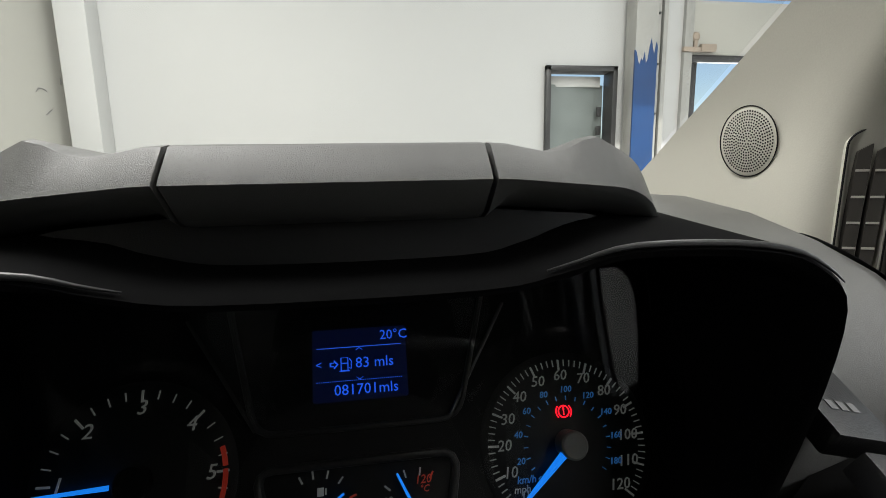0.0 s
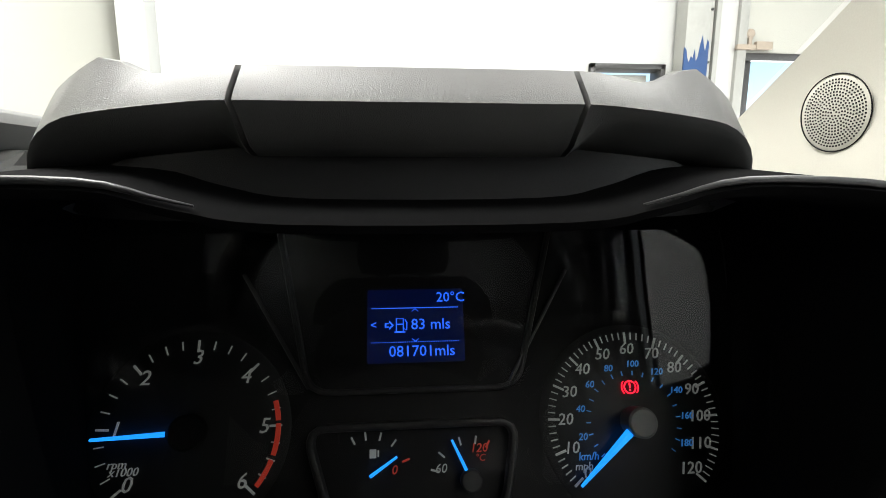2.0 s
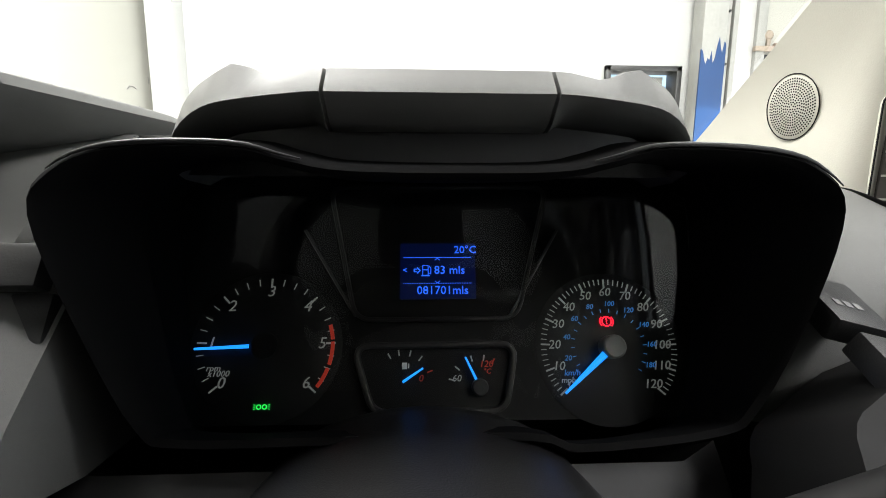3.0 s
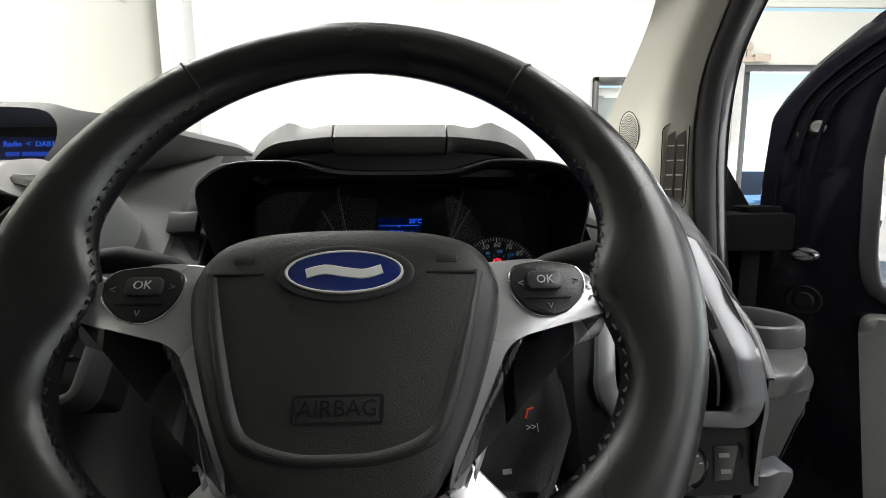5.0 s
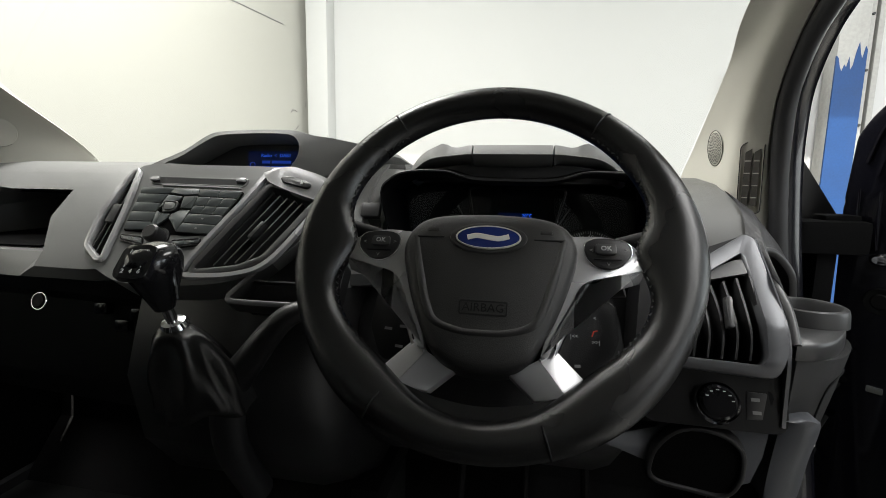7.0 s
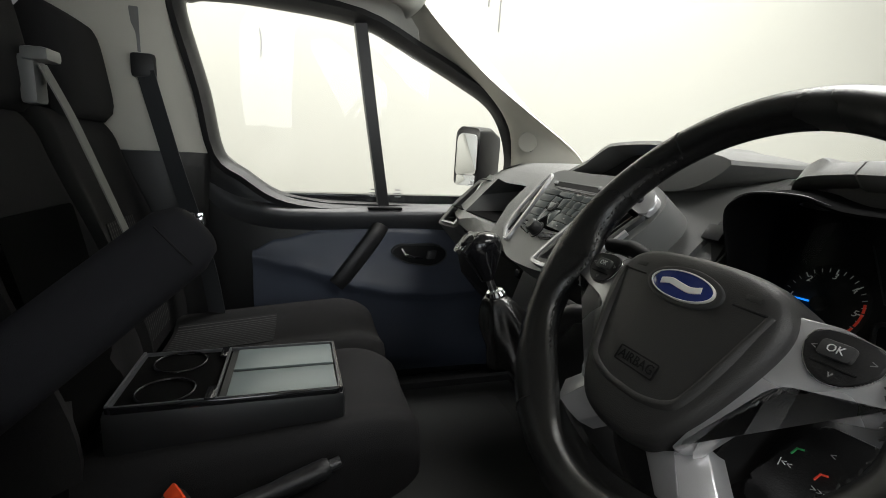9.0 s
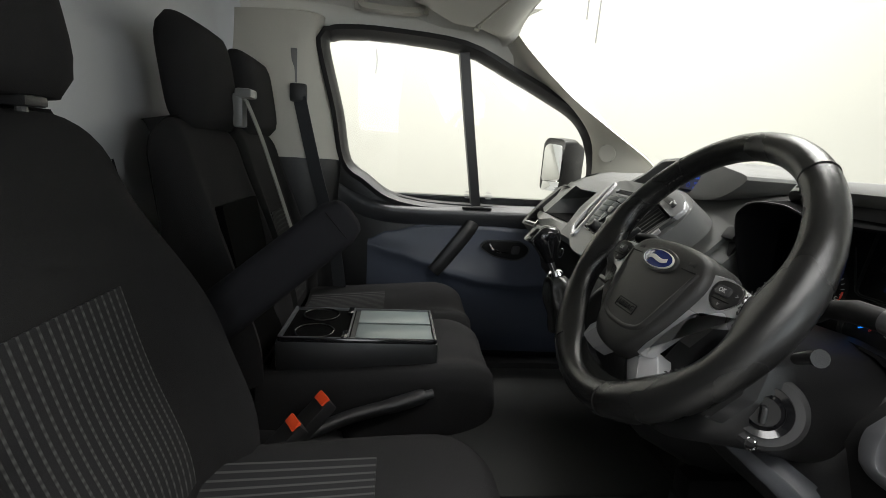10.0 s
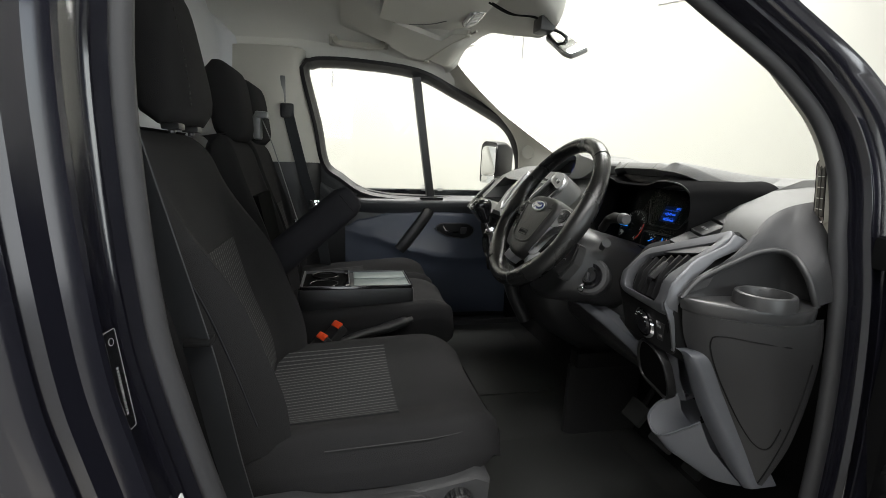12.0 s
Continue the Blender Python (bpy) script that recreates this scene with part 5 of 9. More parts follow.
def binnacle():
    """The deep black shroud round the instruments and the grey cap over it."""
    lip = smooth_closed([(0.198, 0.845), (0.212, 0.866), (0.240, 0.8765), (0.29, 0.8775), (0.315, 0.872), (0.345, 0.8675), (0.43, 0.8675), (0.458, 0.872), (0.485, 0.878), (0.535, 0.876), (0.562, 0.867), (0.578, 0.848), (0.574, 0.80), (0.556, 0.74), (0.535, 0.722), (0.46, 0.714), (0.43, 0.722), (0.33, 0.722), (0.25, 0.722), (0.228, 0.733), (0.209, 0.79)], 4)

    def ly(z):
        return 0.212 + (0.87 - z) * 0.10
    ins = inset(lip, 0.007)
    rings = [[V((x, 0.42, z - (0.045 if z < 0.76 else 0))) for x, z in inset(lip, -0.006)], [V((x, 0.30, z - (0.038 if z < 0.76 else 0))) for x, z in inset(lip, -0.006)], [V((x, ly(z) + 0.004, z)) for x, z in lip], [V((x, ly(z), z)) for x, z in inset(lip, 0.003)], [V((x, ly(z) + 0.003, z)) for x, z in inset(lip, 0.006)]]
    for t in (0.3, 0.65, 1.0):
        rings.append([V((x, ly(z) + 0.003 + (0.3055 + (z - 0.755) * 0.4525 - ly(z)) * t, z)) for x, z in ((0.385 + (x - 0.385) * (1 + 0.01 * t), 0.80 + (z - 0.80) * (1 - 0.06 * t if z > 0.80 else 1 + 0.42 * t)) for x, z in inset(lip, 0.007))])
    bm = bmesh.new()
    loft(bm, rings, ends=False)
    sh = part("binnacle_shroud", bm, SHROUD, dash, "black instrument shroud", angle=50)
    # lighter strips added as the bright light line on the lip's flared sides
    for x0, x1 in ((0.211, 0.326), (0.448, 0.574)):
        edge = [p for p in lip if x0 <= p[0] <= x1 and p[1] > 0.80]
        bm = bmesh.new()
        n = len(edge)
        tube(bm, [V((x, ly(z) + 0.0012, z - 0.0008)) for x, z in edge], [0.0002 + 0.0011 * math.sin(math.pi * (i + 0.5) / n) for i in range(n)], 8)
        part("lip_bead", bm, SATIN, sh, angle=80)
    cover = rounded([(-0.176, 0.098), (0.182, 0.098), (0.172, -0.046), (-0.158, -0.046)], 0.02, 4)
    bm = bmesh.new()
    plate(bm, cover, 0.0, 0.0012, 0, axes((0.382, 0.2766, 0.755), (1, 0, 0), (0, 0.165, 0.986)))
    lens = part("instrument_cover", bm, PANE, dash, "clear cover over the instruments", smooth=False)
    lens.visible_shadow = False
    # cap: three mouldings that arch over the shroud
    def cap_profile(x):
        d = abs(x - 0.383)
        out = max(0.0, d - 0.102)
        zt = 0.914 - 0.10 * out - 7.0 * out ** 2
        bump = 0.003 * math.exp(-((d - 0.099) / 0.009) ** 2) - 0.0035 * math.exp(-((d - 0.080) / 0.012) ** 2)
        yf = 0.225 + 50.0 * max(0, d - 0.05) ** 3
        zl = zt - 0.016 - 0.09 * max(0, d - 0.06) + 0.12 * out
        face = 0.010 if d < 0.056 else 0.004
        return [(yf + 0.09, zl - 0.016), (yf + 0.022, zl - face - 0.003), (yf + 0.014, zl - face), (yf + 0.003, zl), (yf, zl + 0.0025), (yf + 0.002, zl + 0.005), (yf + 0.012, zt - 0.001 + bump), (yf + 0.018, zt + bump), (yf + 0.07, zt - 0.004), (yf + 0.16, zt - 0.016), (yf + 0.24, min(zt, 0.888)), (yf + 0.24, 0.86)]
    segs = [("cap_side", [0.222 + (0.327 - 0.222) * i / 14 for i in range(15)]), ("cap_middle", [0.329 + (0.437 - 0.329) * i / 8 for i in range(9)]), ("cap_side", [0.439 + (0.545 - 0.439) * i / 14 for i in range(15)])]
    for nm, xs in segs:
        bm = bmesh.new()
        loft(bm, [[V((x, y, z)) for y, z in cap_profile(x)] for x in xs])
        part(nm, bm, DASH, sh, "grey cap over the instruments", angle=40)
    bm = bmesh.new()
    rows = []
    for i in range(21):
        x = 0.232 + (0.535 - 0.232) * i / 20
        p = cap_profile(x)
        y0, z0 = p[4][0], p[3][1]
        rows.append([V((x, y0 + 0.022, 0.862)), V((x, y0 + 0.028, z0 - 0.010)), V((x, y0 + 0.12, z0 - 0.010)), V((x, y0 + 0.12, 0.862))])
    loft(bm, rows)
    part("cap_underside", bm, CHEEK, sh)


binnacle()


# ---- the driver's end of the dash ----
VP = axes((0.64, 0.13, 0.62), (1, 0, 0), (0, 0.461, 0.887))


def driver_vent():
    outer = [(-0.078, 0.064), (-0.066, 0.130), (0.036, 0.204), (0.048, 0.198), (0.074, 0.085), (0.072, 0.055), (0.055, 0.029), (-0.066, 0.037)]
    inner = [(-0.060, 0.070), (-0.052, 0.118), (0.030, 0.176), (0.034, 0.172), (0.051, 0.088), (0.049, 0.055), (0.042, 0.045), (-0.054, 0.049)]
    ro = rounded(outer, [0.012, 0.01, 0.004, 0.008, 0.012, 0.014, 0.012, 0.01], 5)
    ri = rounded(inner, [0.012, 0.01, 0.002, 0.004, 0.010, 0.008, 0.006, 0.008], 5)
    bm = bmesh.new()
    holed(bm, rounded([(-0.095, 0.06), (-0.085, 0.15), (0.05, 0.210), (0.076, 0.08), (0.062, -0.032), (-0.09, -0.03)], 0.015, 4), [inset(ri, -0.002)], -0.08, -0.004, VP)
    panel = part("end_panel", bm, MATT, dash, "dark grey panel at the driver's end", angle=40)
    bm = bmesh.new()
    rim(bm, ro, ri, -0.012, 0.006, VP, 0.003)
    tr = part("vent_trim", bm, TRIM, panel, "satin silver frame round the vent", angle=40)
    bm = bmesh.new()
    path = [V((0.071, 0.095, 0.003)), V((0.071, 0.055, 0.002)), V((0.063, 0.015, 0.0)), V((0.056, -0.024, -0.003))]
    sweep(bm, [VP @ p for p in spline(path, 6)], [(-0.003, -0.006), (0.003, -0.006), (0.002, 0.003), (-0.002, 0.003)], up=(0, -0.887, 0.461))
    part("trim_tail", bm, TRIM, tr)
    # outboard flank of the frame, broad at the top and fading out below
    edge = spline([V((0.0485, 0.197, 0.004)), V((0.062, 0.140, 0.004)), V((0.0735, 0.086, 0.004)), V((0.0725, 0.055, 0.003)), V((0.064, 0.035, 0.002))], 6)
    n = len(edge) - 1
    bm = bmesh.new()
    flank = [[VP @ p for p in edge], [VP @ (p + V((0.004, 0.001, -0.004))) for p in edge], [VP @ (p + V((0.012 - 0.008 * i / n, 0.002, -0.036 + 0.024 * i / n))) for i, p in enumerate(edge)], [VP @ (p + V((-0.004, 0, -0.036 + 0.024 * i / n))) for i, p in enumerate(edge)]]
    loft(bm, flank, ends=False, closed=False)
    part("trim_flank", bm, TRIM, tr, angle=50)
    bm = bmesh.new()
    plate(bm, inset(ri, -0.004), -0.078, -0.045, 0, VP)
    part("vent_well", bm, MATT, panel)
    bm = bmesh.new()
    plate(bm, rounded([(-0.055, 0.128), (0.04, 0.150), (0.034, 0.170), (0.025, 0.168)], 0.002, 2), -0.014, -0.002, 0.001, VP)
    part("vent_top_blade", bm, SATIN, tr)
    for i in range(7):
        x0 = -0.046 + i * 0.0155
        topv = 0.118 + 0.6 * (x0 + 0.046) * 0.55
        pts = [V((x0 - 0.004 + 0.006, 0.050, -0.006)), V((x0 + 0.006, 0.075, -0.004)), V((x0 + 0.004, 0.10, -0.004)), V((x0 - 0.004, min(topv, 0.150), -0.006))]
        bm = bmesh.new()
        sweep(bm, [VP @ p for p in spline(pts, 4)], [(-0.0013, -0.024), (0.0013, -0.024), (0.0013, 0.001), (-0.0013, 0.001)], up=(0, -0.887, 0.461))
        part("vent_slat", bm, DARK, tr, angle=70)
    bm = bmesh.new()
    box(bm, (0.012, 0.10, 0.002), (0.008, 0.036, 0.012), 0.003, m=VP)
    part("vent_tab", bm, SATIN, tr)
    # light switch
    sp = rounded([(-0.066, -0.004), (-0.055, 0.020), (0.045, 0.018), (0.052, 0.012), (0.040, -0.026), (0.02, -0.024), (-0.04, -0.020)], 0.004, 3)
    bm = bmesh.new()
    plate(bm, sp, -0.006, -0.001, 0.001, VP)
    sw = part("light_switch", bm, SHROUD, panel, "round black light switch with a chrome ring")
    bm = bmesh.new()
    lathe(bm, [(0.0225, 0.0), (0.0255, 0.004), (0.0235, 0.008), (0.0215, 0.006), (0.0215, 0.0)], 48, VP @ Matrix.Translation((-0.011, -0.002, -0.001)))
    part("switch_ring", bm, CHROME, sw, "bright switch ring")
    bm = bmesh.new()
    lathe(bm, [(0, 0.012), (0.017, 0.012), (0.0205, 0.009), (0.0215, 0.0), (0, 0)], 40, VP @ Matrix.Translation((-0.011, -0.002, -0.001)))
    kn = part("switch_knob", bm, GLOSS, sw)
    for i in range(6):
        a = radians(150 - i * 28)
        bm = bmesh.new()
        box(bm, (-0.011 + 0.0145 * math.cos(a), -0.002 + 0.0145 * math.sin(a), 0.0115), (0.003, 0.0012, 0.0006), m=VP)
        part("switch_mark", bm, PRINT, kn)
    bm = bmesh.new()
    plate(bm, rounded([(0.022, 0.014), (0.044, 0.013), (0.035, -0.018), (0.018, -0.019)], 0.002, 3), -0.003, 0.002, 0.001, VP)
    ad = part("dimmer_keys", bm, DARK, sw)
    for y in (0.005, -0.010):
        bm = bmesh.new()
        box(bm, (0.030, y, 0.0022), (0.009, 0.004, 0.0006), m=VP)
        part("key_mark", bm, PRINTDIM, ad)
    # the panel bows out towards the seat between the switch and the dash top
    def bow(p):
        v = (p.z - 0.62) / 0.887
        keys = ((-0.05, 0.0), (-0.02, 0.05), (0.02, 0.45), (0.05, 0.88), (0.09, 1.0), (0.14, 0.7), (0.18, 0.12), (0.21, 0.0))
        s = 0.0
        for (a, fa), (b, fb) in zip(keys, keys[1:]):
            if a <= v <= b:
                u = (v - a) / (b - a)
                s = fa + (fb - fa) * u
        return V((p.x - 0.10 * s * (p.x - 0.41), p.y - 0.056 * s, p.z + 0.016 * s))
    for ob in [panel] + list(panel.children_recursive):
        for vert in ob.data.vertices:
            vert.co = bow(vert.co)


driver_vent()


def cup_shelf():
    """Scooped cup shelf outboard of the vent, with the cheek and the map pocket under it."""
    arch = spline([V(p) for p in ((0.699, 0.119, 0.693), (0.701, 0.150, 0.727), (0.705, 0.209, 0.756), (0.711, 0.243, 0.772), (0.721, 0.272, 0.777), (0.744, 0.281, 0.771), (0.767, 0.286, 0.745), (0.776, 0.294, 0.716), (0.779, 0.300, 0.696))], 5)
    front = spline([V((x, y, 0)) for x, y in ((0.699, 0.119), (0.722, 0.122), (0.752, 0.144), (0.780, 0.180), (0.795, 0.215), (0.800, 0.250), (0.793, 0.282), (0.780, 0.301))], 5)
    back = spline([V((x, y, 0)) for x, y in ((0.702, 0.130), (0.7065, 0.200), (0.708, 0.262), (0.717, 0.300), (0.745, 0.318), (0.766, 0.315), (0.779, 0.303))], 5)
    floor_o = [(p.x, p.y) for p in front] + [(p.x, p.y) for p in back[::-1]]
    bm = bmesh.new()
    loft(bm, [[V((x, y, z)) for x, y in scaled(floor_o, k)] for z, k in ((0.676, 0.985), (0.6785, 1.0), (0.690, 1.008), (0.6945, 0.998), (0.6965, 0.975), (0.6965, 0.70))])
    sh = part("cup_shelf", bm, SATIN, dash, "dark grey cup shelf", angle=55)
    # scooped niche behind the cup ring
    n = len(arch)
    foot = [back[round(i * (len(back) - 1) / (n - 1))] + V((0, 0, 0.694)) for i in range(n)]
    rows = []
    for t in (0.0, 0.10, 0.3, 0.55, 0.8, 1.0):
        bulge = math.sin(math.pi * min(1, t * 0.9 + 0.05)) * 0.016
        rows.append([p.lerp(q, t) + V((-0.12, 0.85, 0.30)) * bulge * math.sin(math.pi * (0.12 + 0.76 * i / (n - 1))) for i, (p, q) in enumerate(zip(arch, foot))])
    # darker plastic than the shelf: the niche's shade is put into the colour
    bm = bmesh.new()
    loft(bm, rows, ends=False, closed=False)
    part("niche_wall", bm, DARK, sh, "scooped niche wall, darkened for its shade", angle=60)
    bm = bmesh.new()
    sweep(bm, arch, [(-0.0055, -0.003), (-0.004, 0.0032), (0.0, 0.0048), (0.004, 0.0032), (0.0055, -0.003)], up=(0.72, -0.60, 0.30))
    part("niche_rim", bm, SATIN, sh, "rounded niche rim", angle=70)
    wall = spline([V((0.690, 0.222, 0.715)), V((0.690, 0.240, 0.775)), V((0.692, 0.268, 0.822)), V((0.694, 0.318, 0.848)), V((0.706, 0.375, 0.850)), V((0.745, 0.395, 0.79)), V((0.772, 0.385, 0.70))], 5)
    wl = [wall[round(i * (len(wall) - 1) / (n - 1))] for i in range(n)]
    bm = bmesh.new()
    outer = [p + V((0.002, 0.002, 0.003)) for p in arch]
    loft(bm, [outer, [p.lerp(q, 0.2) + V((0.004, -0.003, 0.005)) for p, q in zip(outer, wl)], [p.lerp(q, 0.55) + V((0.006, -0.003, 0.008)) for p, q in zip(outer, wl)], wl], ends=False, closed=False)
    part("shelf_hood", bm, CHEEK, sh, angle=60)
    # cup ring
    ring = Matrix.Translation((0.757, 0.222, 0.704))
    bm = bmesh.new()
    lathe(bm, [(0.0345, -0.009), (0.0355, 0.010), (0.037, 0.0125), (0.040, 0.0130), (0.0425, 0.0115), (0.0440, 0.006), (0.0450, -0.009), (0.0345, -0.009)], 56, ring)
    part("cup_ring", bm, SATIN, sh, "round cup holder ring")
    # flat black disc on the shelf; the well's shade is in its colour
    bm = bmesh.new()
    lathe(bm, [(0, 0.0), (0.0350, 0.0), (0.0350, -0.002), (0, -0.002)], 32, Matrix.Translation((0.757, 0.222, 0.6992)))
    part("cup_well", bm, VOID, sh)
    # cheek below the shelf
    edge = spline([V(p) for p in ((0.702, 0.121, 0.676), (0.705, 0.132, 0.62), (0.725, 0.172, 0.53), (0.752, 0.215, 0.445), (0.773, 0.244, 0.388))], 5)
    far = spline([V(p) for p in ((0.800, 0.288, 0.676), (0.803, 0.292, 0.62), (0.800, 0.288, 0.54), (0.794, 0.276, 0.46), (0.780, 0.254, 0.386))], 5)
    bm = bmesh.new()
    rows = []
    for e, f in zip(edge, far):
        k = max(0.0, (e.z - 0.385) / 0.29)
        q1, q2 = e.lerp(f, 0.28) + V((0.028, -0.026, 0)) * k, e.lerp(f, 0.68) + V((0.034, -0.022, 0)) * k
        sec = spline([e, q1, q2, f], 5)
        rows.append(sec + [p + V((-0.02, 0.03, 0)) for p in sec[::-1]])
    loft(bm, rows)
    ck = part("side_cheek", bm, CHEEK, dash, "black grained side cheek of the dash", angle=50)

    def on_cheek(u, v):
        """A point of the cheek: u across, v downwards."""
        i = v * (len(edge) - 1)
        e, f = edge[int(i)].lerp(edge[min(int(i) + 1, len(edge) - 1)], i % 1), far[int(i)].lerp(far[min(int(i) + 1, len(far) - 1)], i % 1)
        k = max(0.0, (e.z - 0.385) / 0.29)
        sec = spline([e, e.lerp(f, 0.28) + V((0.028, -0.026, 0)) * k, e.lerp(f, 0.68) + V((0.034, -0.022, 0)) * k, f], 8)
        w = u * (len(sec) - 1)
        return sec[int(w)].lerp(sec[min(int(w) + 1, len(sec) - 1)], w % 1)
    for pts in (((0.74, 0.17), (0.55, 0.155), (0.36, 0.15), (0.28, 0.19), (0.26, 0.30), (0.27, 0.45), (0.33, 0.62), (0.45, 0.72), (0.62, 0.73), (0.74, 0.62)), ((0.93, 0.28), (0.90, 0.45), (0.84, 0.65), (0.72, 0.85), (0.5, 0.98))):
        bm = bmesh.new()
        tube(bm, spline([on_cheek(u, v) + V((0.0004, -0.0004, 0)) for u, v in pts], 6), 0.0012, 6)
        part("cover_line", bm, MATT, ck)
    # grey corner trim and map pocket
    e2 = [V((0.706, 0.128, 0.607)), V((0.738, 0.131, 0.603)), V((0.748, 0.160, 0.545)), V((0.757, 0.186, 0.49)), V((0.768, 0.221, 0.43)), V((0.778, 0.247, 0.380))]
    w2 = [V((0.694, 0.130, 0.604)), V((0.700, 0.136, 0.590)), V((0.706, 0.158, 0.53)), V((0.715, 0.182, 0.475)), V((0.733, 0.215, 0.41)), V((0.757, 0.242, 0.368))]
    bm = bmesh.new()
    loft(bm, [[p, p.lerp(q, 0.12) + V((0.0005, -0.0065, 0)), p.lerp(q, 0.5) + V((-0.001, -0.0095, 0)), q, q + V((0.0, 0.04, 0)), p + V((0, 0.04, 0))] for p, q in zip(spline(e2, 5), spline(w2, 5))])
    part("corner_trim", bm, LIGHTGREY, dash, "grey corner trim", angle=60)
    bm = bmesh.new()
    top = [V((0.672, 0.165, 0.505)), V((0.645, 0.142, 0.472)), V((0.642, 0.130, 0.440)), V((0.672, 0.136, 0.424)), V((0.722, 0.170, 0.476))]
    bot = [V((0.672, 0.215, 0.42)), V((0.682, 0.200, 0.392)), V((0.700, 0.192, 0.372)), V((0.728, 0.210, 0.364)), V((0.754, 0.242, 0.367))]
    t2, b2 = spline(top, 6), spline(bot, 6)
    loft(bm, [t2, [(p * 0.6 + q * 0.4) + V((0, -0.013, 0)) for p, q in zip(t2, b2)], b2, [p + V((-0.01, 0.05, 0.02)) for p in b2], [p + V((-0.006, 0.018, -0.004)) for p in t2]], ends=False, closed=False)
    pk = part("map_pocket", bm, LIGHTGREY, dash, "grey map pocket", angle=60)
    bm = bmesh.new()
    tube(bm, t2, 0.0022, 8)
    part("pocket_edge", bm, LIGHTGREY, pk, angle=80)
    # inner wall in matt black: the dark of the pocket's mouth by colour
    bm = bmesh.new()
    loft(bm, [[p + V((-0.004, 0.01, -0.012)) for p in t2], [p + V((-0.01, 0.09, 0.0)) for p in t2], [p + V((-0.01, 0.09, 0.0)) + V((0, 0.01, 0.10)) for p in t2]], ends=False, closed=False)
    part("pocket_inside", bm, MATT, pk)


cup_shelf()


def knee_trim():
    """The long grey trim that runs from the console down to the map pocket."""
    top = [V((0.690, 0.133, 0.592)), V((0.64, 0.140, 0.605)), V((0.585, 0.148, 0.617)), V((0.578, 0.160, 0.565)), V((0.54, 0.155, 0.555)), V((0.47, 0.13, 0.585)), V((0.40, 0.10, 0.607))]
    bot = [V((0.690, 0.165, 0.50)), V((0.65, 0.172, 0.478)), V((0.62, 0.170, 0.49)), V((0.58, 0.165, 0.51)), V((0.53, 0.150, 0.535)), V((0.46, 0.122, 0.567)), V((0.395, 0.098, 0.590))]
    bm = bmesh.new()
    mid = [(p + q) / 2 + V((0, -0.006, 0)) for p, q in zip(top, bot)]
    loft(bm, [top, mid, bot, [p + V((0, 0.03, 0.01)) for p in bot], [p + V((0, 0.03, 0)) for p in top]], ends=False, closed=False)
    kt = part("knee_trim", bm, LIGHTGREY, dash, "grey trim below the steering column", angle=60)
    P = axes((0.617, 0.139, 0.545), (1, -0.10, 0), (0, -0.27, 0.96))
    ho = rounded([(-0.048, -0.05), (-0.044, 0.0), (-0.02, 0.036), (0.018, 0.036), (0.046, 0.015), (0.050, -0.03), (0.04, -0.06)], 0.02, 4)
    bm = bmesh.new()
    rim(bm, inset(ho, -0.006), ho, -0.012, 0.003, P, 0.002)
    part("pocket_lip", bm, DARK, kt)
    # flat black plate on the uncut trim, coloured as the pocket's inner shade
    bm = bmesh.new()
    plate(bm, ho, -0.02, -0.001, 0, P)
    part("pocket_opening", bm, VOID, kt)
    # pads beside the instruments
    for z1, z0 in ((0.828, 0.808), (0.803, 0.780)):
        bm = bmesh.new()
        box(bm, (0, 0, 0), (0.028, (z1 - z0) * 1.1, 0.012), 0.002, m=axes((0.18, 0.232, (z0 + z1) / 2), (1, 0, 0), (0, 0.5, 0.86)))
        part("blank_switch", bm, SATIN, dash)
    for k in range(3):
        bm = bmesh.new()
        P = axes((0.602, 0.192 + 0.044 * k, 0.777 + 0.0205 * k), (1, 0, -0.25), (0, 0.9, 0.42))
        P = P @ Matrix.Translation((0, 0, -0.0075))
        box(bm, (0, 0, 0), (0.034, 0.042, 0.014), 0.002, m=P)
        sw = part("blank_switch", bm, DARK, dash, "grey switch blank beside the instruments")
        if k == 1:
            for q in range(3):
                bm = bmesh.new()
                box(bm, (-0.007 + q * 0.006, -0.004, 0.0072), (0.004, 0.005, 0.0004), m=P)
                part("switch_mark", bm, PRINTDIM, sw)
    # end vent before the passenger
    M = axes((-0.637, 0.135, 0.71), (1, 0.3, 0), (-0.3, 0.66, 0.70))
    vo = rounded([(-0.030, 0.0), (0.032, 0.0), (0.014, 0.10), (0.0, 0.160), (-0.012, 0.160), (-0.032, 0.07)], 0.008, 4)
    bm = bmesh.new()
    holed(bm, rounded([(-0.05, -0.012), (0.05, -0.012), (0.05, 0.06), (0.028, 0.185), (-0.03, 0.185), (-0.055, 0.08)], 0.02, 5), [vo], -0.09, -0.001, M)
    em = part("end_moulding", bm, DASH, dash, "grained grey dash end round the vent", angle=40)
    bm = bmesh.new()
    rim(bm, inset(vo, -0.004), inset(vo, 0.004), -0.03, 0.004, M, 0.0015)
    t = part("vent_trim", bm, SATIN, em, "dark end vent frame")
    bm = bmesh.new()
    sweep(bm, [M @ p for p in spline([V((-0.030, -0.001, 0.004)), V((0.03, -0.001, 0.004)), V((0.034, 0.004, 0.004)), V((0.016, 0.10, 0.004)), V((0.002, 0.160, 0.004))], 5)], [(-0.004, -0.003), (0.004, -0.003), (0.003, 0.002), (-0.003, 0.002)], up=(0.2, -0.7, 0.66))
    part("silver_edge", bm, SILVER, t)
    bm = bmesh.new()
    plate(bm, inset(vo, -0.002), -0.07, -0.035, 0, M)
    part("vent_well", bm, MATT, em)
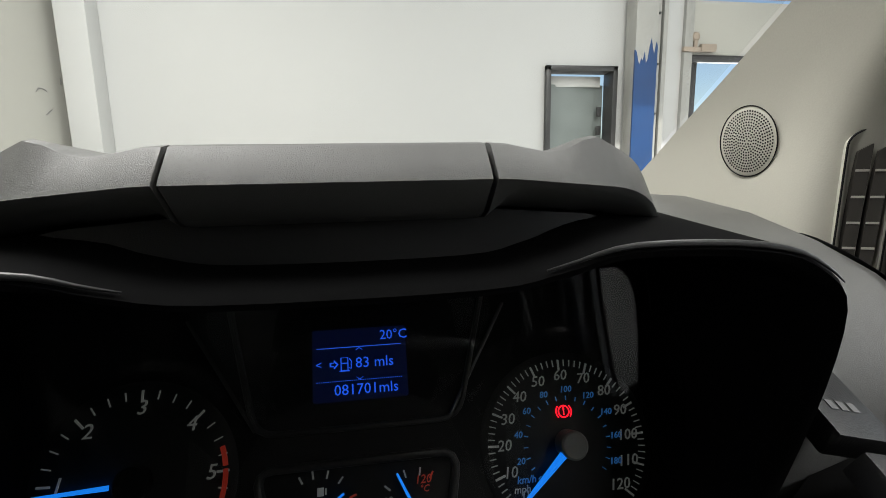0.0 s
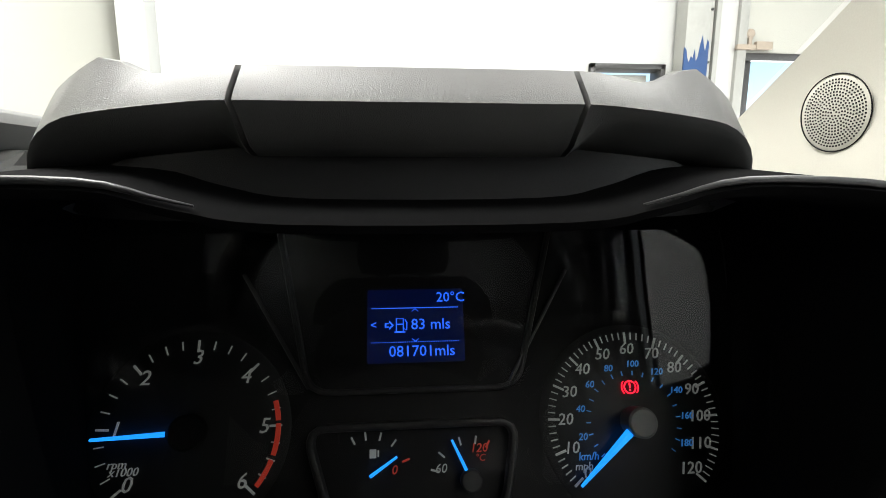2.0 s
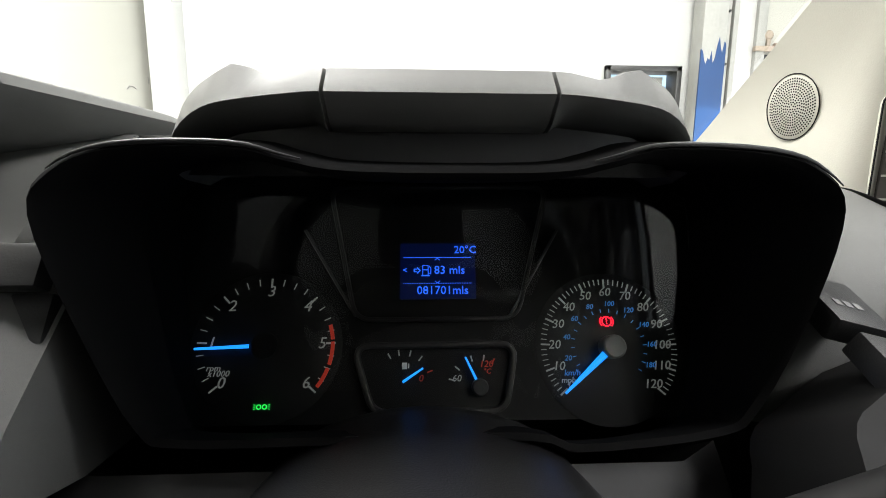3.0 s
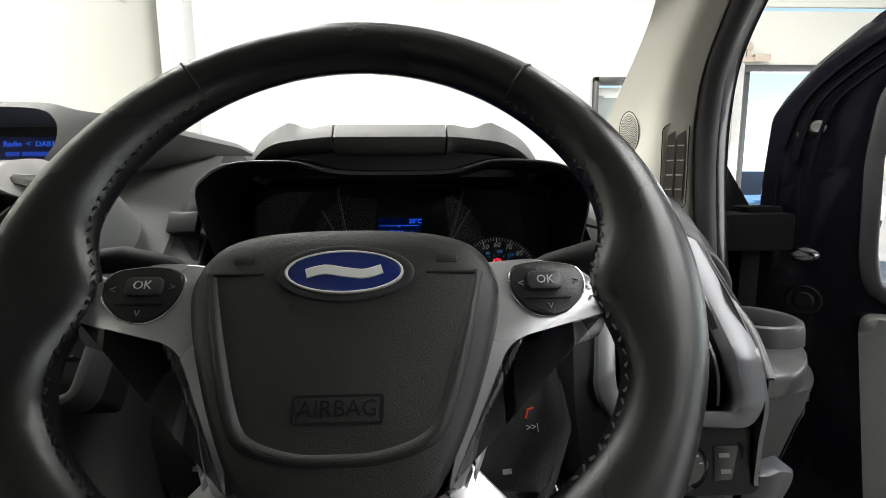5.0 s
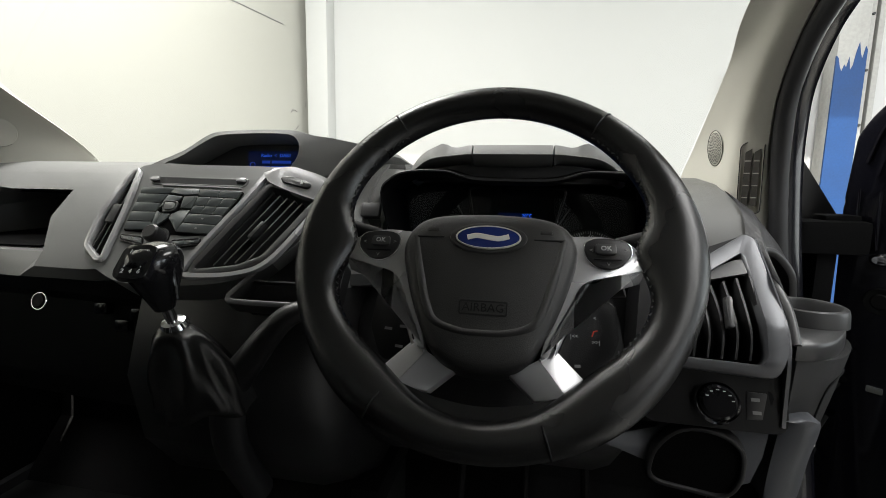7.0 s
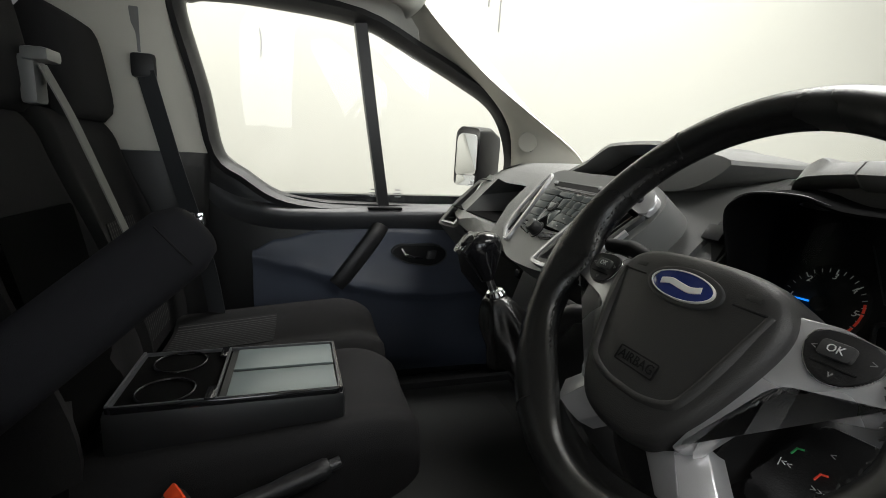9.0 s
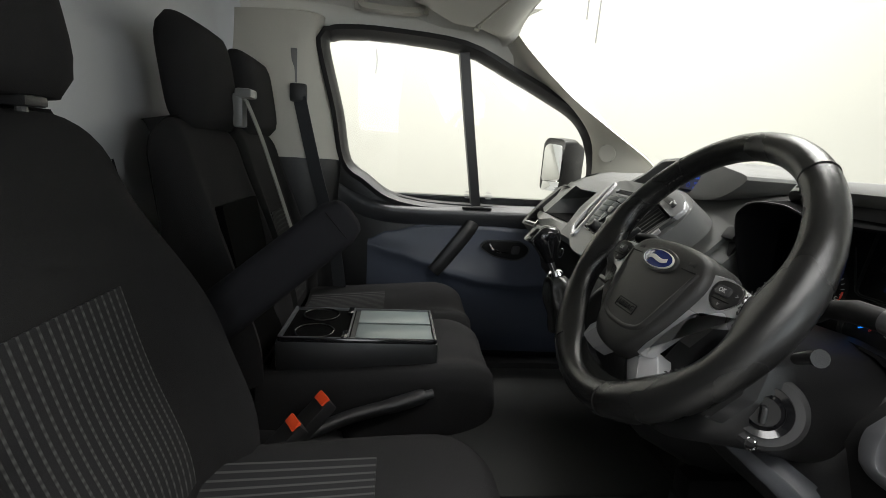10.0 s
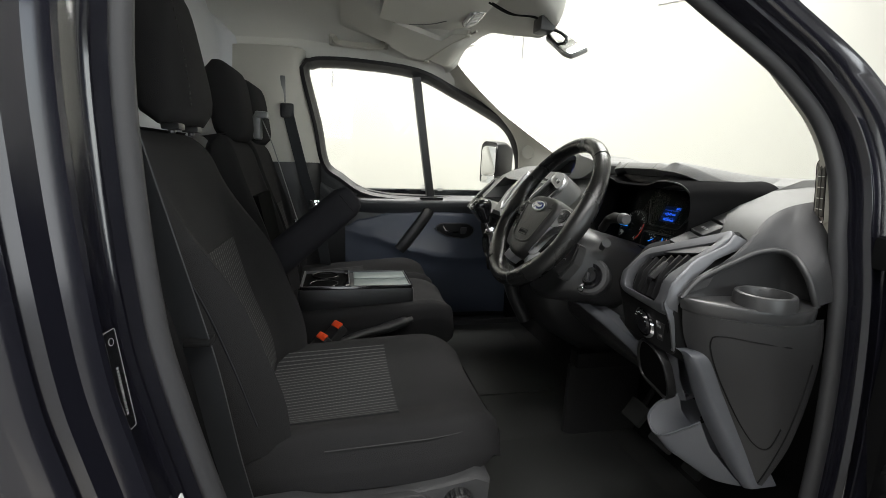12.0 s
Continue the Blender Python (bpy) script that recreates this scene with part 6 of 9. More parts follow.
    for i in range(5):
        u = (i + 0.6) / 5.4
        bm = bmesh.new()
        box(bm, (0, 0, 0), (0.055 * (1 - 0.7 * u), 0.003, 0.02), 0.001, m=M @ at(-0.004 * u, 0.008 + 0.135 * u, -0.012, 12))
        part("vent_slat", bm, SATIN, t)


knee_trim()


def column():
    c = thing("steering_column", "black steering column shroud with stalks and ignition lock", "steering column", Matrix.Identity(4))
    bm = bmesh.new()
    o = smooth_closed([(0.30, 0.78), (0.374, 0.80), (0.45, 0.78), (0.475, 0.73), (0.47, 0.67), (0.43, 0.635), (0.374, 0.625), (0.32, 0.635), (0.28, 0.67), (0.275, 0.73)], 4)
    cc = (0.374, 0.715)
    loft(bm, [[V((x, 0.035 + (z - 0.72) * 0.4, z - 0.02)) for x, z in scaled(o, 0.8, cc)], [V((x, 0.045 + (z - 0.72) * 0.4, z - 0.022)) for x, z in scaled(o, 0.97, cc)], [V((x, 0.12, z - 0.037)) for x, z in o], [V((x, 0.28, z - 0.082)) for x, z in o]])
    sh = part("shroud", bm, DARK, c, angle=70)
    # ignition lock on the right cheek
    m = axes((0.474, 0.076, 0.676), (0.62, 0.78, 0.0), (-0.25, 0.16, 0.95))
    bm = bmesh.new()
    lathe(bm, [(0.02, -0.002), (0.036, -0.003), (0.041, -0.008), (0.046, -0.05), (0, -0.05)], 40, m)
    pl = part("lock_plate", bm, CHEEK, c, "dark grey ignition surround")
    bm = bmesh.new()
    lathe(bm, [(0.020, 0.0), (0.027, 0.002), (0.029, -0.006), (0.020, -0.006)], 40, m)
    part("lock_ring", bm, GLOSS, pl)
    bm = bmesh.new()
    lathe(bm, [(0, 0.006), (0.015, 0.006), (0.019, 0.002), (0.020, -0.004), (0, -0.004)], 32, m)
    part("lock_face", bm, GLOSS, pl)
    bm = bmesh.new()
    box(bm, (0.0, -0.003, 0.012), (0.006, 0.018, 0.016), 0.0025, m=m)
    key = part("key", bm, DARK, pl, "ignition key in the lock")
    bm = bmesh.new()
    torus(bm, 0.006, 0.0011, 24, 6, Matrix.Translation((0.500, 0.046, 0.655)) @ Matrix.Rotation(radians(70), 4, "Y"))
    part("key_ring", bm, CHROME, key)
    # stalks
    for nm, pts, rs in (("wiper_stalk", [(0.275, 0.10, 0.775), (0.24, 0.085, 0.80), (0.215, 0.078, 0.808), (0.180, 0.075, 0.805)], [0.009, 0.0085, 0.009, 0.008]), ("indicator_stalk", [(0.47, 0.10, 0.775), (0.505, 0.09, 0.798), (0.535, 0.085, 0.806), (0.575, 0.082, 0.808)], [0.009, 0.0085, 0.0105, 0.0095])):
        bm = bmesh.new()
        tube(bm, [V(p) for p in pts], rs, 14)
        part(nm, bm, MATT, c)
    bm = bmesh.new()
    lathe(bm, [(0, 0.002), (0.009, 0.002), (0.0108, -0.002), (0.0108, -0.012), (0, -0.012)], 24, Matrix.Translation((0.577, 0.082, 0.808)) @ Matrix.Rotation(radians(90), 4, "Y"))
    part("stalk_end", bm, SATIN, c)
    bm = bmesh.new()
    tube(bm, [V((0.475, 0.10, 0.735)), V((0.50, 0.09, 0.748)), V((0.512, 0.087, 0.752))], [0.006, 0.007, 0.009], 12)
    part("adjust_stalk", bm, DARK, c)
    # audio remote behind the spoke
    A = axes((0.4734, 0.016, 0.711), (1, 0.15, 0), (0, 0.40, 0.92)) @ Matrix.Scale(0.92, 4)
    bm = bmesh.new()
    plate(bm, rounded([(-0.008, 0.045), (0.026, 0.045), (0.028, 0.005), (0.008, -0.036), (-0.032, -0.030), (-0.036, -0.012)], 0.006, 4), -0.02, 0.0, 0.003, A)
    au = part("audio_remote", bm, DARK, c, "black audio remote with call buttons")
    bm = bmesh.new()
    plate(bm, rounded([(0.024, 0.045), (0.030, 0.03), (0.033, 0.0), (0.012, -0.042), (-0.004, -0.042), (0.008, -0.036), (0.026, 0.005)], 0.004, 4), -0.026, -0.004, 0.004, A)
    part("remote_back", bm, SATIN, au)
    for col, x, y in ((CALLGREEN, -0.014, 0.020), (DIALRED, 0.003, 0.012)):
        bm = bmesh.new()
        tube(bm, [A @ V((x - 0.003, y - 0.003, 0.001)), A @ V((x - 0.001, y + 0.002, 0.001)), A @ V((x + 0.003, y + 0.003, 0.001))], 0.0007, 6)
        part("call_sign", bm, col, au)
    for tx, x, y in (("|<<", -0.018, 0.009), (">>|", 0.004, 0.003), ("<", 0.004, 0.028)):
        letters("remote_print", tx, 0.006, A @ Matrix.Translation((x, y, 0.0006)), PRINT, au)
    bm = bmesh.new()
    box(bm, (-0.016, -0.021, 0.0006), (0.006, 0.003, 0.0006), m=A)
    part("remote_mark", bm, PRINTDIM, au)
    # left-hand remote
    B = axes((0.2765, 0.022, 0.711), (1, -0.15, 0), (0, 0.40, 0.92)) @ Matrix.Scale(0.92, 4)
    bm = bmesh.new()
    plate(bm, rounded([(-0.026, 0.045), (0.012, 0.045), (0.036, -0.010), (0.032, -0.034), (-0.010, -0.034), (-0.028, 0.0)], 0.006, 4), -0.025, 0.0, 0.003, B)
    lr = part("cruise_remote", bm, MATT, c, "black remote with faint marks")
    for x, y in ((-0.004, 0.024), (-0.006, 0.0), (0.012, 0.004), (0.010, -0.018)):
        bm = bmesh.new()
        box(bm, (x, y, 0.0004), (0.009, 0.003, 0.0006), m=B)
        part("remote_mark", bm, PRINTDIM, lr)


column()


def gear_lever():
    g = thing("gear_lever", "black gear lever with chrome collar and leather boot", "gear lever", Matrix.Identity(4))
    ax = V((0.010, -0.030, 0.066)).normalized()
    base = V((0.043, -0.008, 0.706))
    m = axes(base, (1, 0, 0.0), (0, 1, 0.4))
    zt = V((0.051, -0.036, 0.786))
    rows = []
    for t, r, sq in ((0.0, 0.010, 1.0), (0.12, 0.013, 1.0), (0.35, 0.018, 1.1), (0.55, 0.0225, 1.15), (0.72, 0.0245, 1.15), (0.84, 0.0235, 1.15), (0.93, 0.0195, 1.1), (0.98, 0.0130, 1.05), (1.0, 0.0060, 1.0)):
        p = V((0.046, -0.022, 0.730)).lerp(V((0.052, -0.042, 0.798)), t)
        rows.append([p + V((r * math.cos(a), r * sq * math.sin(a), 0.25 * r * math.sin(a))) for a in (2 * math.pi * j / 24 for j in range(24))])
    bm = bmesh.new()
    loft(bm, rows)
    kn = part("knob", bm, GLOSS, g, "glossy black gear knob", angle=60)
    bm = bmesh.new()
    K = axes((0.0520, -0.0600, 0.7840), (1, 0.1, 0), (0, 0.66, 0.75))
    plate(bm, rounded([(-0.016, 0.019), (0.016, 0.019), (0.017, -0.018), (-0.017, -0.018)], 0.008, 4), -0.006, 0.001, 0.001, K)
    cap = part("knob_cap", bm, GLOSS, kn)
    for i in range(3):
        bm = bmesh.new()
        box(bm, (-0.008 + i * 0.008, 0.0, 0.0012), (0.0008, 0.012, 0.0004), m=K)
        part("shift_line", bm, PRINT, cap)
    bm = bmesh.new()
    box(bm, (0.0, 0.0, 0.0012), (0.0165, 0.0008, 0.0004), m=K)
    part("shift_line", bm, PRINT, cap)
    for i, (a, b) in enumerate((("1", "2"), ("3", "4"), ("5", "6"))):
        letters("shift_figure", a, 0.0065, K @ Matrix.Translation((-0.008 + i * 0.008, 0.0105, 0.0012)), PRINT, cap)
        letters("shift_figure", b, 0.0065, K @ Matrix.Translation((-0.008 + i * 0.008, -0.0105, 0.0012)), PRINT, cap)
    bm = bmesh.new()
    tube(bm, [V((0.0645, -0.025, 0.742)), V((0.071, -0.035, 0.765)), V((0.0735, -0.040, 0.785))], [0.0012, 0.002, 0.0012], 8)
    part("knob_trim", bm, CHROME, kn)
    bm = bmesh.new()
    tube(bm, [V((0.042, -0.004, 0.700)), V((0.046, -0.020, 0.732))], 0.006, 12)
    part("rod", bm, CHROME, g)
    bm = bmesh.new()
    lathe(bm, [(0.006, 0.008), (0.012, 0.006), (0.015, 0.0), (0.013, -0.006), (0.006, -0.006)], 24, axes((0.0425, -0.006, 0.706), (1, 0, 0), (0, 0.9, 0.35)))
    part("collar", bm, CHROME, g)
    rows = []
    for i in range(12):
        t = i / 11
        p = V((0.042, -0.004, 0.704)).lerp(V((0.03, 0.055, 0.590)), t)
        ring = []
        for j in range(48):
            a = 2 * math.pi * j / 48
            r = 0.016 + 0.042 * t ** 0.6
            fold = 1 + 0.13 * math.sin(6 * a + 2.6 * t) * math.sin(math.pi * min(1, t * 1.2)) + 0.04 * math.sin(13 * a + 5 * t) * t
            ring.append(p + V((r * fold * math.cos(a), r * 0.95 * fold * math.sin(a), 0.006 * math.sin(5 * a) * t)))
        rows.append(ring)
    bm = bmesh.new()
    loft(bm, rows)
    part("boot", bm, HIDE, g, "creased black leather boot", angle=80)


gear_lever()


# ---- steering wheel ----
STITCH = material("grey_stitching", (0.018, 0.018, 0.0175), 0.6)
WA = radians(30.9)
WHEEL_M = axes((0.374, 0.0092, 0.8007), (1, 0, 0), (0, math.sin(WA), math.cos(WA)))


def steering_wheel():
    w = thing("steering_wheel", "black leather four-spoke steering wheel with silver inserts", "steering wheel", WHEEL_M)
    R = 0.1713

    def rim_size(deg):
        """Half-thickness of the grip and how far its leather runs in over a spoke."""
        t, inward = 0.0160, 0.0
        for c, wd, amt, run in ((0, 30, 0.0035, 0.020), (180, 30, 0.0035, 0.020), (231, 18, 0.0025, 0.010), (309, 18, 0.0025, 0.010)):
            d = (deg - c + 180) % 360 - 180
            t += amt * math.exp(-(d / wd) ** 2)
            inward += run * math.exp(-(d / (12 if c in (0, 180) else 21)) ** 2)
        return t, inward
    bm = bmesh.new()
    n, k = 144, 18
    rings = []
    for i in range(n):
        a = 2 * math.pi * i / n
        deg = math.degrees(a)
        thick, inward = rim_size(deg)
        ring = []
        for j in range(k):
            b = 2 * math.pi * j / k
            cb = math.cos(b)
            rr = thick * cb if cb > 0 else (thick * 1.08 + inward) * cb
            ring.append(V(((R + rr) * math.cos(a), (R + rr) * math.sin(a), (thick - 0.25 * inward * max(0, -cb)) * math.sin(b))))
        rings.append(ring)
    rings.append(rings[0])
    loft(bm, rings, ends=False)
    bmesh.ops.remove_doubles(bm, verts=bm.verts, dist=1e-6)
    rim_ob = part("rim", bm, HIDE, w, "worn black leather rim", angle=80)
    for deg in (127, 53, 240, 289):
        bm = bmesh.new()
        torus(bm, rim_size(deg)[0] + 0.0001, 0.0009, 24, 6)
        a = radians(deg)
        m = Matrix.Translation((R * math.cos(a), R * math.sin(a), 0)) @ Matrix.Rotation(a, 4, "Z") @ Matrix.Rotation(radians(90), 4, "X")
        bmesh.ops.transform(bm, matrix=m, verts=bm.verts)
        part("rim_seam", bm, MATT, rim_ob)
    for a0, a1 in ((128, 221), (-41, 52)):
        for i in range(0, 40):
            a = radians(a0 + (a1 - a0) * i / 39)
            bm = bmesh.new()
            rr = R - rim_size(math.degrees(a))[0] * 1.06 - rim_size(math.degrees(a))[1]
            box(bm, (0, 0, 0), (0.0012, 0.0032, 0.0009), m=Matrix.Translation((rr * math.cos(a), rr * math.sin(a), 0.005)) @ Matrix.Rotation(a + (0.7 if i % 2 else -0.5), 4, "Z"))
            part("stitch", bm, STITCH, rim_ob, smooth=False)
    # airbag pad
    half = [(0.0, 0.0335), (0.03, 0.0325), (0.055, 0.029), (0.071, 0.021), (0.080, 0.006), (0.0812, -0.010), (0.0745, -0.036), (0.0635, -0.066), (0.0515, -0.090), (0.040, -0.105), (0.024, -0.114), (0.0, -0.117)]
    outl = half + [(-x, y) for x, y in half[-2:0:-1]]
    outl = smooth_closed(outl, 3)
    def padn(x, u):
        return 0.013 + 0.010 * (1 - min(1, (x / 0.085) ** 2)) * 0.4 - 0.0035 * ((u - 0.0) / 0.05 if u > 0 else 0) - 0.10 * (u * u if u < 0 else 0) * 0.2 - (0.004 * max(0, (u - 0.012) / 0.02) ** 2)
    bm = bmesh.new()
    levels = [(1.0, -0.035, 1), (1.0, -0.004, 1), (0.985, 0.004, 1), (0.955, 0.0095, 1), (0.90, 0.012, 1), (0.80, 0.0135, 1), (0.62, 0.0145, 1), (0.40, 0.0155, 1), (0.2, 0.016, 1)]
    c = (0.0, -0.035)
    rings = []
    for s, h, f in levels:
        rings.append([V((x, u, h)) for x, u in scaled(outl, s, c)])
    loft(bm, rings)
    pad = part("airbag_cover", bm, PADSKIN, w, "grained black airbag cover", angle=60)
    # raised crease round the lower middle of the cover
    bm = bmesh.new()
    path = [V((x, y, 0.0125 if abs(x) > 0.066 else 0.0148)) for x, y in ((-0.068, 0.005), (-0.060, -0.03), (-0.050, -0.062), (-0.041, -0.076), (-0.02, -0.083), (0, -0.084), (0.02, -0.083), (0.041, -0.076), (0.050, -0.062), (0.060, -0.03), (0.068, 0.005))]
    sweep(bm, spline(path, 6), [(-0.004, -0.002), (0.004, -0.002), (0.0015, 0.0016), (-0.0015, 0.0016)], up=(0, 0, 1))
    part("cover_crease", bm, PADSKIN, pad, angle=70)
    # emblem: plain blue oval with a bright rim
    oval = [(0.0298 * math.cos(t) * 1.0, 0.0115 * math.sin(t)) for t in (2 * math.pi * i / 48 for i in range(48))]
    oval = [(x, y + 0.0035) for x, y in oval]
    bm = bmesh.new()
    rim(bm, scaled(oval, (1.18, 1.32)), scaled(oval, (1.0, 1.0)), 0.012, 0.0175, bev=0.001)
    part("emblem_recess", bm, SATIN, pad)
    bm = bmesh.new()
    rim(bm, oval, scaled(oval, (0.955, 0.90)), 0.012, 0.0192, bev=0.0006)
    part("emblem_rim", bm, WHITEPAINT, pad, "bright emblem rim")
    bm = bmesh.new()
    plate(bm, scaled(oval, (0.955, 0.90)), 0.012, 0.0186, 0.0008)
    em = part("emblem", bm, LOGOBLUE, pad, "blue oval emblem")
    bm = bmesh.new()
    wave = [V((-0.019, 0.0025, 0.0190)), V((-0.010, 0.0045, 0.0192)), V((0.0, 0.0030, 0.0193)), V((0.010, 0.0020, 0.0192)), V((0.019, 0.0045, 0.0190))]
    sweep(bm, spline(wave, 6), [(-0.0026, -0.0002), (0.0026, -0.0002), (0.0022, 0.0003), (-0.0022, 0.0003)])
    part("emblem_stroke", bm, WHITEPAINT, em)
    for sx in (-1, 1):
        bm = bmesh.new()
        box(bm, (sx * 0.054, 0.004, 0.0135), (0.026, 0.0016, 0.002), 0.0006)
        part("cover_slot", bm, MATT, pad)
        bm = bmesh.new()
        box(bm, (sx * 0.052, 0.012, 0.0133), (0.011, 0.0045, 0.0016), 0.0006)
        part("horn_mark", bm, PADSKIN, pad)
    box_o = rounded([(-0.021, -0.056), (0.021, -0.056), (0.021, -0.069), (-0.021, -0.069)], 0.002, 3)
    bm = bmesh.new()
    rim(bm, box_o, inset(box_o, 0.0012), 0.012, 0.0160)
    part("label_frame", bm, MATT, pad)
    letters("cover_lettering", "AIRBAG", 0.0105, Matrix.Translation((0, -0.0625, 0.0158)), MATT, pad)
    # silver spokes
    for sx in (-1, 1):
        up = [(0.072, 0.014), (0.10, 0.0155), (0.127, 0.010), (0.137, -0.003), (0.137, -0.017), (0.1135, -0.023), (0.092, -0.027), (0.083, -0.033), (0.074, -0.05), (0.063, -0.085), (0.056, -0.098), (0.050, -0.098), (0.060, -0.06), (0.070, -0.02)]
        bm = bmesh.new()
        plate(bm, [(sx * x, y) for x, y in rounded(up, [0.004, 0.004, 0.008, 0.008, 0.001, 0.006, 0.008, 0.008, 0.01, 0.01, 0.002, 0.002, 0.01, 0.01], 3)], -0.009, 0.002, 0.0012)
        sp = part("upper_spoke", bm, SILVER, w, "satin silver spoke insert")
        hi = [(0.137, -0.0172), (0.1135, -0.0232), (0.092, -0.0272), (0.0832, -0.0335), (0.0742, -0.0505), (0.0632, -0.0855)]
        lo = [(0.133, -0.027), (0.112, -0.0345), (0.0955, -0.040), (0.0855, -0.0475), (0.0760, -0.066), (0.063, -0.096)]
        bm = bmesh.new()
        r1 = spline([V((sx * x, y, 0.0004)) for x, y in hi], 4)
        r2 = spline([V((sx * x, y, -0.0035)) for x, y in lo], 4)
        r3 = [p + V((0, 0.004, -0.007)) for p in r2]
        loft(bm, [r1, [p.lerp(q, 0.5) + V((0, -0.001, 0.0015)) for p, q in zip(r1, r2)], r2, r3], ends=False, closed=False)
        part("spoke_shoulder", bm, SILVER, sp, angle=50)
        crease = (V((sx * 0.049, -0.0995, -0.004)), V((sx * 0.0745, -0.1305, -0.006)))
        for nm, a, b in (("lower_spoke", V((sx * 0.061, -0.0855, -0.012)), V((sx * 0.0885, -0.1125, -0.014))), ("spoke_foot", V((sx * 0.0235, -0.113, -0.012)), V((sx * 0.0465, -0.133, -0.014)))):
            bm = bmesh.new()
            c0, c1 = crease
            ring = [c0, c1, b, a]
            loft(bm, [ring, [p + V((0, 0, -0.02)) for p in ring]])
            es = [e for e in bm.edges if abs(e.verts[0].co.z - e.verts[1].co.z) < 0.015]
            bmesh.ops.bevel(bm, geom=es, offset=0.0012, segments=2, affect="EDGES", profile=0.5)
            part(nm, bm, SILVER, w, "satin silver lower spoke")
        bm = bmesh.new()
        pth = [V((sx * 0.061, -0.0835, -0.008)), V((sx * 0.055, -0.095, -0.007)), V((sx * 0.050, -0.100, -0.004))]
        tube(bm, spline(pth, 4), 0.0016, 6)
        part("spoke_edge", bm, SILVER, w)
        # button pod
        pod = rounded([(0.084, 0.010), (0.104, 0.0135), (0.128, 0.010), (0.131, -0.004), (0.118, -0.018), (0.102, -0.021), (0.087, -0.010)], 0.012, 4)
        pod = [(sx * (0.1055 + (x - 0.1065) * 0.9), -0.001 + (y + 0.002) * 0.9) for x, y in pod]
        bm = bmesh.new()
        rim(bm, inset(pod, -0.0011), pod, -0.002, 0.0038, bev=0.0004)
        part("pod_rim", bm, CHROME, sp)
        bm = bmesh.new()
        plate(bm, pod, -0.004, 0.005, 0.001)
        pd = part("button_pod", bm, DARK, sp, "black thumb button pod")
        bm = bmesh.new()
        plate(bm, rounded([(sx * 0.1045 - 0.009, 0.006), (sx * 0.1045 + 0.009, 0.006), (sx * 0.1045 + 0.009, -0.004), (sx * 0.1045 - 0.009, -0.004)], 0.003, 3), 0.004, 0.0082, 0.001)
        part("ok_button", bm, SATIN, pd)
        letters("button_print", "OK", 0.0065, Matrix.Translation((sx * 0.1045, 0.0012, 0.0083)), PRINT, pd)
        for ch, dx, dy, rz in (("<", -0.0145, 0.0, 0), (">", 0.0155, 0.001, 0), (">", 0.0, -0.0125, -90)):
            letters("button_print", ch, 0.006, at(sx * 0.1065 + dx, dy, 0.0053, rz), PRINTDIM, pd)
        bm = bmesh.new()
        box(bm, (sx * 0.106, -0.008, 0.0052), (0.024, 0.0012, 0.0012), 0.0003)
        part("button_gap", bm, MATT, pd)
    # hub behind the pad
    bm = bmesh.new()
    plate(bm, rounded([(-0.075, 0.02), (0.075, 0.02), (0.06, -0.105), (-0.06, -0.105)], 0.02, 4), -0.06, -0.02, 0.005)
    part("hub", bm, MATT, w)
    # lower rim bridge
    bm = bmesh.new()
    plate(bm, smooth_closed([(-0.085, -0.125), (-0.04, -0.137), (0.0, -0.142), (0.04, -0.137), (0.085, -0.125), (0.075, -0.148), (0.0, -0.162), (-0.075, -0.148)], 4), -0.02, -0.006, 0.003)
    part("rim_bridge", bm, HIDE, w)


steering_wheel()


# ---- seats ----
def striped(name):
    """Black cloth with fine grey pinstripes woven lengthwise."""
    m = material(name, (0.022, 0.022, 0.023), 0.9, grain=0.5, scale=1400, bump=0.5, vary=0.25, spec=0.2)
    n, l = m.node_tree.nodes, m.node_tree.links
    co = n["Texture Coordinate"]
    wv = n.new("ShaderNodeTexWave")
    wv.wave_type, wv.bands_direction = "BANDS", "X"
    wv.inputs["Scale"].default_value, wv.inputs["Distortion"].default_value = 24.0, 0.15
    l.new(co.outputs["Object"], wv.inputs["Vector"])
    dots = n.new("ShaderNodeTexWave")
    dots.wave_type, dots.bands_direction = "BANDS", "Y"
    dots.inputs["Scale"].default_value = 110.0
    l.new(co.outputs["Object"], dots.inputs["Vector"])
    ra = n.new("ShaderNodeMapRange")
    ra.inputs["From Min"].default_value, ra.inputs["From Max"].default_value = 0.72, 0.9
    l.new(wv.outputs["Fac"], ra.inputs["Value"])
    mm = n.new("ShaderNodeMath")
    mm.operation = "MULTIPLY"
    l.new(ra.outputs[0], mm.inputs[0])
    d2 = n.new("ShaderNodeMapRange")
    d2.inputs["To Min"].default_value = 0.35
    l.new(dots.outputs["Fac"], d2.inputs["Value"])
    l.new(d2.outputs[0], mm.inputs[1])
    mix = n.new("ShaderNodeMix")
    mix.data_type = "RGBA"
    mix.inputs[7].default_value = (0.088, 0.088, 0.087, 1)
    l.new(mm.outputs[0], mix.inputs[0])
    b = n["Principled BSDF"]
    old = b.inputs["Base Color"].links[0].from_socket
    l.new(old, mix.inputs[6])
    l.new(mix.outputs[2], b.inputs["Base Color"])
    return m


STRIPE = striped("pinstripe_cloth")


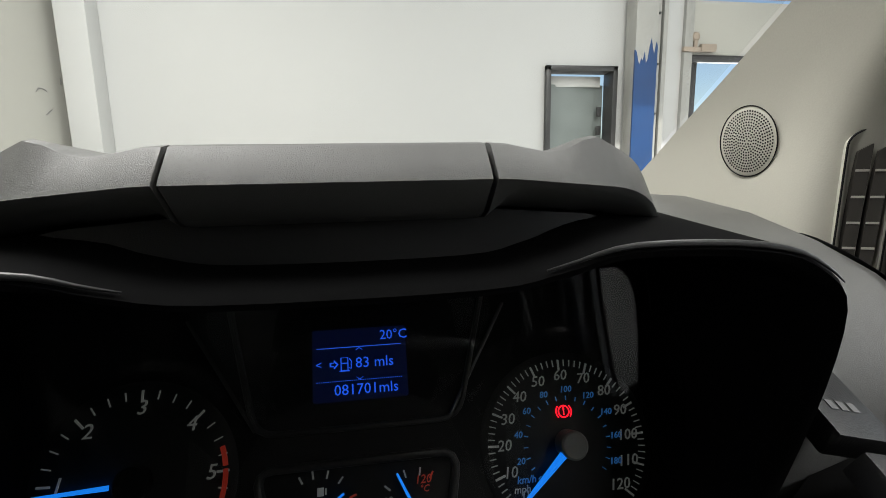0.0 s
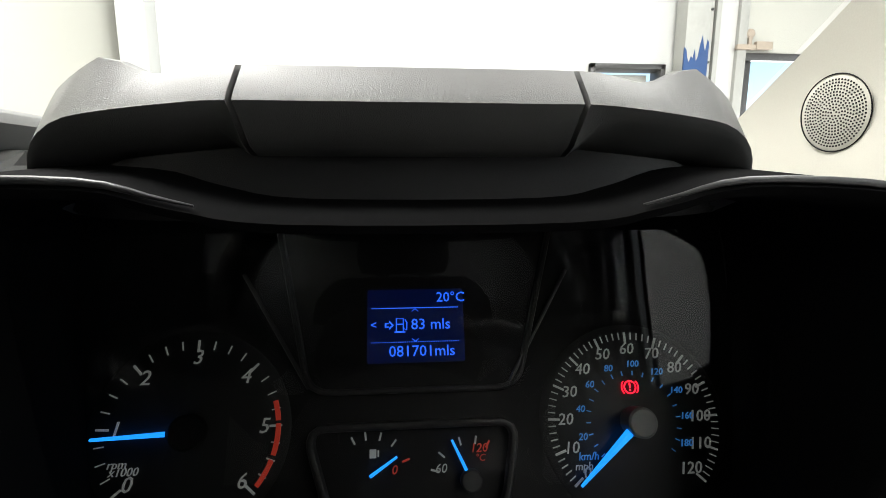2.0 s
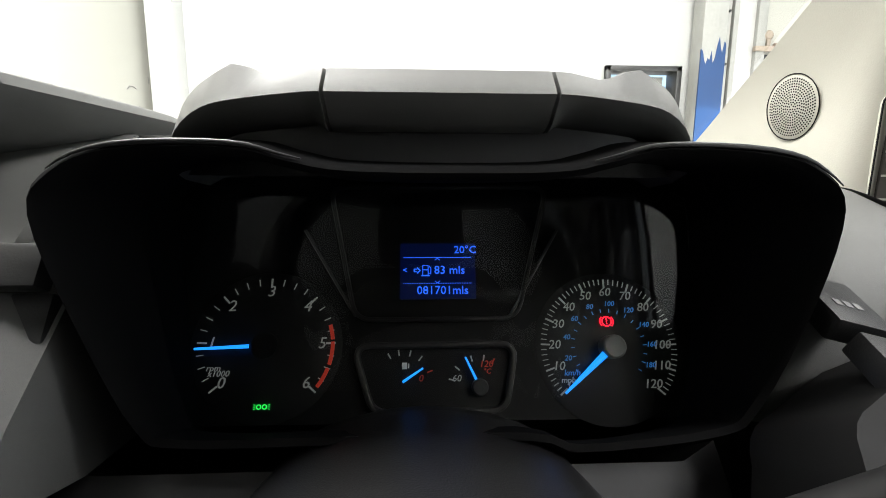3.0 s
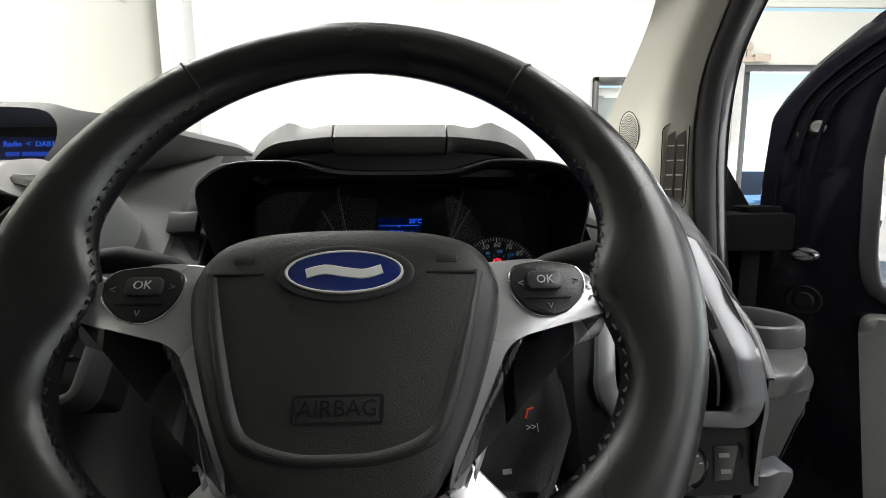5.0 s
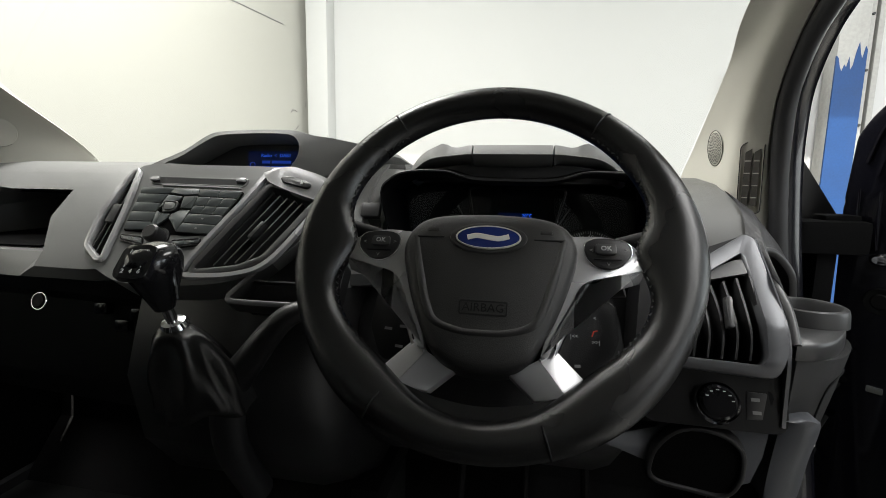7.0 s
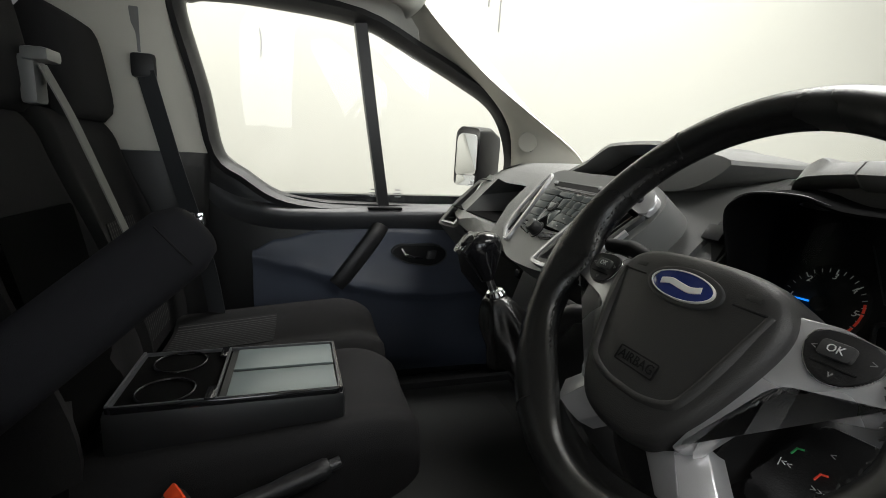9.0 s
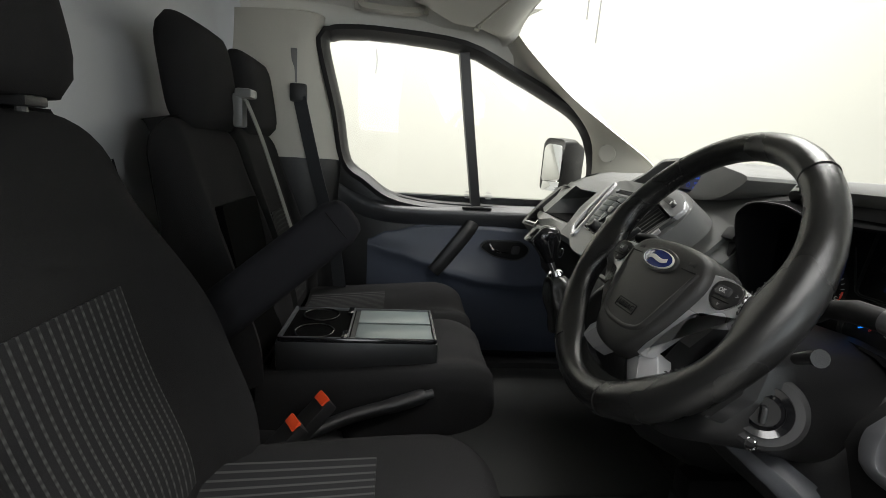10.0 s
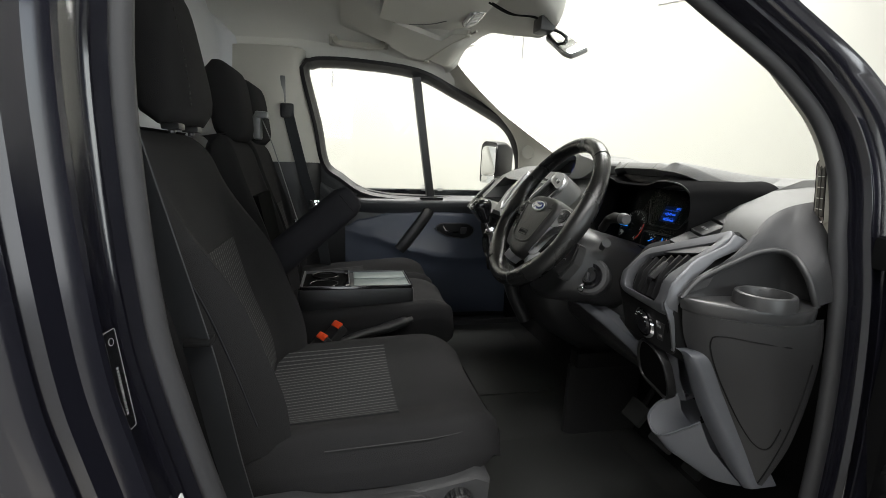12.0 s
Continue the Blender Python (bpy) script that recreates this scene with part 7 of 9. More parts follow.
def back_shape(t, bol):
    """Swell of a backrest's middle and of its side bolsters at a share of its height."""
    f = 1.0 if t < 0.38 else max(0.0, 0.5 + 0.5 * math.cos(math.pi * min(1, (t - 0.38) / 0.50)))
    return 0.010 * math.sin(math.pi * t) + 0.022 * math.exp(-((t - 0.12) / 0.20) ** 2), bol * f


def seat_back(w, h, d, bol):
    """A backrest with side bolsters and rounded shoulders, standing on z=0, its face towards +y."""
    rows = []
    steps = [i / 16 * 0.88 for i in range(17)] + [0.91, 0.94, 0.96, 0.98, 0.992, 1.0]
    for t in steps:
        z = h * t
        wid = w / 2 * (1 - 0.05 * max(0, (t - 0.45) / 0.55) ** 2)
        q = max(0.0, (t - 0.86) / 0.14)
        drop = 1 - math.sqrt(max(0.0, 1 - q * q))
        wid *= 1 - 0.30 * drop
        face, b0 = back_shape(t, bol)
        face -= 0.040 * drop
        dep = d * (1 - 0.3 * t) - 0.035 * drop
        ring = []
        for u in (-1, -0.985, -0.94, -0.87, -0.78, -0.68, -0.56, -0.42, -0.28, -0.14, 0, 0.14, 0.28, 0.42, 0.56, 0.68, 0.78, 0.87, 0.94, 0.985, 1):
            e = abs(u)
            b = b0 * math.exp(-((e - 0.84) / 0.15) ** 2)
            edge = -0.045 * max(0, (e - 0.84) / 0.16) ** 2.4
            ring.append(V((wid * u, face + b + edge, z)))
        for u in (1, 0.95, 0.7, 0, -0.7, -0.95, -1):
            ring.append(V((wid * u, -dep + (0.03 if abs(u) > 0.9 else 0), z)))
        rows.append(ring)
    bm = bmesh.new()
    loft(bm, rows)
    return bm


def pan_shape(e, t, bol):
    """Height of a cushion's top at a share e of its half-width and t of its length."""
    dish = -0.016 * max(0.0, 1 - (e / 0.62) ** 4) * (1 - 0.6 * t)
    return 0.016 * t + dish + bol * math.exp(-((e - 0.82) / 0.15) ** 2) * (1 - 0.55 * t)


def seat_pan(w, l, h, bol, nose=0.05):
    """A seat cushion with rounded front corners, its top near z=0, front towards +y, hind edge at y=0."""
    rows = []
    steps = [i / 16 * 0.80 for i in range(17)] + [0.84, 0.88, 0.91, 0.94, 0.965, 0.985, 1.0]
    for t in steps:
        y = l * t
        q = max(0.0, (t - 0.72) / 0.28)
        turn = 1 - math.sqrt(max(0.0, 1 - q * q))
        wid = w / 2 * (0.93 + 0.07 * math.sin(math.pi * min(1, t * 1.15) * 0.5)) * (1 - 0.30 * turn)
        lip = max(0.0, (t - 0.80) / 0.20)
        fall = nose * (0.35 * lip ** 2 + 0.65 * (1 - math.sqrt(max(0.0, 1 - lip * lip))))
        low = -h + 0.035 * turn
        ring = []
        for u in (-1, -0.99, -0.955, -0.90, -0.82, -0.72, -0.62, -0.52, -0.40, -0.26, -0.13, 0, 0.13, 0.26, 0.40, 0.52, 0.62, 0.72, 0.82, 0.90, 0.955, 0.99, 1):
            e = abs(u)
            edge = -0.050 * max(0, (e - 0.84) / 0.16) ** 2.2
            ring.append(V((wid * u, y, pan_shape(e, t, bol) - fall + edge)))
        ring += [V((wid * 0.985, y, low)), V((-wid * 0.985, y, low))]
        rows.append(ring)
    bm = bmesh.new()
    loft(bm, rows)
    return bm


def pan_top(w, l, bol, x, t):
    wid = w / 2 * (0.93 + 0.07 * math.sin(math.pi * min(1, t * 1.15) * 0.5))
    return pan_shape(abs(x) / wid, t, bol)


def patch(nx, ny, f, thick):
    """A thin cloth panel laid over a curved face; f gives the place for (0..1, 0..1)."""
    bm = bmesh.new()
    g = [[bm.verts.new(f(i / nx, j / ny)) for j in range(ny + 1)] for i in range(nx + 1)]
    for i in range(nx):
        for j in range(ny):
            bm.faces.new((g[i][j], g[i + 1][j], g[i + 1][j + 1], g[i][j + 1]))
    ext = bmesh.ops.extrude_face_region(bm, geom=bm.faces[:])
    bmesh.ops.translate(bm, vec=thick, verts=[q for q in ext["geom"] if isinstance(q, bmesh.types.BMVert)])
    return bm


def back_face(w, h, bol, x, t):
    face, b0 = back_shape(t, bol)
    return face + b0 * math.exp(-((abs(x) / (w / 2) - 0.84) / 0.15) ** 2)


def head_rest(w, h, d):
    rows = []
    for i in range(13):
        t = i / 12
        z = h * t
        q = abs(2 * t - 1)
        k = (1 - q ** 5) ** 0.4 if q < 1 else 0.0
        k = max(k, 0.35)
        wid = w / 2 * (0.80 + 0.20 * k) * (1.0 - 0.06 * t)
        dep = d / 2 * k
        lean = -0.012 * t
        ring = [V((wid * math.copysign(abs(math.cos(a)) ** 0.55, math.cos(a)), lean + dep * math.copysign(abs(math.sin(a)) ** 0.7, math.sin(a)), z)) for a in (2 * math.pi * j / 24 for j in range(24))]
        rows.append(ring)
    bm = bmesh.new()
    loft(bm, rows)
    return bm


def posts(s, w, z0, z1, y):
    for x in (-w, w):
        bm = bmesh.new()
        tube(bm, [V((x, y + 0.004, z0)), V((x, y, z1))], 0.006, 10)
        part("headrest_post", bm, SATIN, s)
        bm = bmesh.new()
        box(bm, (x, y + 0.006, z0 + 0.012), (0.035, 0.03, 0.012), 0.004)
        part("post_guide", bm, DARK, s)


def driver_seat():
    s = thing("driver_seat", "black cloth driver's seat with pinstriped panels and an armrest", "seat", Matrix.Translation((0.375, 0, 0)))
    W, H, BOL = 0.475, 0.565, 0.072
    lean = Matrix.Translation((0, -0.600, 0.40)) @ Matrix.Rotation(radians(13.5), 4, "X")
    bm = seat_back(W, H, 0.13, BOL)
    bmesh.ops.transform(bm, matrix=lean, verts=bm.verts)
    part("backrest", bm, CLOTH, s, angle=60)
    bm = patch(14, 16, lambda u, v: V((-0.112 + 0.285 * u, back_face(W, H, BOL, -0.112 + 0.285 * u, 0.05 + 0.535 * v) + 0.004, H * (0.05 + 0.535 * v))), (0, -0.004, 0))
    bmesh.ops.transform(bm, matrix=lean, verts=bm.verts)
    part("back_panel", bm, STRIPE, s, "grey pinstriped back panel")
    pan = Matrix.Translation((0, -0.605, 0.412)) @ Matrix.Rotation(radians(1.5), 4, "X")
    bm = seat_pan(0.51, 0.475, 0.075, 0.018, 0.062)
    bmesh.ops.transform(bm, matrix=pan, verts=bm.verts)
    part("seat_cushion", bm, CLOTH, s, angle=60)
    bm = patch(14, 12, lambda u, v: V((-0.165 + 0.325 * u, 0.475 * (0.01 + 0.575 * v), pan_top(0.51, 0.475, 0.018, -0.165 + 0.325 * u, 0.01 + 0.575 * v) + 0.004)), (0, 0, -0.004))
    bmesh.ops.transform(bm, matrix=pan, verts=bm.verts)
    part("seat_panel", bm, STRIPE, s, "grey pinstriped seat panel")
    bm = head_rest(0.245, 0.262, 0.098)
    bmesh.ops.transform(bm, matrix=Matrix.Translation((0.0, -0.716, 0.952)) @ Matrix.Rotation(radians(8), 4, "X"), verts=bm.verts)
    hr = part("headrest", bm, CLOTH, s, angle=60)

    def seam(pts, name, parent, step=2, r=0.0011):
        bm = bmesh.new()
        sp = spline(pts, 12)
        if step > 2:
            tube(bm, sp, r, 5)
        else:
            for a, b in zip(sp[::step], sp[1::step]):
                tube(bm, [a, b], r, 5)
        part(name, bm, STITCH, parent, "grey seam stitching")
    seam([V((0.086, -0.676, 0.975)), V((0.093, -0.677, 1.03)), V((0.094, -0.686, 1.10)), V((0.090, -0.700, 1.17)), V((0.084, -0.712, 1.20))], "seam_stitching", hr)
    rows = [(0.93, 0.88), (0.95, 0.80), (0.955, 0.7), (0.955, 0.5), (0.955, 0.3), (0.955, 0.1)]
    for sx in (-1, 1):
        pts = [lean @ V((sx * W / 2 * u, back_face(W, H, BOL, W / 2 * u, t) - 0.045 * max(0, (u - 0.84) / 0.16) ** 2.4 + 0.001, H * t)) for u, t in rows]
        bm = bmesh.new()
        tube(bm, spline(pts, 6), 0.0016, 6)
        part("side_piping", bm, CLOTHSIDE, s, angle=80)
    seam([pan @ V((0.51 / 2 * u, 0.475 * t, pan_top(0.51, 0.475, 0.018, 0.51 / 2 * u, t) - 0.012 - f)) for u, t, f in ((0.93, 0.30, 0), (0.945, 0.55, 0), (0.94, 0.72, 0.002), (0.87, 0.86, 0.008), (0.70, 0.925, 0.016), (0.4, 0.94, 0.018), (0.0, 0.945, 0.018))], "front_seam", s, 3, 0.0009)
    posts(s, 0.055, 0.935, 0.99, -0.722)
    bm = bmesh.new()
    box(bm, (0, -0.40, 0.21), (0.44, 0.42, 0.24), 0.02)
    part("seat_plinth", bm, MATT, s)
    # moulded side cover with the height lever and the tilt knob
    prof = [(-0.62, 0.24), (-0.62, 0.335), (-0.56, 0.345), (-0.51, 0.350), (-0.48, 0.343), (-0.45, 0.336), (-0.36, 0.340), (-0.26, 0.352), (-0.20, 0.362), (-0.175, 0.35), (-0.178, 0.31), (-0.21, 0.24)]
    bm = bmesh.new()
    loft(bm, [[V((0.225, y, z)) for y, z in prof], [V((0.262, y, z)) for y, z in prof], [V((0.270, y, z - 0.004)) for y, z in scaled(prof, (0.985, 0.94))], [V((0.271, y, z - 0.004)) for y, z in scaled(prof, (0.9, 0.7))]])
    sv = part("side_valance", bm, CHEEK, s, "dark grey plastic seat side cover", angle=40)
    bm = bmesh.new()
    lo = rounded([(-0.46, 0.328), (-0.31, 0.338), (-0.285, 0.325), (-0.30, 0.295), (-0.46, 0.288)], 0.012, 4)
    X = Matrix(((0, 0, 1, 0.0), (1, 0, 0, 0), (0, 1, 0, 0), (0, 0, 0, 1)))
    rim(bm, inset(lo, -0.006), lo, 0.262, 0.276, X, 0.002)
    part("lever_surround", bm, SATIN, sv)
    bm = bmesh.new()
    plate(bm, inset(lo, 0.004), 0.262, 0.281, 0.004, X)
    part("height_lever", bm, TRIM, sv, "pale grey height lever")
    K = Matrix.Translation((0.268, -0.235, 0.318)) @ Matrix.Rotation(radians(90), 4, "Y")
    bm = bmesh.new()
    lathe(bm, [(0, 0.026), (0.020, 0.026), (0.0245, 0.022), (0.0255, 0.004), (0.0285, 0.0), (0, 0)], 32, K)
    kb = part("tilt_knob", bm, DARK, sv)
    for i in range(20):
        a = 2 * math.pi * i / 20
        bm = bmesh.new()
        box(bm, (0.0252 * math.cos(a), 0.0252 * math.sin(a), 0.012), (0.003, 0.003, 0.018), 0.0008, m=K)
        part("knob_rib", bm, DARK, kb)
    # armrest on the inner side
    bm = bmesh.new()
    m = axes((-0.308, -0.62, 0.612), (-0.06, 0.19, 0.158), (1, 0, 0))
    cushion(bm, (0.130, 0, 0), (0.345, 0.068, 0.092), 0.034, m)
    ar = part("armrest", bm, CLOTHSIDE, s, "raised fold-down armrest", angle=80)
    bm = bmesh.new()
    tube(bm, [m @ V((0.262, y, z)) for y, z in ((0.0345, 0.030), (0.0345, 0.0), (0.0345, -0.030))], 0.0012, 6)
    part("cover_seam", bm, MATT, ar)
    return s


driver_seat()


def bench():
    b = thing("passenger_bench", "black cloth double passenger bench with a fold-down table", "seat", Matrix.Identity(4))
    lean = Matrix.Rotation(radians(11), 4, "X")
    for cx, w, nm in ((-0.235, 0.36, "centre"), (-0.61, 0.38, "outer")):
        bm = seat_back(w, 0.575, 0.12, 0.03)
        bmesh.ops.transform(bm, matrix=Matrix.Translation((cx, -0.625, 0.40)) @ lean, verts=bm.verts)
        part("backrest", bm, CLOTH, b, angle=60)
        bm = seat_pan(w, 0.53, 0.14, 0.012, 0.055)
        bmesh.ops.transform(bm, matrix=Matrix.Translation((cx, -0.60, 0.415)) @ Matrix.Rotation(radians(3), 4, "X"), verts=bm.verts)
        part("seat_cushion", bm, CLOTH, b, angle=60)
        bm = head_rest(0.27, 0.23, 0.10)
        bmesh.ops.transform(bm, matrix=Matrix.Translation((cx - 0.05, -0.750, 0.938)) @ Matrix.Rotation(radians(5), 4, "X"), verts=bm.verts)
        part("headrest", bm, CLOTH, b, angle=60)
    m2 = Matrix.Translation((-0.61, -0.625, 0.40)) @ lean
    bm = patch(8, 12, lambda u, v: V((-0.085 + 0.17 * u, back_face(0.38, 0.575, 0.03, -0.085 + 0.17 * u, 0.06 + 0.5 * v) + 0.003, 0.575 * (0.06 + 0.5 * v))), (0, -0.004, 0))
    bmesh.ops.transform(bm, matrix=m2, verts=bm.verts)
    part("back_panel", bm, STRIPE, b, "grey pinstriped back panel")
    m3 = Matrix.Translation((-0.61, -0.60, 0.415)) @ Matrix.Rotation(radians(3), 4, "X")
    bm = patch(8, 10, lambda u, v: V((-0.10 + 0.20 * u, 0.50 * (0.02 + 0.5 * v), pan_top(0.38, 0.5, 0.012, -0.10 + 0.20 * u, 0.02 + 0.5 * v) + 0.003)), (0, 0, -0.004))
    bmesh.ops.transform(bm, matrix=m3, verts=bm.verts)
    part("seat_panel", bm, STRIPE, b, "grey pinstriped seat panel")
    for cx in (-0.285, -0.66):
        for x in (-0.05, 0.05):
            bm = bmesh.new()
            tube(bm, [V((cx + x, -0.755, 0.93)), V((cx + x, -0.765, 0.99))], 0.006, 10)
            part("headrest_post", bm, SATIN, b)
    bm = bmesh.new()
    box(bm, (-0.42, -0.38, 0.19), (0.70, 0.40, 0.20), 0.02)
    part("bench_plinth", bm, MATT, b)
    # flat black plate for the shade in the opening left by the folded table
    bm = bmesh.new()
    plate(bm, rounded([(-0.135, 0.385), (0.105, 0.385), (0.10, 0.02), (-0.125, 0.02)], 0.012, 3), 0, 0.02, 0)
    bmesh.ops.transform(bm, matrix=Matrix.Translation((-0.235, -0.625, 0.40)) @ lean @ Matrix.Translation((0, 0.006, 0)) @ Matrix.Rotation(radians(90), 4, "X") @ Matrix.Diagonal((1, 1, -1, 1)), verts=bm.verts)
    part("table_recess", bm, VOID, b, "black plate holding the shade of the folded table's recess")
    # table
    bm = bmesh.new()
    box(bm, (-0.207, -0.385, 0.462), (0.215, 0.36, 0.075), 0.012)
    tb = part("fold_table", bm, DARK, b, "folded-down table with grey tray")
    for x0, x1 in ((-0.302, -0.213), (-0.203, -0.114)):
        bm = bmesh.new()
        box(bm, ((x0 + x1) / 2, -0.305, 0.5005), (x1 - x0, 0.175, 0.006), 0.002)
        part("tray_panel", bm, TRAYGREY, tb, "grey tray panel")
    o = rounded([(-0.312, -0.56), (-0.102, -0.56), (-0.102, -0.208), (-0.312, -0.208)], 0.012, 4)
    bm = bmesh.new()
    rim(bm, o, inset(o, 0.006), 0.495, 0.506, None, 0.002)
    part("tray_rim", bm, GLOSS, tb)
    bm = bmesh.new()
    rim(bm, inset(o, 0.0055), inset(o, 0.0075), 0.495, 0.5068, None)
    part("tray_line", bm, TRIM, tb, "thin bright line inside the rim")
    # uncut table top; the dark of the sunken cup tray is this sheet's colour
    bm = bmesh.new()
    box(bm, (-0.207, -0.478, 0.4985), (0.196, 0.148, 0.003), 0.001)
    part("cup_tray", bm, VOID, tb, "flat near-black sheet for the dark sunken cup tray")
    for x in (-0.262, -0.152):
        bm = bmesh.new()
        torus(bm, 0.043, 0.0022, 40, 8, Matrix.Translation((x, -0.487, 0.5035)))
        part("cup_ring", bm, GLOSS, tb)
    for x in (-0.288, -0.126):
        bm = bmesh.new()
        box(bm, (x, -0.415, 0.5055), (0.042, 0.016, 0.007), 0.002)
        part("tray_clip", bm, GLOSS, tb)
    bm = bmesh.new()
    box(bm, (-0.207, -0.408, 0.5065), (0.19, 0.004, 0.006), 0.0015)
    part("tray_bar", bm, TRIM, tb, "bright bar across the tray")
    bm = bmesh.new()
    box(bm, (-0.207, -0.556, 0.5065), (0.20, 0.005, 0.006), 0.0015)
    part("tray_bar", bm, TRIM, tb, "bright bar across the tray")


bench()


# ---- doors, mirrors, seals ----
def passenger_door():
    d = thing("passenger_door", "closed passenger door with blue-grey inner panel", "door", Matrix.Identity(4))
    M = Matrix(((0, 0, 1, -0.88), (1, 0, 0, 0), (0, 1, 0, 0), (0, 0, 0, 1)))  # (y, z, inward)

    def slab(name, pts, n0, n1, mat, label="", bev=0.006, r=0.02, parent=None):
        bm = bmesh.new()
        plate(bm, rounded(pts, r, 4), n0, n1, bev, M)
        return part(name, bm, mat, parent or d, label, angle=40)
    slab("door_skin", [(-0.66, 0.0), (0.74, 0.0), (0.74, 0.76), (-0.66, 0.76)], -0.10, -0.04, PAINT)
    base = slab("door_lining", [(-0.60, 0.08), (0.46, 0.08), (0.46, 0.735), (0.20, 0.727), (-0.20, 0.735), (-0.33, 0.757), (-0.42, 0.815), (-0.50, 0.885), (-0.60, 0.89)], -0.05, 0.0, DARK, "black moulded door lining", 0.01)

    def curve(keys, y):
        """A smooth height along the door through (y, value) keys."""
        for (a, fa), (b, fb) in zip(keys, keys[1:]):
            if y <= b:
                u = max(0.0, (y - a) / (b - a))
                return fa + (fb - fa) * u * u * (3 - 2 * u)
        return keys[-1][1]
    # one pressed panel: a hollow above, a rounded armrest lip, a flat field below
    lip = [(-0.42, 0.572), (-0.30, 0.545), (-0.184, 0.512), (-0.10, 0.476), (0.03, 0.450), (0.20, 0.440), (0.42, 0.452)]
    top = [(-0.42, 0.583), (-0.34, 0.618), (-0.20, 0.648), (0.0, 0.657), (0.24, 0.645), (0.42, 0.600)]
    grid = []
    for i in range(57):
        y = -0.415 + 0.835 * i / 56
        zl, zt = curve(lip, y), curve(top, y)
        amp = curve([(-0.42, 0.010), (-0.25, 0.028), (-0.10, 0.044), (0.10, 0.052), (0.30, 0.034), (0.42, 0.018)], y)
        col = [V((y, zt + 0.004, -0.01)), V((y, zt, 0.006))]
        for k in range(1, 11):
            u = k / 10
            col.append(V((y, zt + (zl - zt) * u, 0.008 + amp * u ** 2.2)))
        for dz, f in ((0.006, 0.99), (0.012, 0.93), (0.019, 0.80), (0.030, 0.58), (0.045, 0.40), (0.070, 0.28)):
            col.append(V((y, zl - dz, 0.008 + amp * f)))
        for z, f in ((0.33, 0.2), (0.25, 0.1), (0.15, 0.0), (0.14, -0.35)):
            col.append(V((y, z, 0.008 + amp * f)))
        grid.append([M @ p for p in col])
    bm = bmesh.new()
    loft(bm, grid, ends=False, closed=False)
    part("door_insert", bm, DOORBLUE, d, "blue-grey moulded door panel with an armrest lip", angle=70)
    # ledge under the window, sweeping up to the rear
    sill = [(-0.56, 0.80), (-0.47, 0.735), (-0.36, 0.706), (-0.20, 0.700), (0.0, 0.702), (0.25, 0.705), (0.43, 0.700)]
    bm = bmesh.new()
    rows = []
    for p in spline([V((y, z, 0)) for y, z in sill], 6):
        k = min(1.0, max(0.15, (p.x + 0.56) / 0.22))
        rows.append([M @ V((p.x, p.y + dz, n * k - 0.004)) for dz, n in ((0.030, -0.006), (0.024, 0.006), (0.012, 0.036), (0.004, 0.043), (-0.006, 0.044), (-0.020, 0.036), (-0.040, 0.022), (-0.055, 0.0))])
    loft(bm, rows, ends=False, closed=False)
    part("door_ledge", bm, DOORTOP, d, "dark grey ledge under the window", angle=60)
    bm = bmesh.new()
    path = spline([V((-0.836, -0.165, 0.478)), V((-0.832, -0.135, 0.515)), V((-0.834, -0.085, 0.580)), V((-0.846, -0.040, 0.640)), V((-0.862, -0.022, 0.668))], 6)
    sweep(bm, path, [(-0.026, -0.014), (0.026, -0.014), (0.026, 0.004), (0.020, 0.010), (-0.020, 0.010), (-0.026, 0.004)], up=(1, 0, 0))
    part("pull_handle", bm, DARK, d, "black pull handle", angle=50)
    ho = rounded([(0.01, 0.578), (0.035, 0.600), (0.17, 0.600), (0.205, 0.575), (0.185, 0.545), (0.15, 0.53), (0.06, 0.545)], 0.02, 4)
    bm = bmesh.new()
    plate(bm, ho, 0.005, 0.030, 0.003, M)
    hp = part("handle_plate", bm, MATT, d, "black release handle plate")
    bm = bmesh.new()
    rim(bm, inset(ho, -0.004), ho, 0.005, 0.033, M, 0.001)
    part("plate_rim", bm, SATIN, hp)
    bm = bmesh.new()
    tube(bm, [M @ V((0.045, 0.592, 0.036)), M @ V((0.055, 0.572, 0.042)), M @ V((0.085, 0.562, 0.044)), M @ V((0.115, 0.560, 0.040))], [0.004, 0.006, 0.0055, 0.004], 10)
    part("release_handle", bm, CHROME, hp, "chrome release handle")
    bm = bmesh.new()
    plate(bm, rounded([(0.135, 0.585), (0.165, 0.585), (0.16, 0.555), (0.13, 0.555)], 0.006, 3), 0.03, 0.040, 0.002, M)
    part("window_switch", bm, SATIN, hp)
    bm = bmesh.new()
    box(bm, (-0.012, 0.722, 0.022), (0.11, 0.008, 0.02), 0.003, m=M)
    lk = part("lock_slot", bm, MATT, d)
    bm = bmesh.new()
    box(bm, (-0.008, 0.7265, 0.022), (0.04, 0.006, 0.010), 0.002, m=M)
    part("lock_slider", bm, SATIN, lk)
    for y in (-0.045, 0.035):
        for k in range(3):
            bm = bmesh.new()
            w = (0.018, 0.026, 0.022)[k]
            box(bm, (-side_x(0.757 + k * 0.012, 0.004), y, 0.757 + (2 - k) * 0.011), (0.001, w, 0.004), 0.0004)
            part("glass_mark", bm, PRINTDIM, d)
    bm = bmesh.new()
    tube(bm, spline([M @ V((0.02, 0.415, 0.012)), M @ V((0.10, 0.41, 0.012)), M @ V((0.17, 0.40, 0.012))], 4), 0.002, 6)
    part("panel_line", bm, MATT, d)


passenger_door()


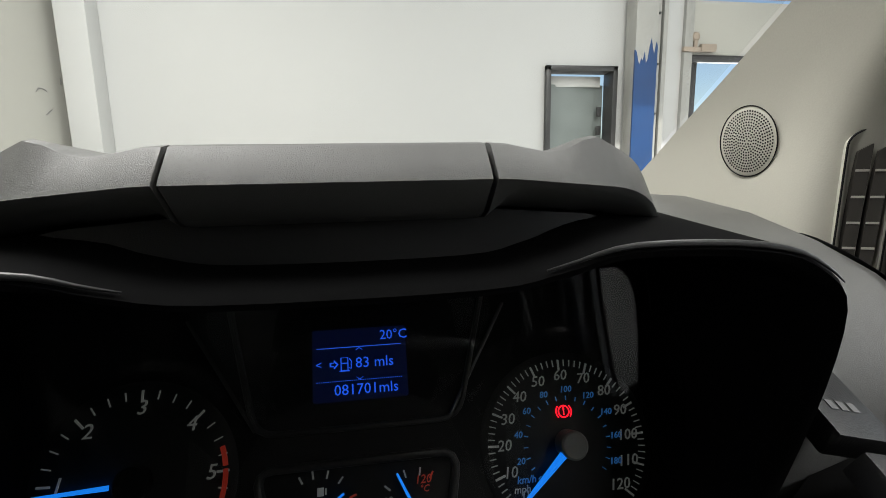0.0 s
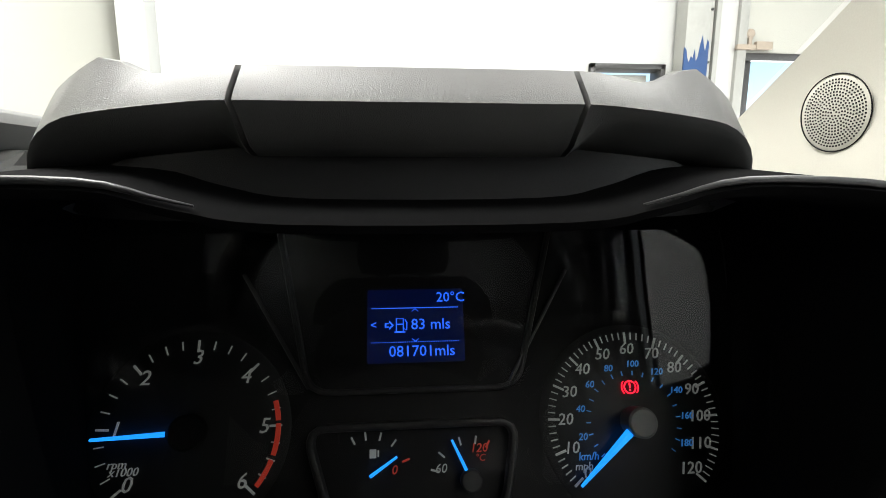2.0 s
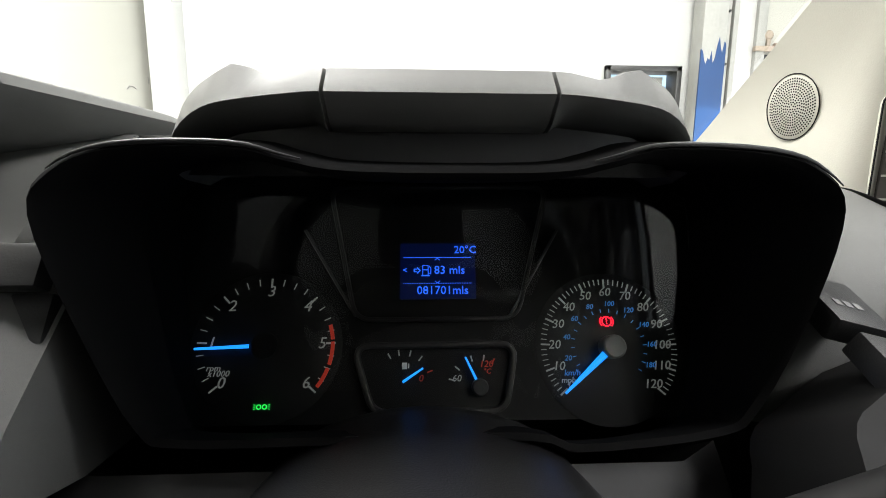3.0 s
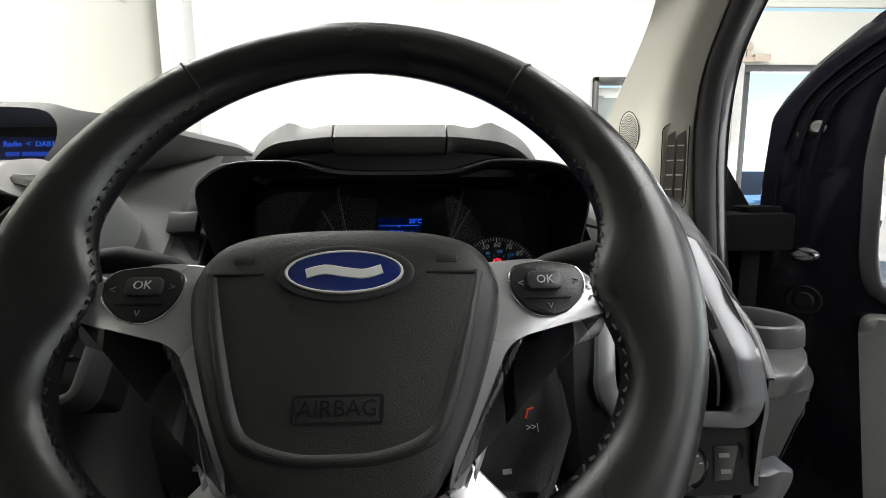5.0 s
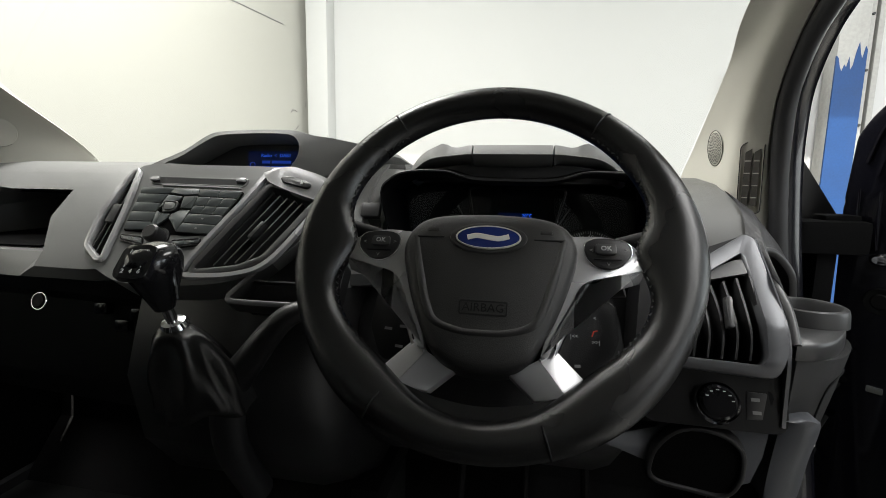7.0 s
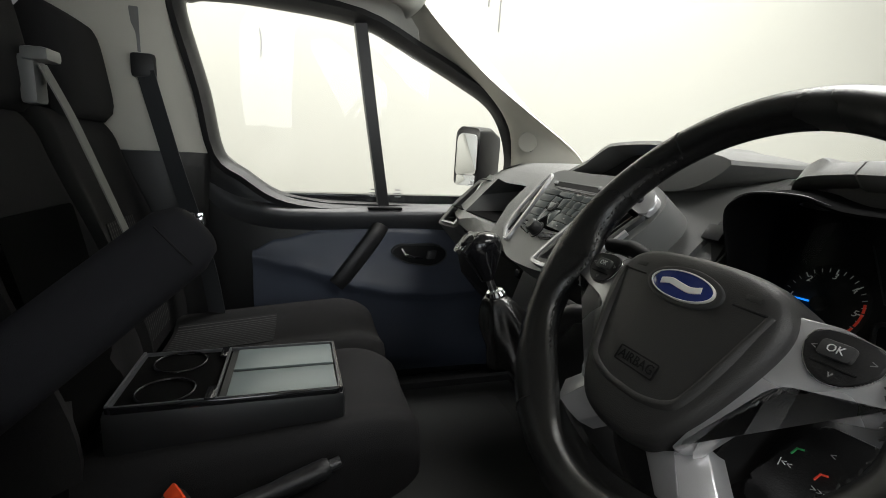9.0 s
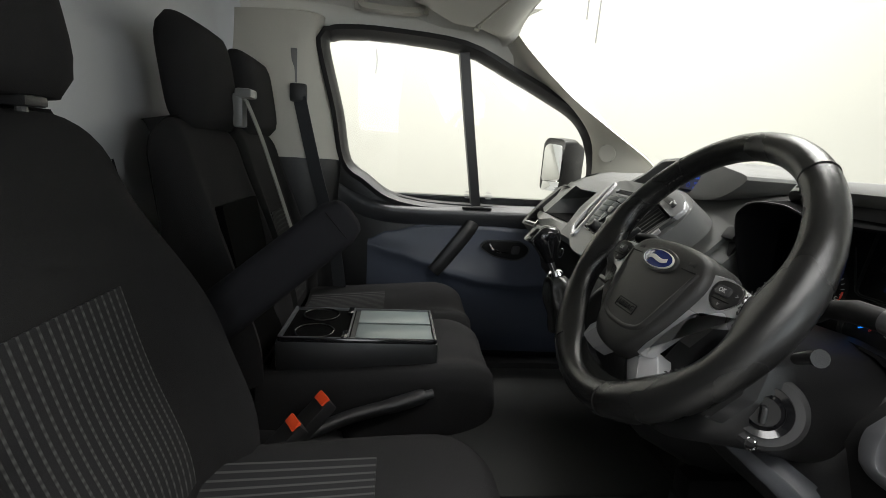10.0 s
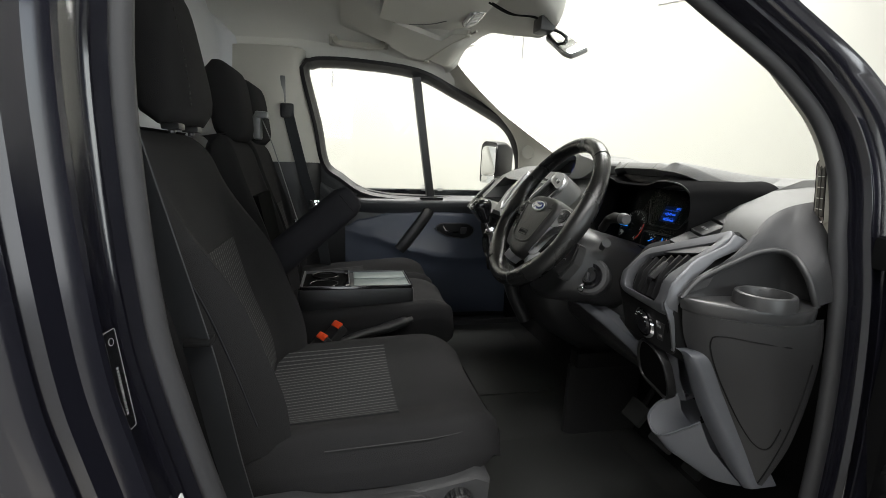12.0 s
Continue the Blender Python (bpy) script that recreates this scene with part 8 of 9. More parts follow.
def door_mirror(sx):
    m = thing("door_mirror", "black door mirror with two panes", "mirror", pose(sx * 0.985, 0.33, 0.90, 0, 0, -sx * 25))
    o = rounded([(-0.065, -0.105), (0.055, -0.10), (0.06, 0.095), (-0.035, 0.105), (-0.06, 0.085)], 0.025, 5)
    if sx > 0:
        o = [(-x, y) for x, y in o]
    R = Matrix(((1, 0, 0, 0), (0, 0, -1, 0), (0, 1, 0, 0), (0, 0, 0, 1)))
    bm = bmesh.new()
    loft(bm, [[R @ V((x, y, 0.03)) for x, y in scaled(o, 0.95)], [R @ V((x, y, 0.035)) for x, y in o], [R @ V((x, y, -0.03)) for x, y in scaled(o, 1.04)], [R @ V((x, y, -0.09)) for x, y in scaled(o, 0.75)]])
    part("housing", bm, DARK, m, angle=50)
    bm = bmesh.new()
    plate(bm, scaled(o, (0.86, 0.72), (0, 0.02)), 0.030, 0.037, 0.001, R)
    part("mirror_glass", bm, MIRROR, m, "main mirror pane")
    bm = bmesh.new()
    plate(bm, scaled(o, (0.80, 0.20), (-0.002, -0.105)), 0.030, 0.037, 0.001, R)
    part("mirror_glass", bm, MIRROR, m, "lower wide-angle mirror pane")
    bm = bmesh.new()
    tube(bm, [V((-sx * 0.02, 0.03, -0.09)), V((-sx * 0.06, 0.04, -0.13)), V((-sx * 0.10, 0.05, -0.14))], [0.03, 0.028, 0.035], 12)
    part("arm", bm, DARK, m)


MIRROR = material("mirror", (0.85, 0.86, 0.86), 0.02, metal=1.0, vary=0.01)
door_mirror(-1)

# driver's door, swung open: u outwards along the door, z up, n to the inside
DM = Matrix(((0.707, 0, -0.707, 0.925), (-0.707, 0, -0.707, 0.364), (0, 1, 0, 0), (0, 0, 0, 1)))


def driver_door():
    d = thing("driver_door", "open black driver's door with bare inner frame", "door", Matrix.Identity(4))
    edge = [(-0.05, 0.05), (-0.05, 0.62), (-0.055, 0.84), (-0.05, 0.94), (-0.036, 0.966), (-0.006, 1.005), (0.04, 1.045), (0.085, 1.078), (0.20, 1.16), (0.40, 1.27), (0.62, 1.33), (0.86, 1.33), (0.93, 1.25), (0.97, 0.75), (0.98, 0.05)]
    win = [(0.075, 0.72), (0.067, 0.76), (0.062, 0.877), (0.068, 0.955), (0.092, 0.998), (0.14, 1.04), (0.24, 1.11), (0.42, 1.20), (0.62, 1.25), (0.82, 1.25), (0.86, 1.2), (0.89, 0.80), (0.86, 0.72), (0.5, 0.70), (0.12, 0.702)]
    eo = rounded(edge, 0.008, 2)
    wo = rounded(win, 0.012, 2)
    bm = bmesh.new()
    rim(bm, eo, wo, -0.09, 0.0, DM, 0.004)
    part("door_frame", bm, PAINT, d, "black painted inner door frame", angle=40)
    bm = bmesh.new()
    rim(bm, inset(wo, -0.012), inset(wo, 0.006), -0.03, 0.006, DM, 0.004)
    part("window_seal", bm, SEAL, d, angle=50)
    bm = bmesh.new()
    plate(bm, wo, -0.04, -0.036, 0, DM)
    g = part("window_pane", bm, PANE, d, smooth=False)
    g.visible_shadow = False
    bm = bmesh.new()
    plate(bm, rounded([(0.061, 0.69), (0.92, 0.70), (0.93, 0.10), (0.13, 0.10), (0.098, 0.36)], 0.02, 4), -0.02, 0.035, 0.012, DM)
    part("door_lining", bm, DASH, d, "dark grey door lining", angle=40)
    # pressed ridges at the top front corner
    for k in range(3):
        bm = bmesh.new()
        off = 0.012 + k * 0.014
        pth = [V((-0.045 + off, 0.90 - k * 0.02, 0.003)), V((-0.03 + off, 0.952 - k * 0.006, 0.004)), V((0.0 + off, 0.990 - k * 0.006, 0.004)), V((0.05 + off, 1.030 - k * 0.008, 0.004)), V((0.10 + off, 1.066 - k * 0.01, 0.003))]
        sweep(bm, [DM @ p for p in spline(pth, 5)], [(-0.003, -0.003), (0.003, -0.003), (0.0015, 0.003), (-0.0015, 0.003)], up=(-0.707, -0.707, 0))
        part("pressed_ridge", bm, PAINT, d, angle=70)
    for u, z, r in ((0.0, 0.923, 0.0095),):
        bm = bmesh.new()
        lathe(bm, [(0, 0.004), (r * 0.6, 0.005), (r, 0.0), (r, -0.003), (0, -0.003)], 20, DM @ Matrix.Translation((u, z, 0.001)))
        part("screw", bm, STACK, d, "round fixing screw")
    bm = bmesh.new()
    lathe(bm, [(0, 0.006), (0.012, 0.005), (0.017, 0.0), (0, 0)], 20, DM @ Matrix.Translation((0.0, 0.757, 0.001)) @ Matrix.Diagonal((1, 0.55, 1, 1)))
    part("clip", bm, CHROME, d, "bright metal clip")
    bm = bmesh.new()
    lathe(bm, [(0, 0.004), (0.010, 0.004), (0.012, 0.002), (0.019, 0.003), (0.021, 0.0), (0, 0)], 28, DM @ Matrix.Translation((0.004, 0.695, 0.001)))
    part("grommet", bm, MATT, d, "round rubber grommet")
    bm = bmesh.new()
    box(bm, (0.012, 0.560, 0.002), (0.02, 0.010, 0.004), 0.002, m=DM)
    part("clip", bm, STACK, d)
    for u, z0, z1 in ((-0.035, 0.78, 0.86), (-0.010, 0.77, 0.858)):
        bm = bmesh.new()
        tube(bm, [DM @ V((u, z0, 0.002)), DM @ V((u - 0.002, (z0 + z1) / 2, 0.004)), DM @ V((u - 0.002, z1, 0.002))], [0.002, 0.003, 0.002], 8)
        part("pressed_rib", bm, PAINT, d)
    bm = bmesh.new()
    box(bm, (0.852, 0.378, 0.789), (0.094, 0.060, 0.050), 0.008)
    box(bm, (0.868, 0.385, 0.816), (0.050, 0.040, 0.012), 0.005)
    part("check_strap", bm, SHROUD, d, "black door check housing")
    # triangular sail at the mirror foot
    bm = bmesh.new()
    t = [V((0.815, 0.45, 0.945)), V((0.822, 0.45, 0.942)), V((0.905, 0.45, 0.818)), V((0.905, 0.45, 0.785)), V((0.815, 0.45, 0.775))]
    loft(bm, [t, [p + V((0.0, 0.004, 0)) for p in t]])
    part("mirror_sail", bm, DARK, d, "black mirror sail panel", smooth=False)
    # hinge with wiring below
    for z in (0.62, 0.28):
        bm = bmesh.new()
        box(bm, (-0.10, z, -0.02), (0.09, 0.05, 0.03), 0.006, m=DM)
        h = part("hinge", bm, PAINT, d)
        bm = bmesh.new()
        tube(bm, [DM @ V((-0.075, z - 0.045, 0.0)), DM @ V((-0.075, z + 0.045, 0.0))], 0.011, 12)
        part("hinge_pin", bm, SATIN, h)
    for k in range(4):
        bm = bmesh.new()
        pts = [DM @ V((-0.02 - 0.01 * k, 0.62 - 0.06 * k, 0.01)), DM @ V((-0.06, 0.58 - 0.07 * k, 0.03 + 0.006 * k)), DM @ V((-0.10, 0.55 - 0.07 * k, 0.01)), DM @ V((-0.13, 0.56 - 0.08 * k, 0.0))]
        tube(bm, spline(pts, 5), 0.006, 8)
        part("wiring", bm, MATT, d)


driver_door()


def driver_aperture():
    """Rubber seal and painted jamb round the driver's door opening."""
    a = thing("door_jamb", "black painted door jamb with grey rubber seal", "door frame", Matrix.Identity(4))
    front = [(0.705, -0.10, 1.25), (0.712, 0.05, 1.150), (0.722, 0.18, 1.073), (0.725, 0.236, 1.036), (0.734, 0.29, 0.982), (0.744, 0.318, 0.926), (0.752, 0.331, 0.868), (0.760, 0.335, 0.80), (0.775, 0.34, 0.70), (0.795, 0.33, 0.55), (0.81, 0.31, 0.40), (0.82, 0.28, 0.22), (0.83, 0.22, 0.13)]
    fp = spline([V(p) for p in front], 6)
    bm = bmesh.new()
    tube(bm, [p + V((0.006, -0.003, 0.003)) for p in fp], 0.012, 12)
    part("front_seal", bm, SEAL, a, "grey rubber door seal", angle=80)
    bm = bmesh.new()
    sec = [(0.012, 0.003), (0.018, 0.002), (0.036, 0.006), (0.043, 0.011), (0.043, 0.016), (0.039, 0.022), (0.039, 0.034), (0.045, 0.040), (0.050, 0.050), (0.052, 0.085), (0.049, 0.092), (0.050, 0.098), (0.044, 0.104), (-0.02, 0.104), (0.0, 0.06)]
    loft(bm, [[V((p.x + dx, p.y + dy, p.z + 0.25 * dx)) for dx, dy in sec] for p in fp])
    part("front_jamb", bm, PAINT, a, angle=40)
    back = [(0.0, 1.36, 0.10), (0.0, 1.25, 0.02), (0.0, 1.02, 0.0), (0.0, 0.888, -0.002), (0.0, 0.745, 0.007), (0.0, 0.66, 0.022), (0.0, 0.536, 0.052), (0.0, 0.42, 0.085), (0.0, 0.25, 0.11), (0.0, 0.10, 0.12)]
    bp = spline([V((0.0, -0.612 + dy, z)) for _, z, dy in back], 6)
    bm = bmesh.new()
    sec = [(0.852, -0.03), (0.850, -0.008), (0.858, 0.003), (0.868, 0.004), (0.876, -0.006), (0.876, -0.02), (0.86, -0.035)]
    loft(bm, [[V((x - 0.10 * max(0, p.z - 1.0), p.y + dy, p.z)) for x, dy in sec] for p in bp])
    part("rear_seal", bm, SEAL, a, "grey rubber door seal", angle=70)
    bm = bmesh.new()
    sec = [(0.80, -0.05), (0.84, -0.028), (0.876, -0.018), (0.884, -0.008), (0.887, -0.014), (0.890, -0.020), (0.893, -0.0165), (0.897, -0.0165), (0.900, -0.021), (0.904, -0.023), (0.940, -0.022), (0.943, -0.017), (0.947, -0.012), (0.952, -0.010), (0.957, -0.012), (0.961, -0.019), (0.964, -0.026), (0.980, -0.034), (0.984, -0.044), (0.988, -0.045), (0.992, -0.040), (0.999, -0.047), (1.003, -0.064), (1.0, -0.30), (0.80, -0.30)]
    loft(bm, [[V((x - 0.10 * max(0, p.z - 1.0), p.y + dy, p.z)) for x, dy in sec] for p in bp])
    part("rear_jamb", bm, PAINT, a, "glossy black pillar with pressed flanges", angle=35)
    # data plate and paper label on the jamb
    L = axes((0.935, -0.6155, 0.713), (-0.98, 0.12, 0), (0.02, -0.12, 1)) @ Matrix.Scale(0.82, 4)
    o = rounded([(-0.010, 0.055), (0.010, 0.055), (0.010, -0.055), (-0.010, -0.055)], 0.003, 3)
    bm = bmesh.new()
    rim(bm, o, inset(o, 0.0008), -0.001, 0.001, L)
    lab = part("data_plate", bm, PRINTDIM, a, "black plate with a thin white border")
    bm = bmesh.new()
    plate(bm, o, -0.002, 0.0004, 0, L)
    part("plate_back", bm, GLOSS, lab)
    for k in range(15):
        bm = bmesh.new()
        box(bm, (0.0, 0.014 - k * 0.0036, 0.0008), (0.0030, 0.0024, 0.0006), m=L)
        part("plate_bar", bm, PRINTDIM, lab)
    bm = bmesh.new()
    lathe(bm, [(0.0032, 0.001), (0.0042, 0.001), (0.0042, 0), (0.0032, 0)], 20, L @ Matrix.Translation((0, 0.043, 0)))
    part("plate_badge", bm, PRINTDIM, lab)
    S = axes((0.916, -0.580, 0.545), (-0.97, 0.12, -0.1), (0.0, -0.25, 1))
    bm = bmesh.new()
    plate(bm, [(-0.014, 0.028), (0.010, 0.034), (0.014, -0.05), (-0.012, -0.05)], -0.001, 0.001, 0, S)
    st = part("paper_label", bm, WHITEPAINT, a, "white paper service label")
    for k in range(7):
        bm = bmesh.new()
        box(bm, (0.0, 0.022 - k * 0.009, 0.0014), (0.018, 0.0022, 0.0006), m=S)
        part("label_bar", bm, PRINTDIM, st)


driver_aperture()


# pillar plastic as it looks in the slots' shade, put into the colour
SLOTSHADE = material("shaded_slot_grey", (0.045, 0.041, 0.035), 0.8, vary=0.1)


def pillar_fittings():
    """Speaker grilles, air slots and discs in the pillar linings."""
    M = axes((0.6980, 0.412, 0.922), (0.045, -1.0, 0.0), (-0.10, 0.0, 1.0))
    s = thing("speaker_grille", "round perforated speaker grille in the pillar lining", "speaker", M @ Matrix.Scale(0.84, 4))
    bm = bmesh.new()
    lathe(bm, [(0, 0.0), (0.0315, 0.0), (0.0325, -0.0006), (0.033, -0.006), (0, -0.006)], 64)
    gr = part("grille", bm, PILLAR, s)
    bm = bmesh.new()
    for k in range(1, 12):
        r = 0.0026 * k
        nn = int(2 * math.pi * r / 0.0029)
        for i in range(nn):
            a = 2 * math.pi * i / nn + k * 0.3
            v = [bm.verts.new((r * math.cos(a) + 0.00085 * math.cos(b), r * math.sin(a) + 0.00085 * math.sin(b), 0.0004)) for b in (j * math.pi / 3 for j in range(6))]
            bm.faces.new(v)
    ext = bmesh.ops.extrude_face_region(bm, geom=bm.faces[:])
    bmesh.ops.translate(bm, vec=(0, 0, -0.0006), verts=[g for g in ext["geom"] if isinstance(g, bmesh.types.BMVert)])
    part("perforation", bm, MATT, gr, kind="stuff", smooth=False)
    bm = bmesh.new()
    torus(bm, 0.0333, 0.0006, 64, 6)
    part("grille_gap", bm, MATT, s)
    # air slots: flat plates whose colour holds the shade inside them
    A = axes((0.7235, 0.3355, 0.872), (0.91, -0.41, 0.0), (-0.06, -0.07, 1)) @ Matrix.Diagonal((1, 0.93, 1, 1))
    o = rounded([(-0.014, 0.052), (0.012, 0.066), (0.014, -0.052), (-0.012, -0.046)], 0.006, 4)
    bm = bmesh.new()
    rim(bm, inset(o, -0.0015), o, -0.010, 0.0012, A)
    v = part("slot_surround", bm, PILLAR, van, "pillar air slot surround")
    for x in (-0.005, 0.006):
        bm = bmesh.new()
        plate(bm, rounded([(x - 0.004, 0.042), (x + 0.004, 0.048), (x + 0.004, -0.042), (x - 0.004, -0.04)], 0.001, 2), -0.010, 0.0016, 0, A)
        part("air_slot", bm, SLOTSHADE, v)
        for q in range(4):
            bm = bmesh.new()
            box(bm, (x, -0.028 + q * 0.019, 0.0018), (0.0078, 0.0016, 0.0004), m=A)
            part("slot_slat", bm, PILLAR, v)
    bm = bmesh.new()
    tube(bm, [A @ V((p[0], p[1], 0.0015)) for p in inset(o, -0.0015) + [inset(o, -0.0015)[0]]], 0.0007, 5)
    part("surround_gap", bm, MATT, v)
    P = axes((-0.700, 0.398, 0.951), (-0.70, -0.70, 0.05), (0.05, -0.2, 0.97))
    t = thing("tweeter_cover", "round blank speaker cover in the passenger pillar", "speaker", P)
    bm = bmesh.new()
    lathe(bm, [(0, 0.001), (0.027, 0.001), (0.029, -0.001), (0.029, -0.006), (0, -0.006)], 48)
    part("cover", bm, PILLAR, t)
    bm = bmesh.new()
    torus(bm, 0.0295, 0.0006, 48, 6)
    part("cover_gap", bm, SATIN, t)


pillar_fittings()


# ---- belts, roof fittings, pedals ----
def ribbon(path, w, mat, name, parent, label="", side=(1, 0, 0), t=0.0012):
    bm = bmesh.new()
    pts = [V(p) for p in path]
    rings = []
    for i, p in enumerate(pts):
        d = (pts[min(i + 1, len(pts) - 1)] - pts[max(i - 1, 0)]).normalized()
        s = (V(side) - d * d.dot(V(side))).normalized()
        n = s.cross(d)
        rings.append([p + s * w / 2 + n * t, p - s * w / 2 + n * t, p - s * w / 2 - n * t, p + s * w / 2 - n * t])
    loft(bm, rings)
    return part(name, bm, mat, parent, label, angle=60)


def belts():
    b = thing("seat_belt", "grey seat belt across the centre backrest", "seat belt", Matrix.Identity(4))
    ribbon(spline([(-0.345, -0.685, 1.015), (-0.36, -0.655, 0.93), (-0.385, -0.62, 0.80), (-0.41, -0.585, 0.67), (-0.43, -0.55, 0.58)], 5), 0.045, BELT, "webbing", b, side=(1, 0.1, 0))
    bm = bmesh.new()
    box(bm, (-0.345, -0.685, 1.03), (0.055, 0.04, 0.022), 0.008)
    part("belt_guide", bm, STACK, b, "grey belt guide on the backrest")
    bm = bmesh.new()
    box(bm, (-0.345, -0.70, 0.99), (0.042, 0.025, 0.08), 0.008)
    part("guide_foot", bm, STACK, b)
    bm = bmesh.new()
    box(bm, (-0.395, -0.592, 0.665), (0.05, 0.008, 0.03), 0.003)
    part("tongue", bm, CHROME, b)
    f = thing("seat_belt", "dark seat belt hanging from the passenger pillar", "seat belt", Matrix.Identity(4))
    ribbon(spline([(-0.775, -0.645, 1.07), (-0.772, -0.625, 0.98), (-0.77, -0.59, 0.83), (-0.765, -0.555, 0.70), (-0.76, -0.52, 0.55), (-0.75, -0.50, 0.42)], 5), 0.046, BELTDARK, "webbing", f, side=(0.3, 1, 0))
    bm = bmesh.new()
    box(bm, (-0.785, -0.65, 1.085), (0.03, 0.055, 0.06), 0.01)
    part("shoulder_anchor", bm, DARK, f)
    bm = bmesh.new()
    box(bm, (-0.792, -0.665, 1.17), (0.012, 0.022, 0.11), 0.004)
    part("height_slide", bm, STACK, f)
    bm = bmesh.new()
    box(bm, (-0.755, -0.545, 0.70), (0.03, 0.045, 0.035), 0.004)
    part("tongue", bm, CHROME, f)
    d = thing("seat_belt", "dark driver's seat belt beside the backrest", "seat belt", Matrix.Identity(4))
    ribbon(spline([(0.83, -0.70, 1.15), (0.79, -0.675, 1.0), (0.745, -0.655, 0.85), (0.70, -0.635, 0.70), (0.68, -0.62, 0.60), (0.665, -0.60, 0.45), (0.66, -0.57, 0.30)], 5), 0.046, BELTDARK, "webbing", d, side=(0.4, 1, 0))
    bm = bmesh.new()
    box(bm, (0.69, -0.622, 0.652), (0.030, 0.035, 0.010), 0.004)
    part("tongue", bm, MATT, d)
    for p, r in (((-0.003, -0.446, 0.421), 20), ((0.079, -0.486, 0.418), 20)):
        bk = thing("belt_buckle", "black belt buckle with a red button", "belt buckle", axes(p, (0.85, 0.5, 0), (-0.3, 0.5, 0.5)), group="buckles between the seats")
        bm = bmesh.new()
        box(bm, (0, -0.045, -0.016), (0.05, 0.10, 0.028), 0.006)
        part("body", bm, DARK, bk)
        bm = bmesh.new()
        box(bm, (0, -0.002, -0.002), (0.040, 0.020, 0.008), 0.003)
        part("release_button", bm, ORANGE, bk, "red release button")
    hb = thing("hand_brake", "black hand brake lever between the seats", "hand brake", Matrix.Identity(4))
    bm = bmesh.new()
    tube(bm, spline([V((0.03, -0.50, 0.34)), V((-0.0, -0.40, 0.375)), V((-0.02, -0.30, 0.395)), V((-0.03, -0.235, 0.412))], 5), [0.014] * 10 + [0.016] * 5 + [0.013], 12)
    part("lever", bm, DARK, hb)
    bm = bmesh.new()
    tube(bm, [V((-0.03, -0.235, 0.412)), V((-0.033, -0.218, 0.416))], 0.009, 12)
    part("button", bm, SATIN, hb)
    bm = bmesh.new()
    box(bm, (0.03, -0.50, 0.30), (0.08, 0.20, 0.10), 0.02)
    part("lever_boot", bm, MATT, hb)


belts()


def header_z(x, y):
    """Height of the roof lining behind the windscreen header."""
    return 1.295 + 0.08 * (0.64 - abs(x)) - 0.30 * (y + 0.095)


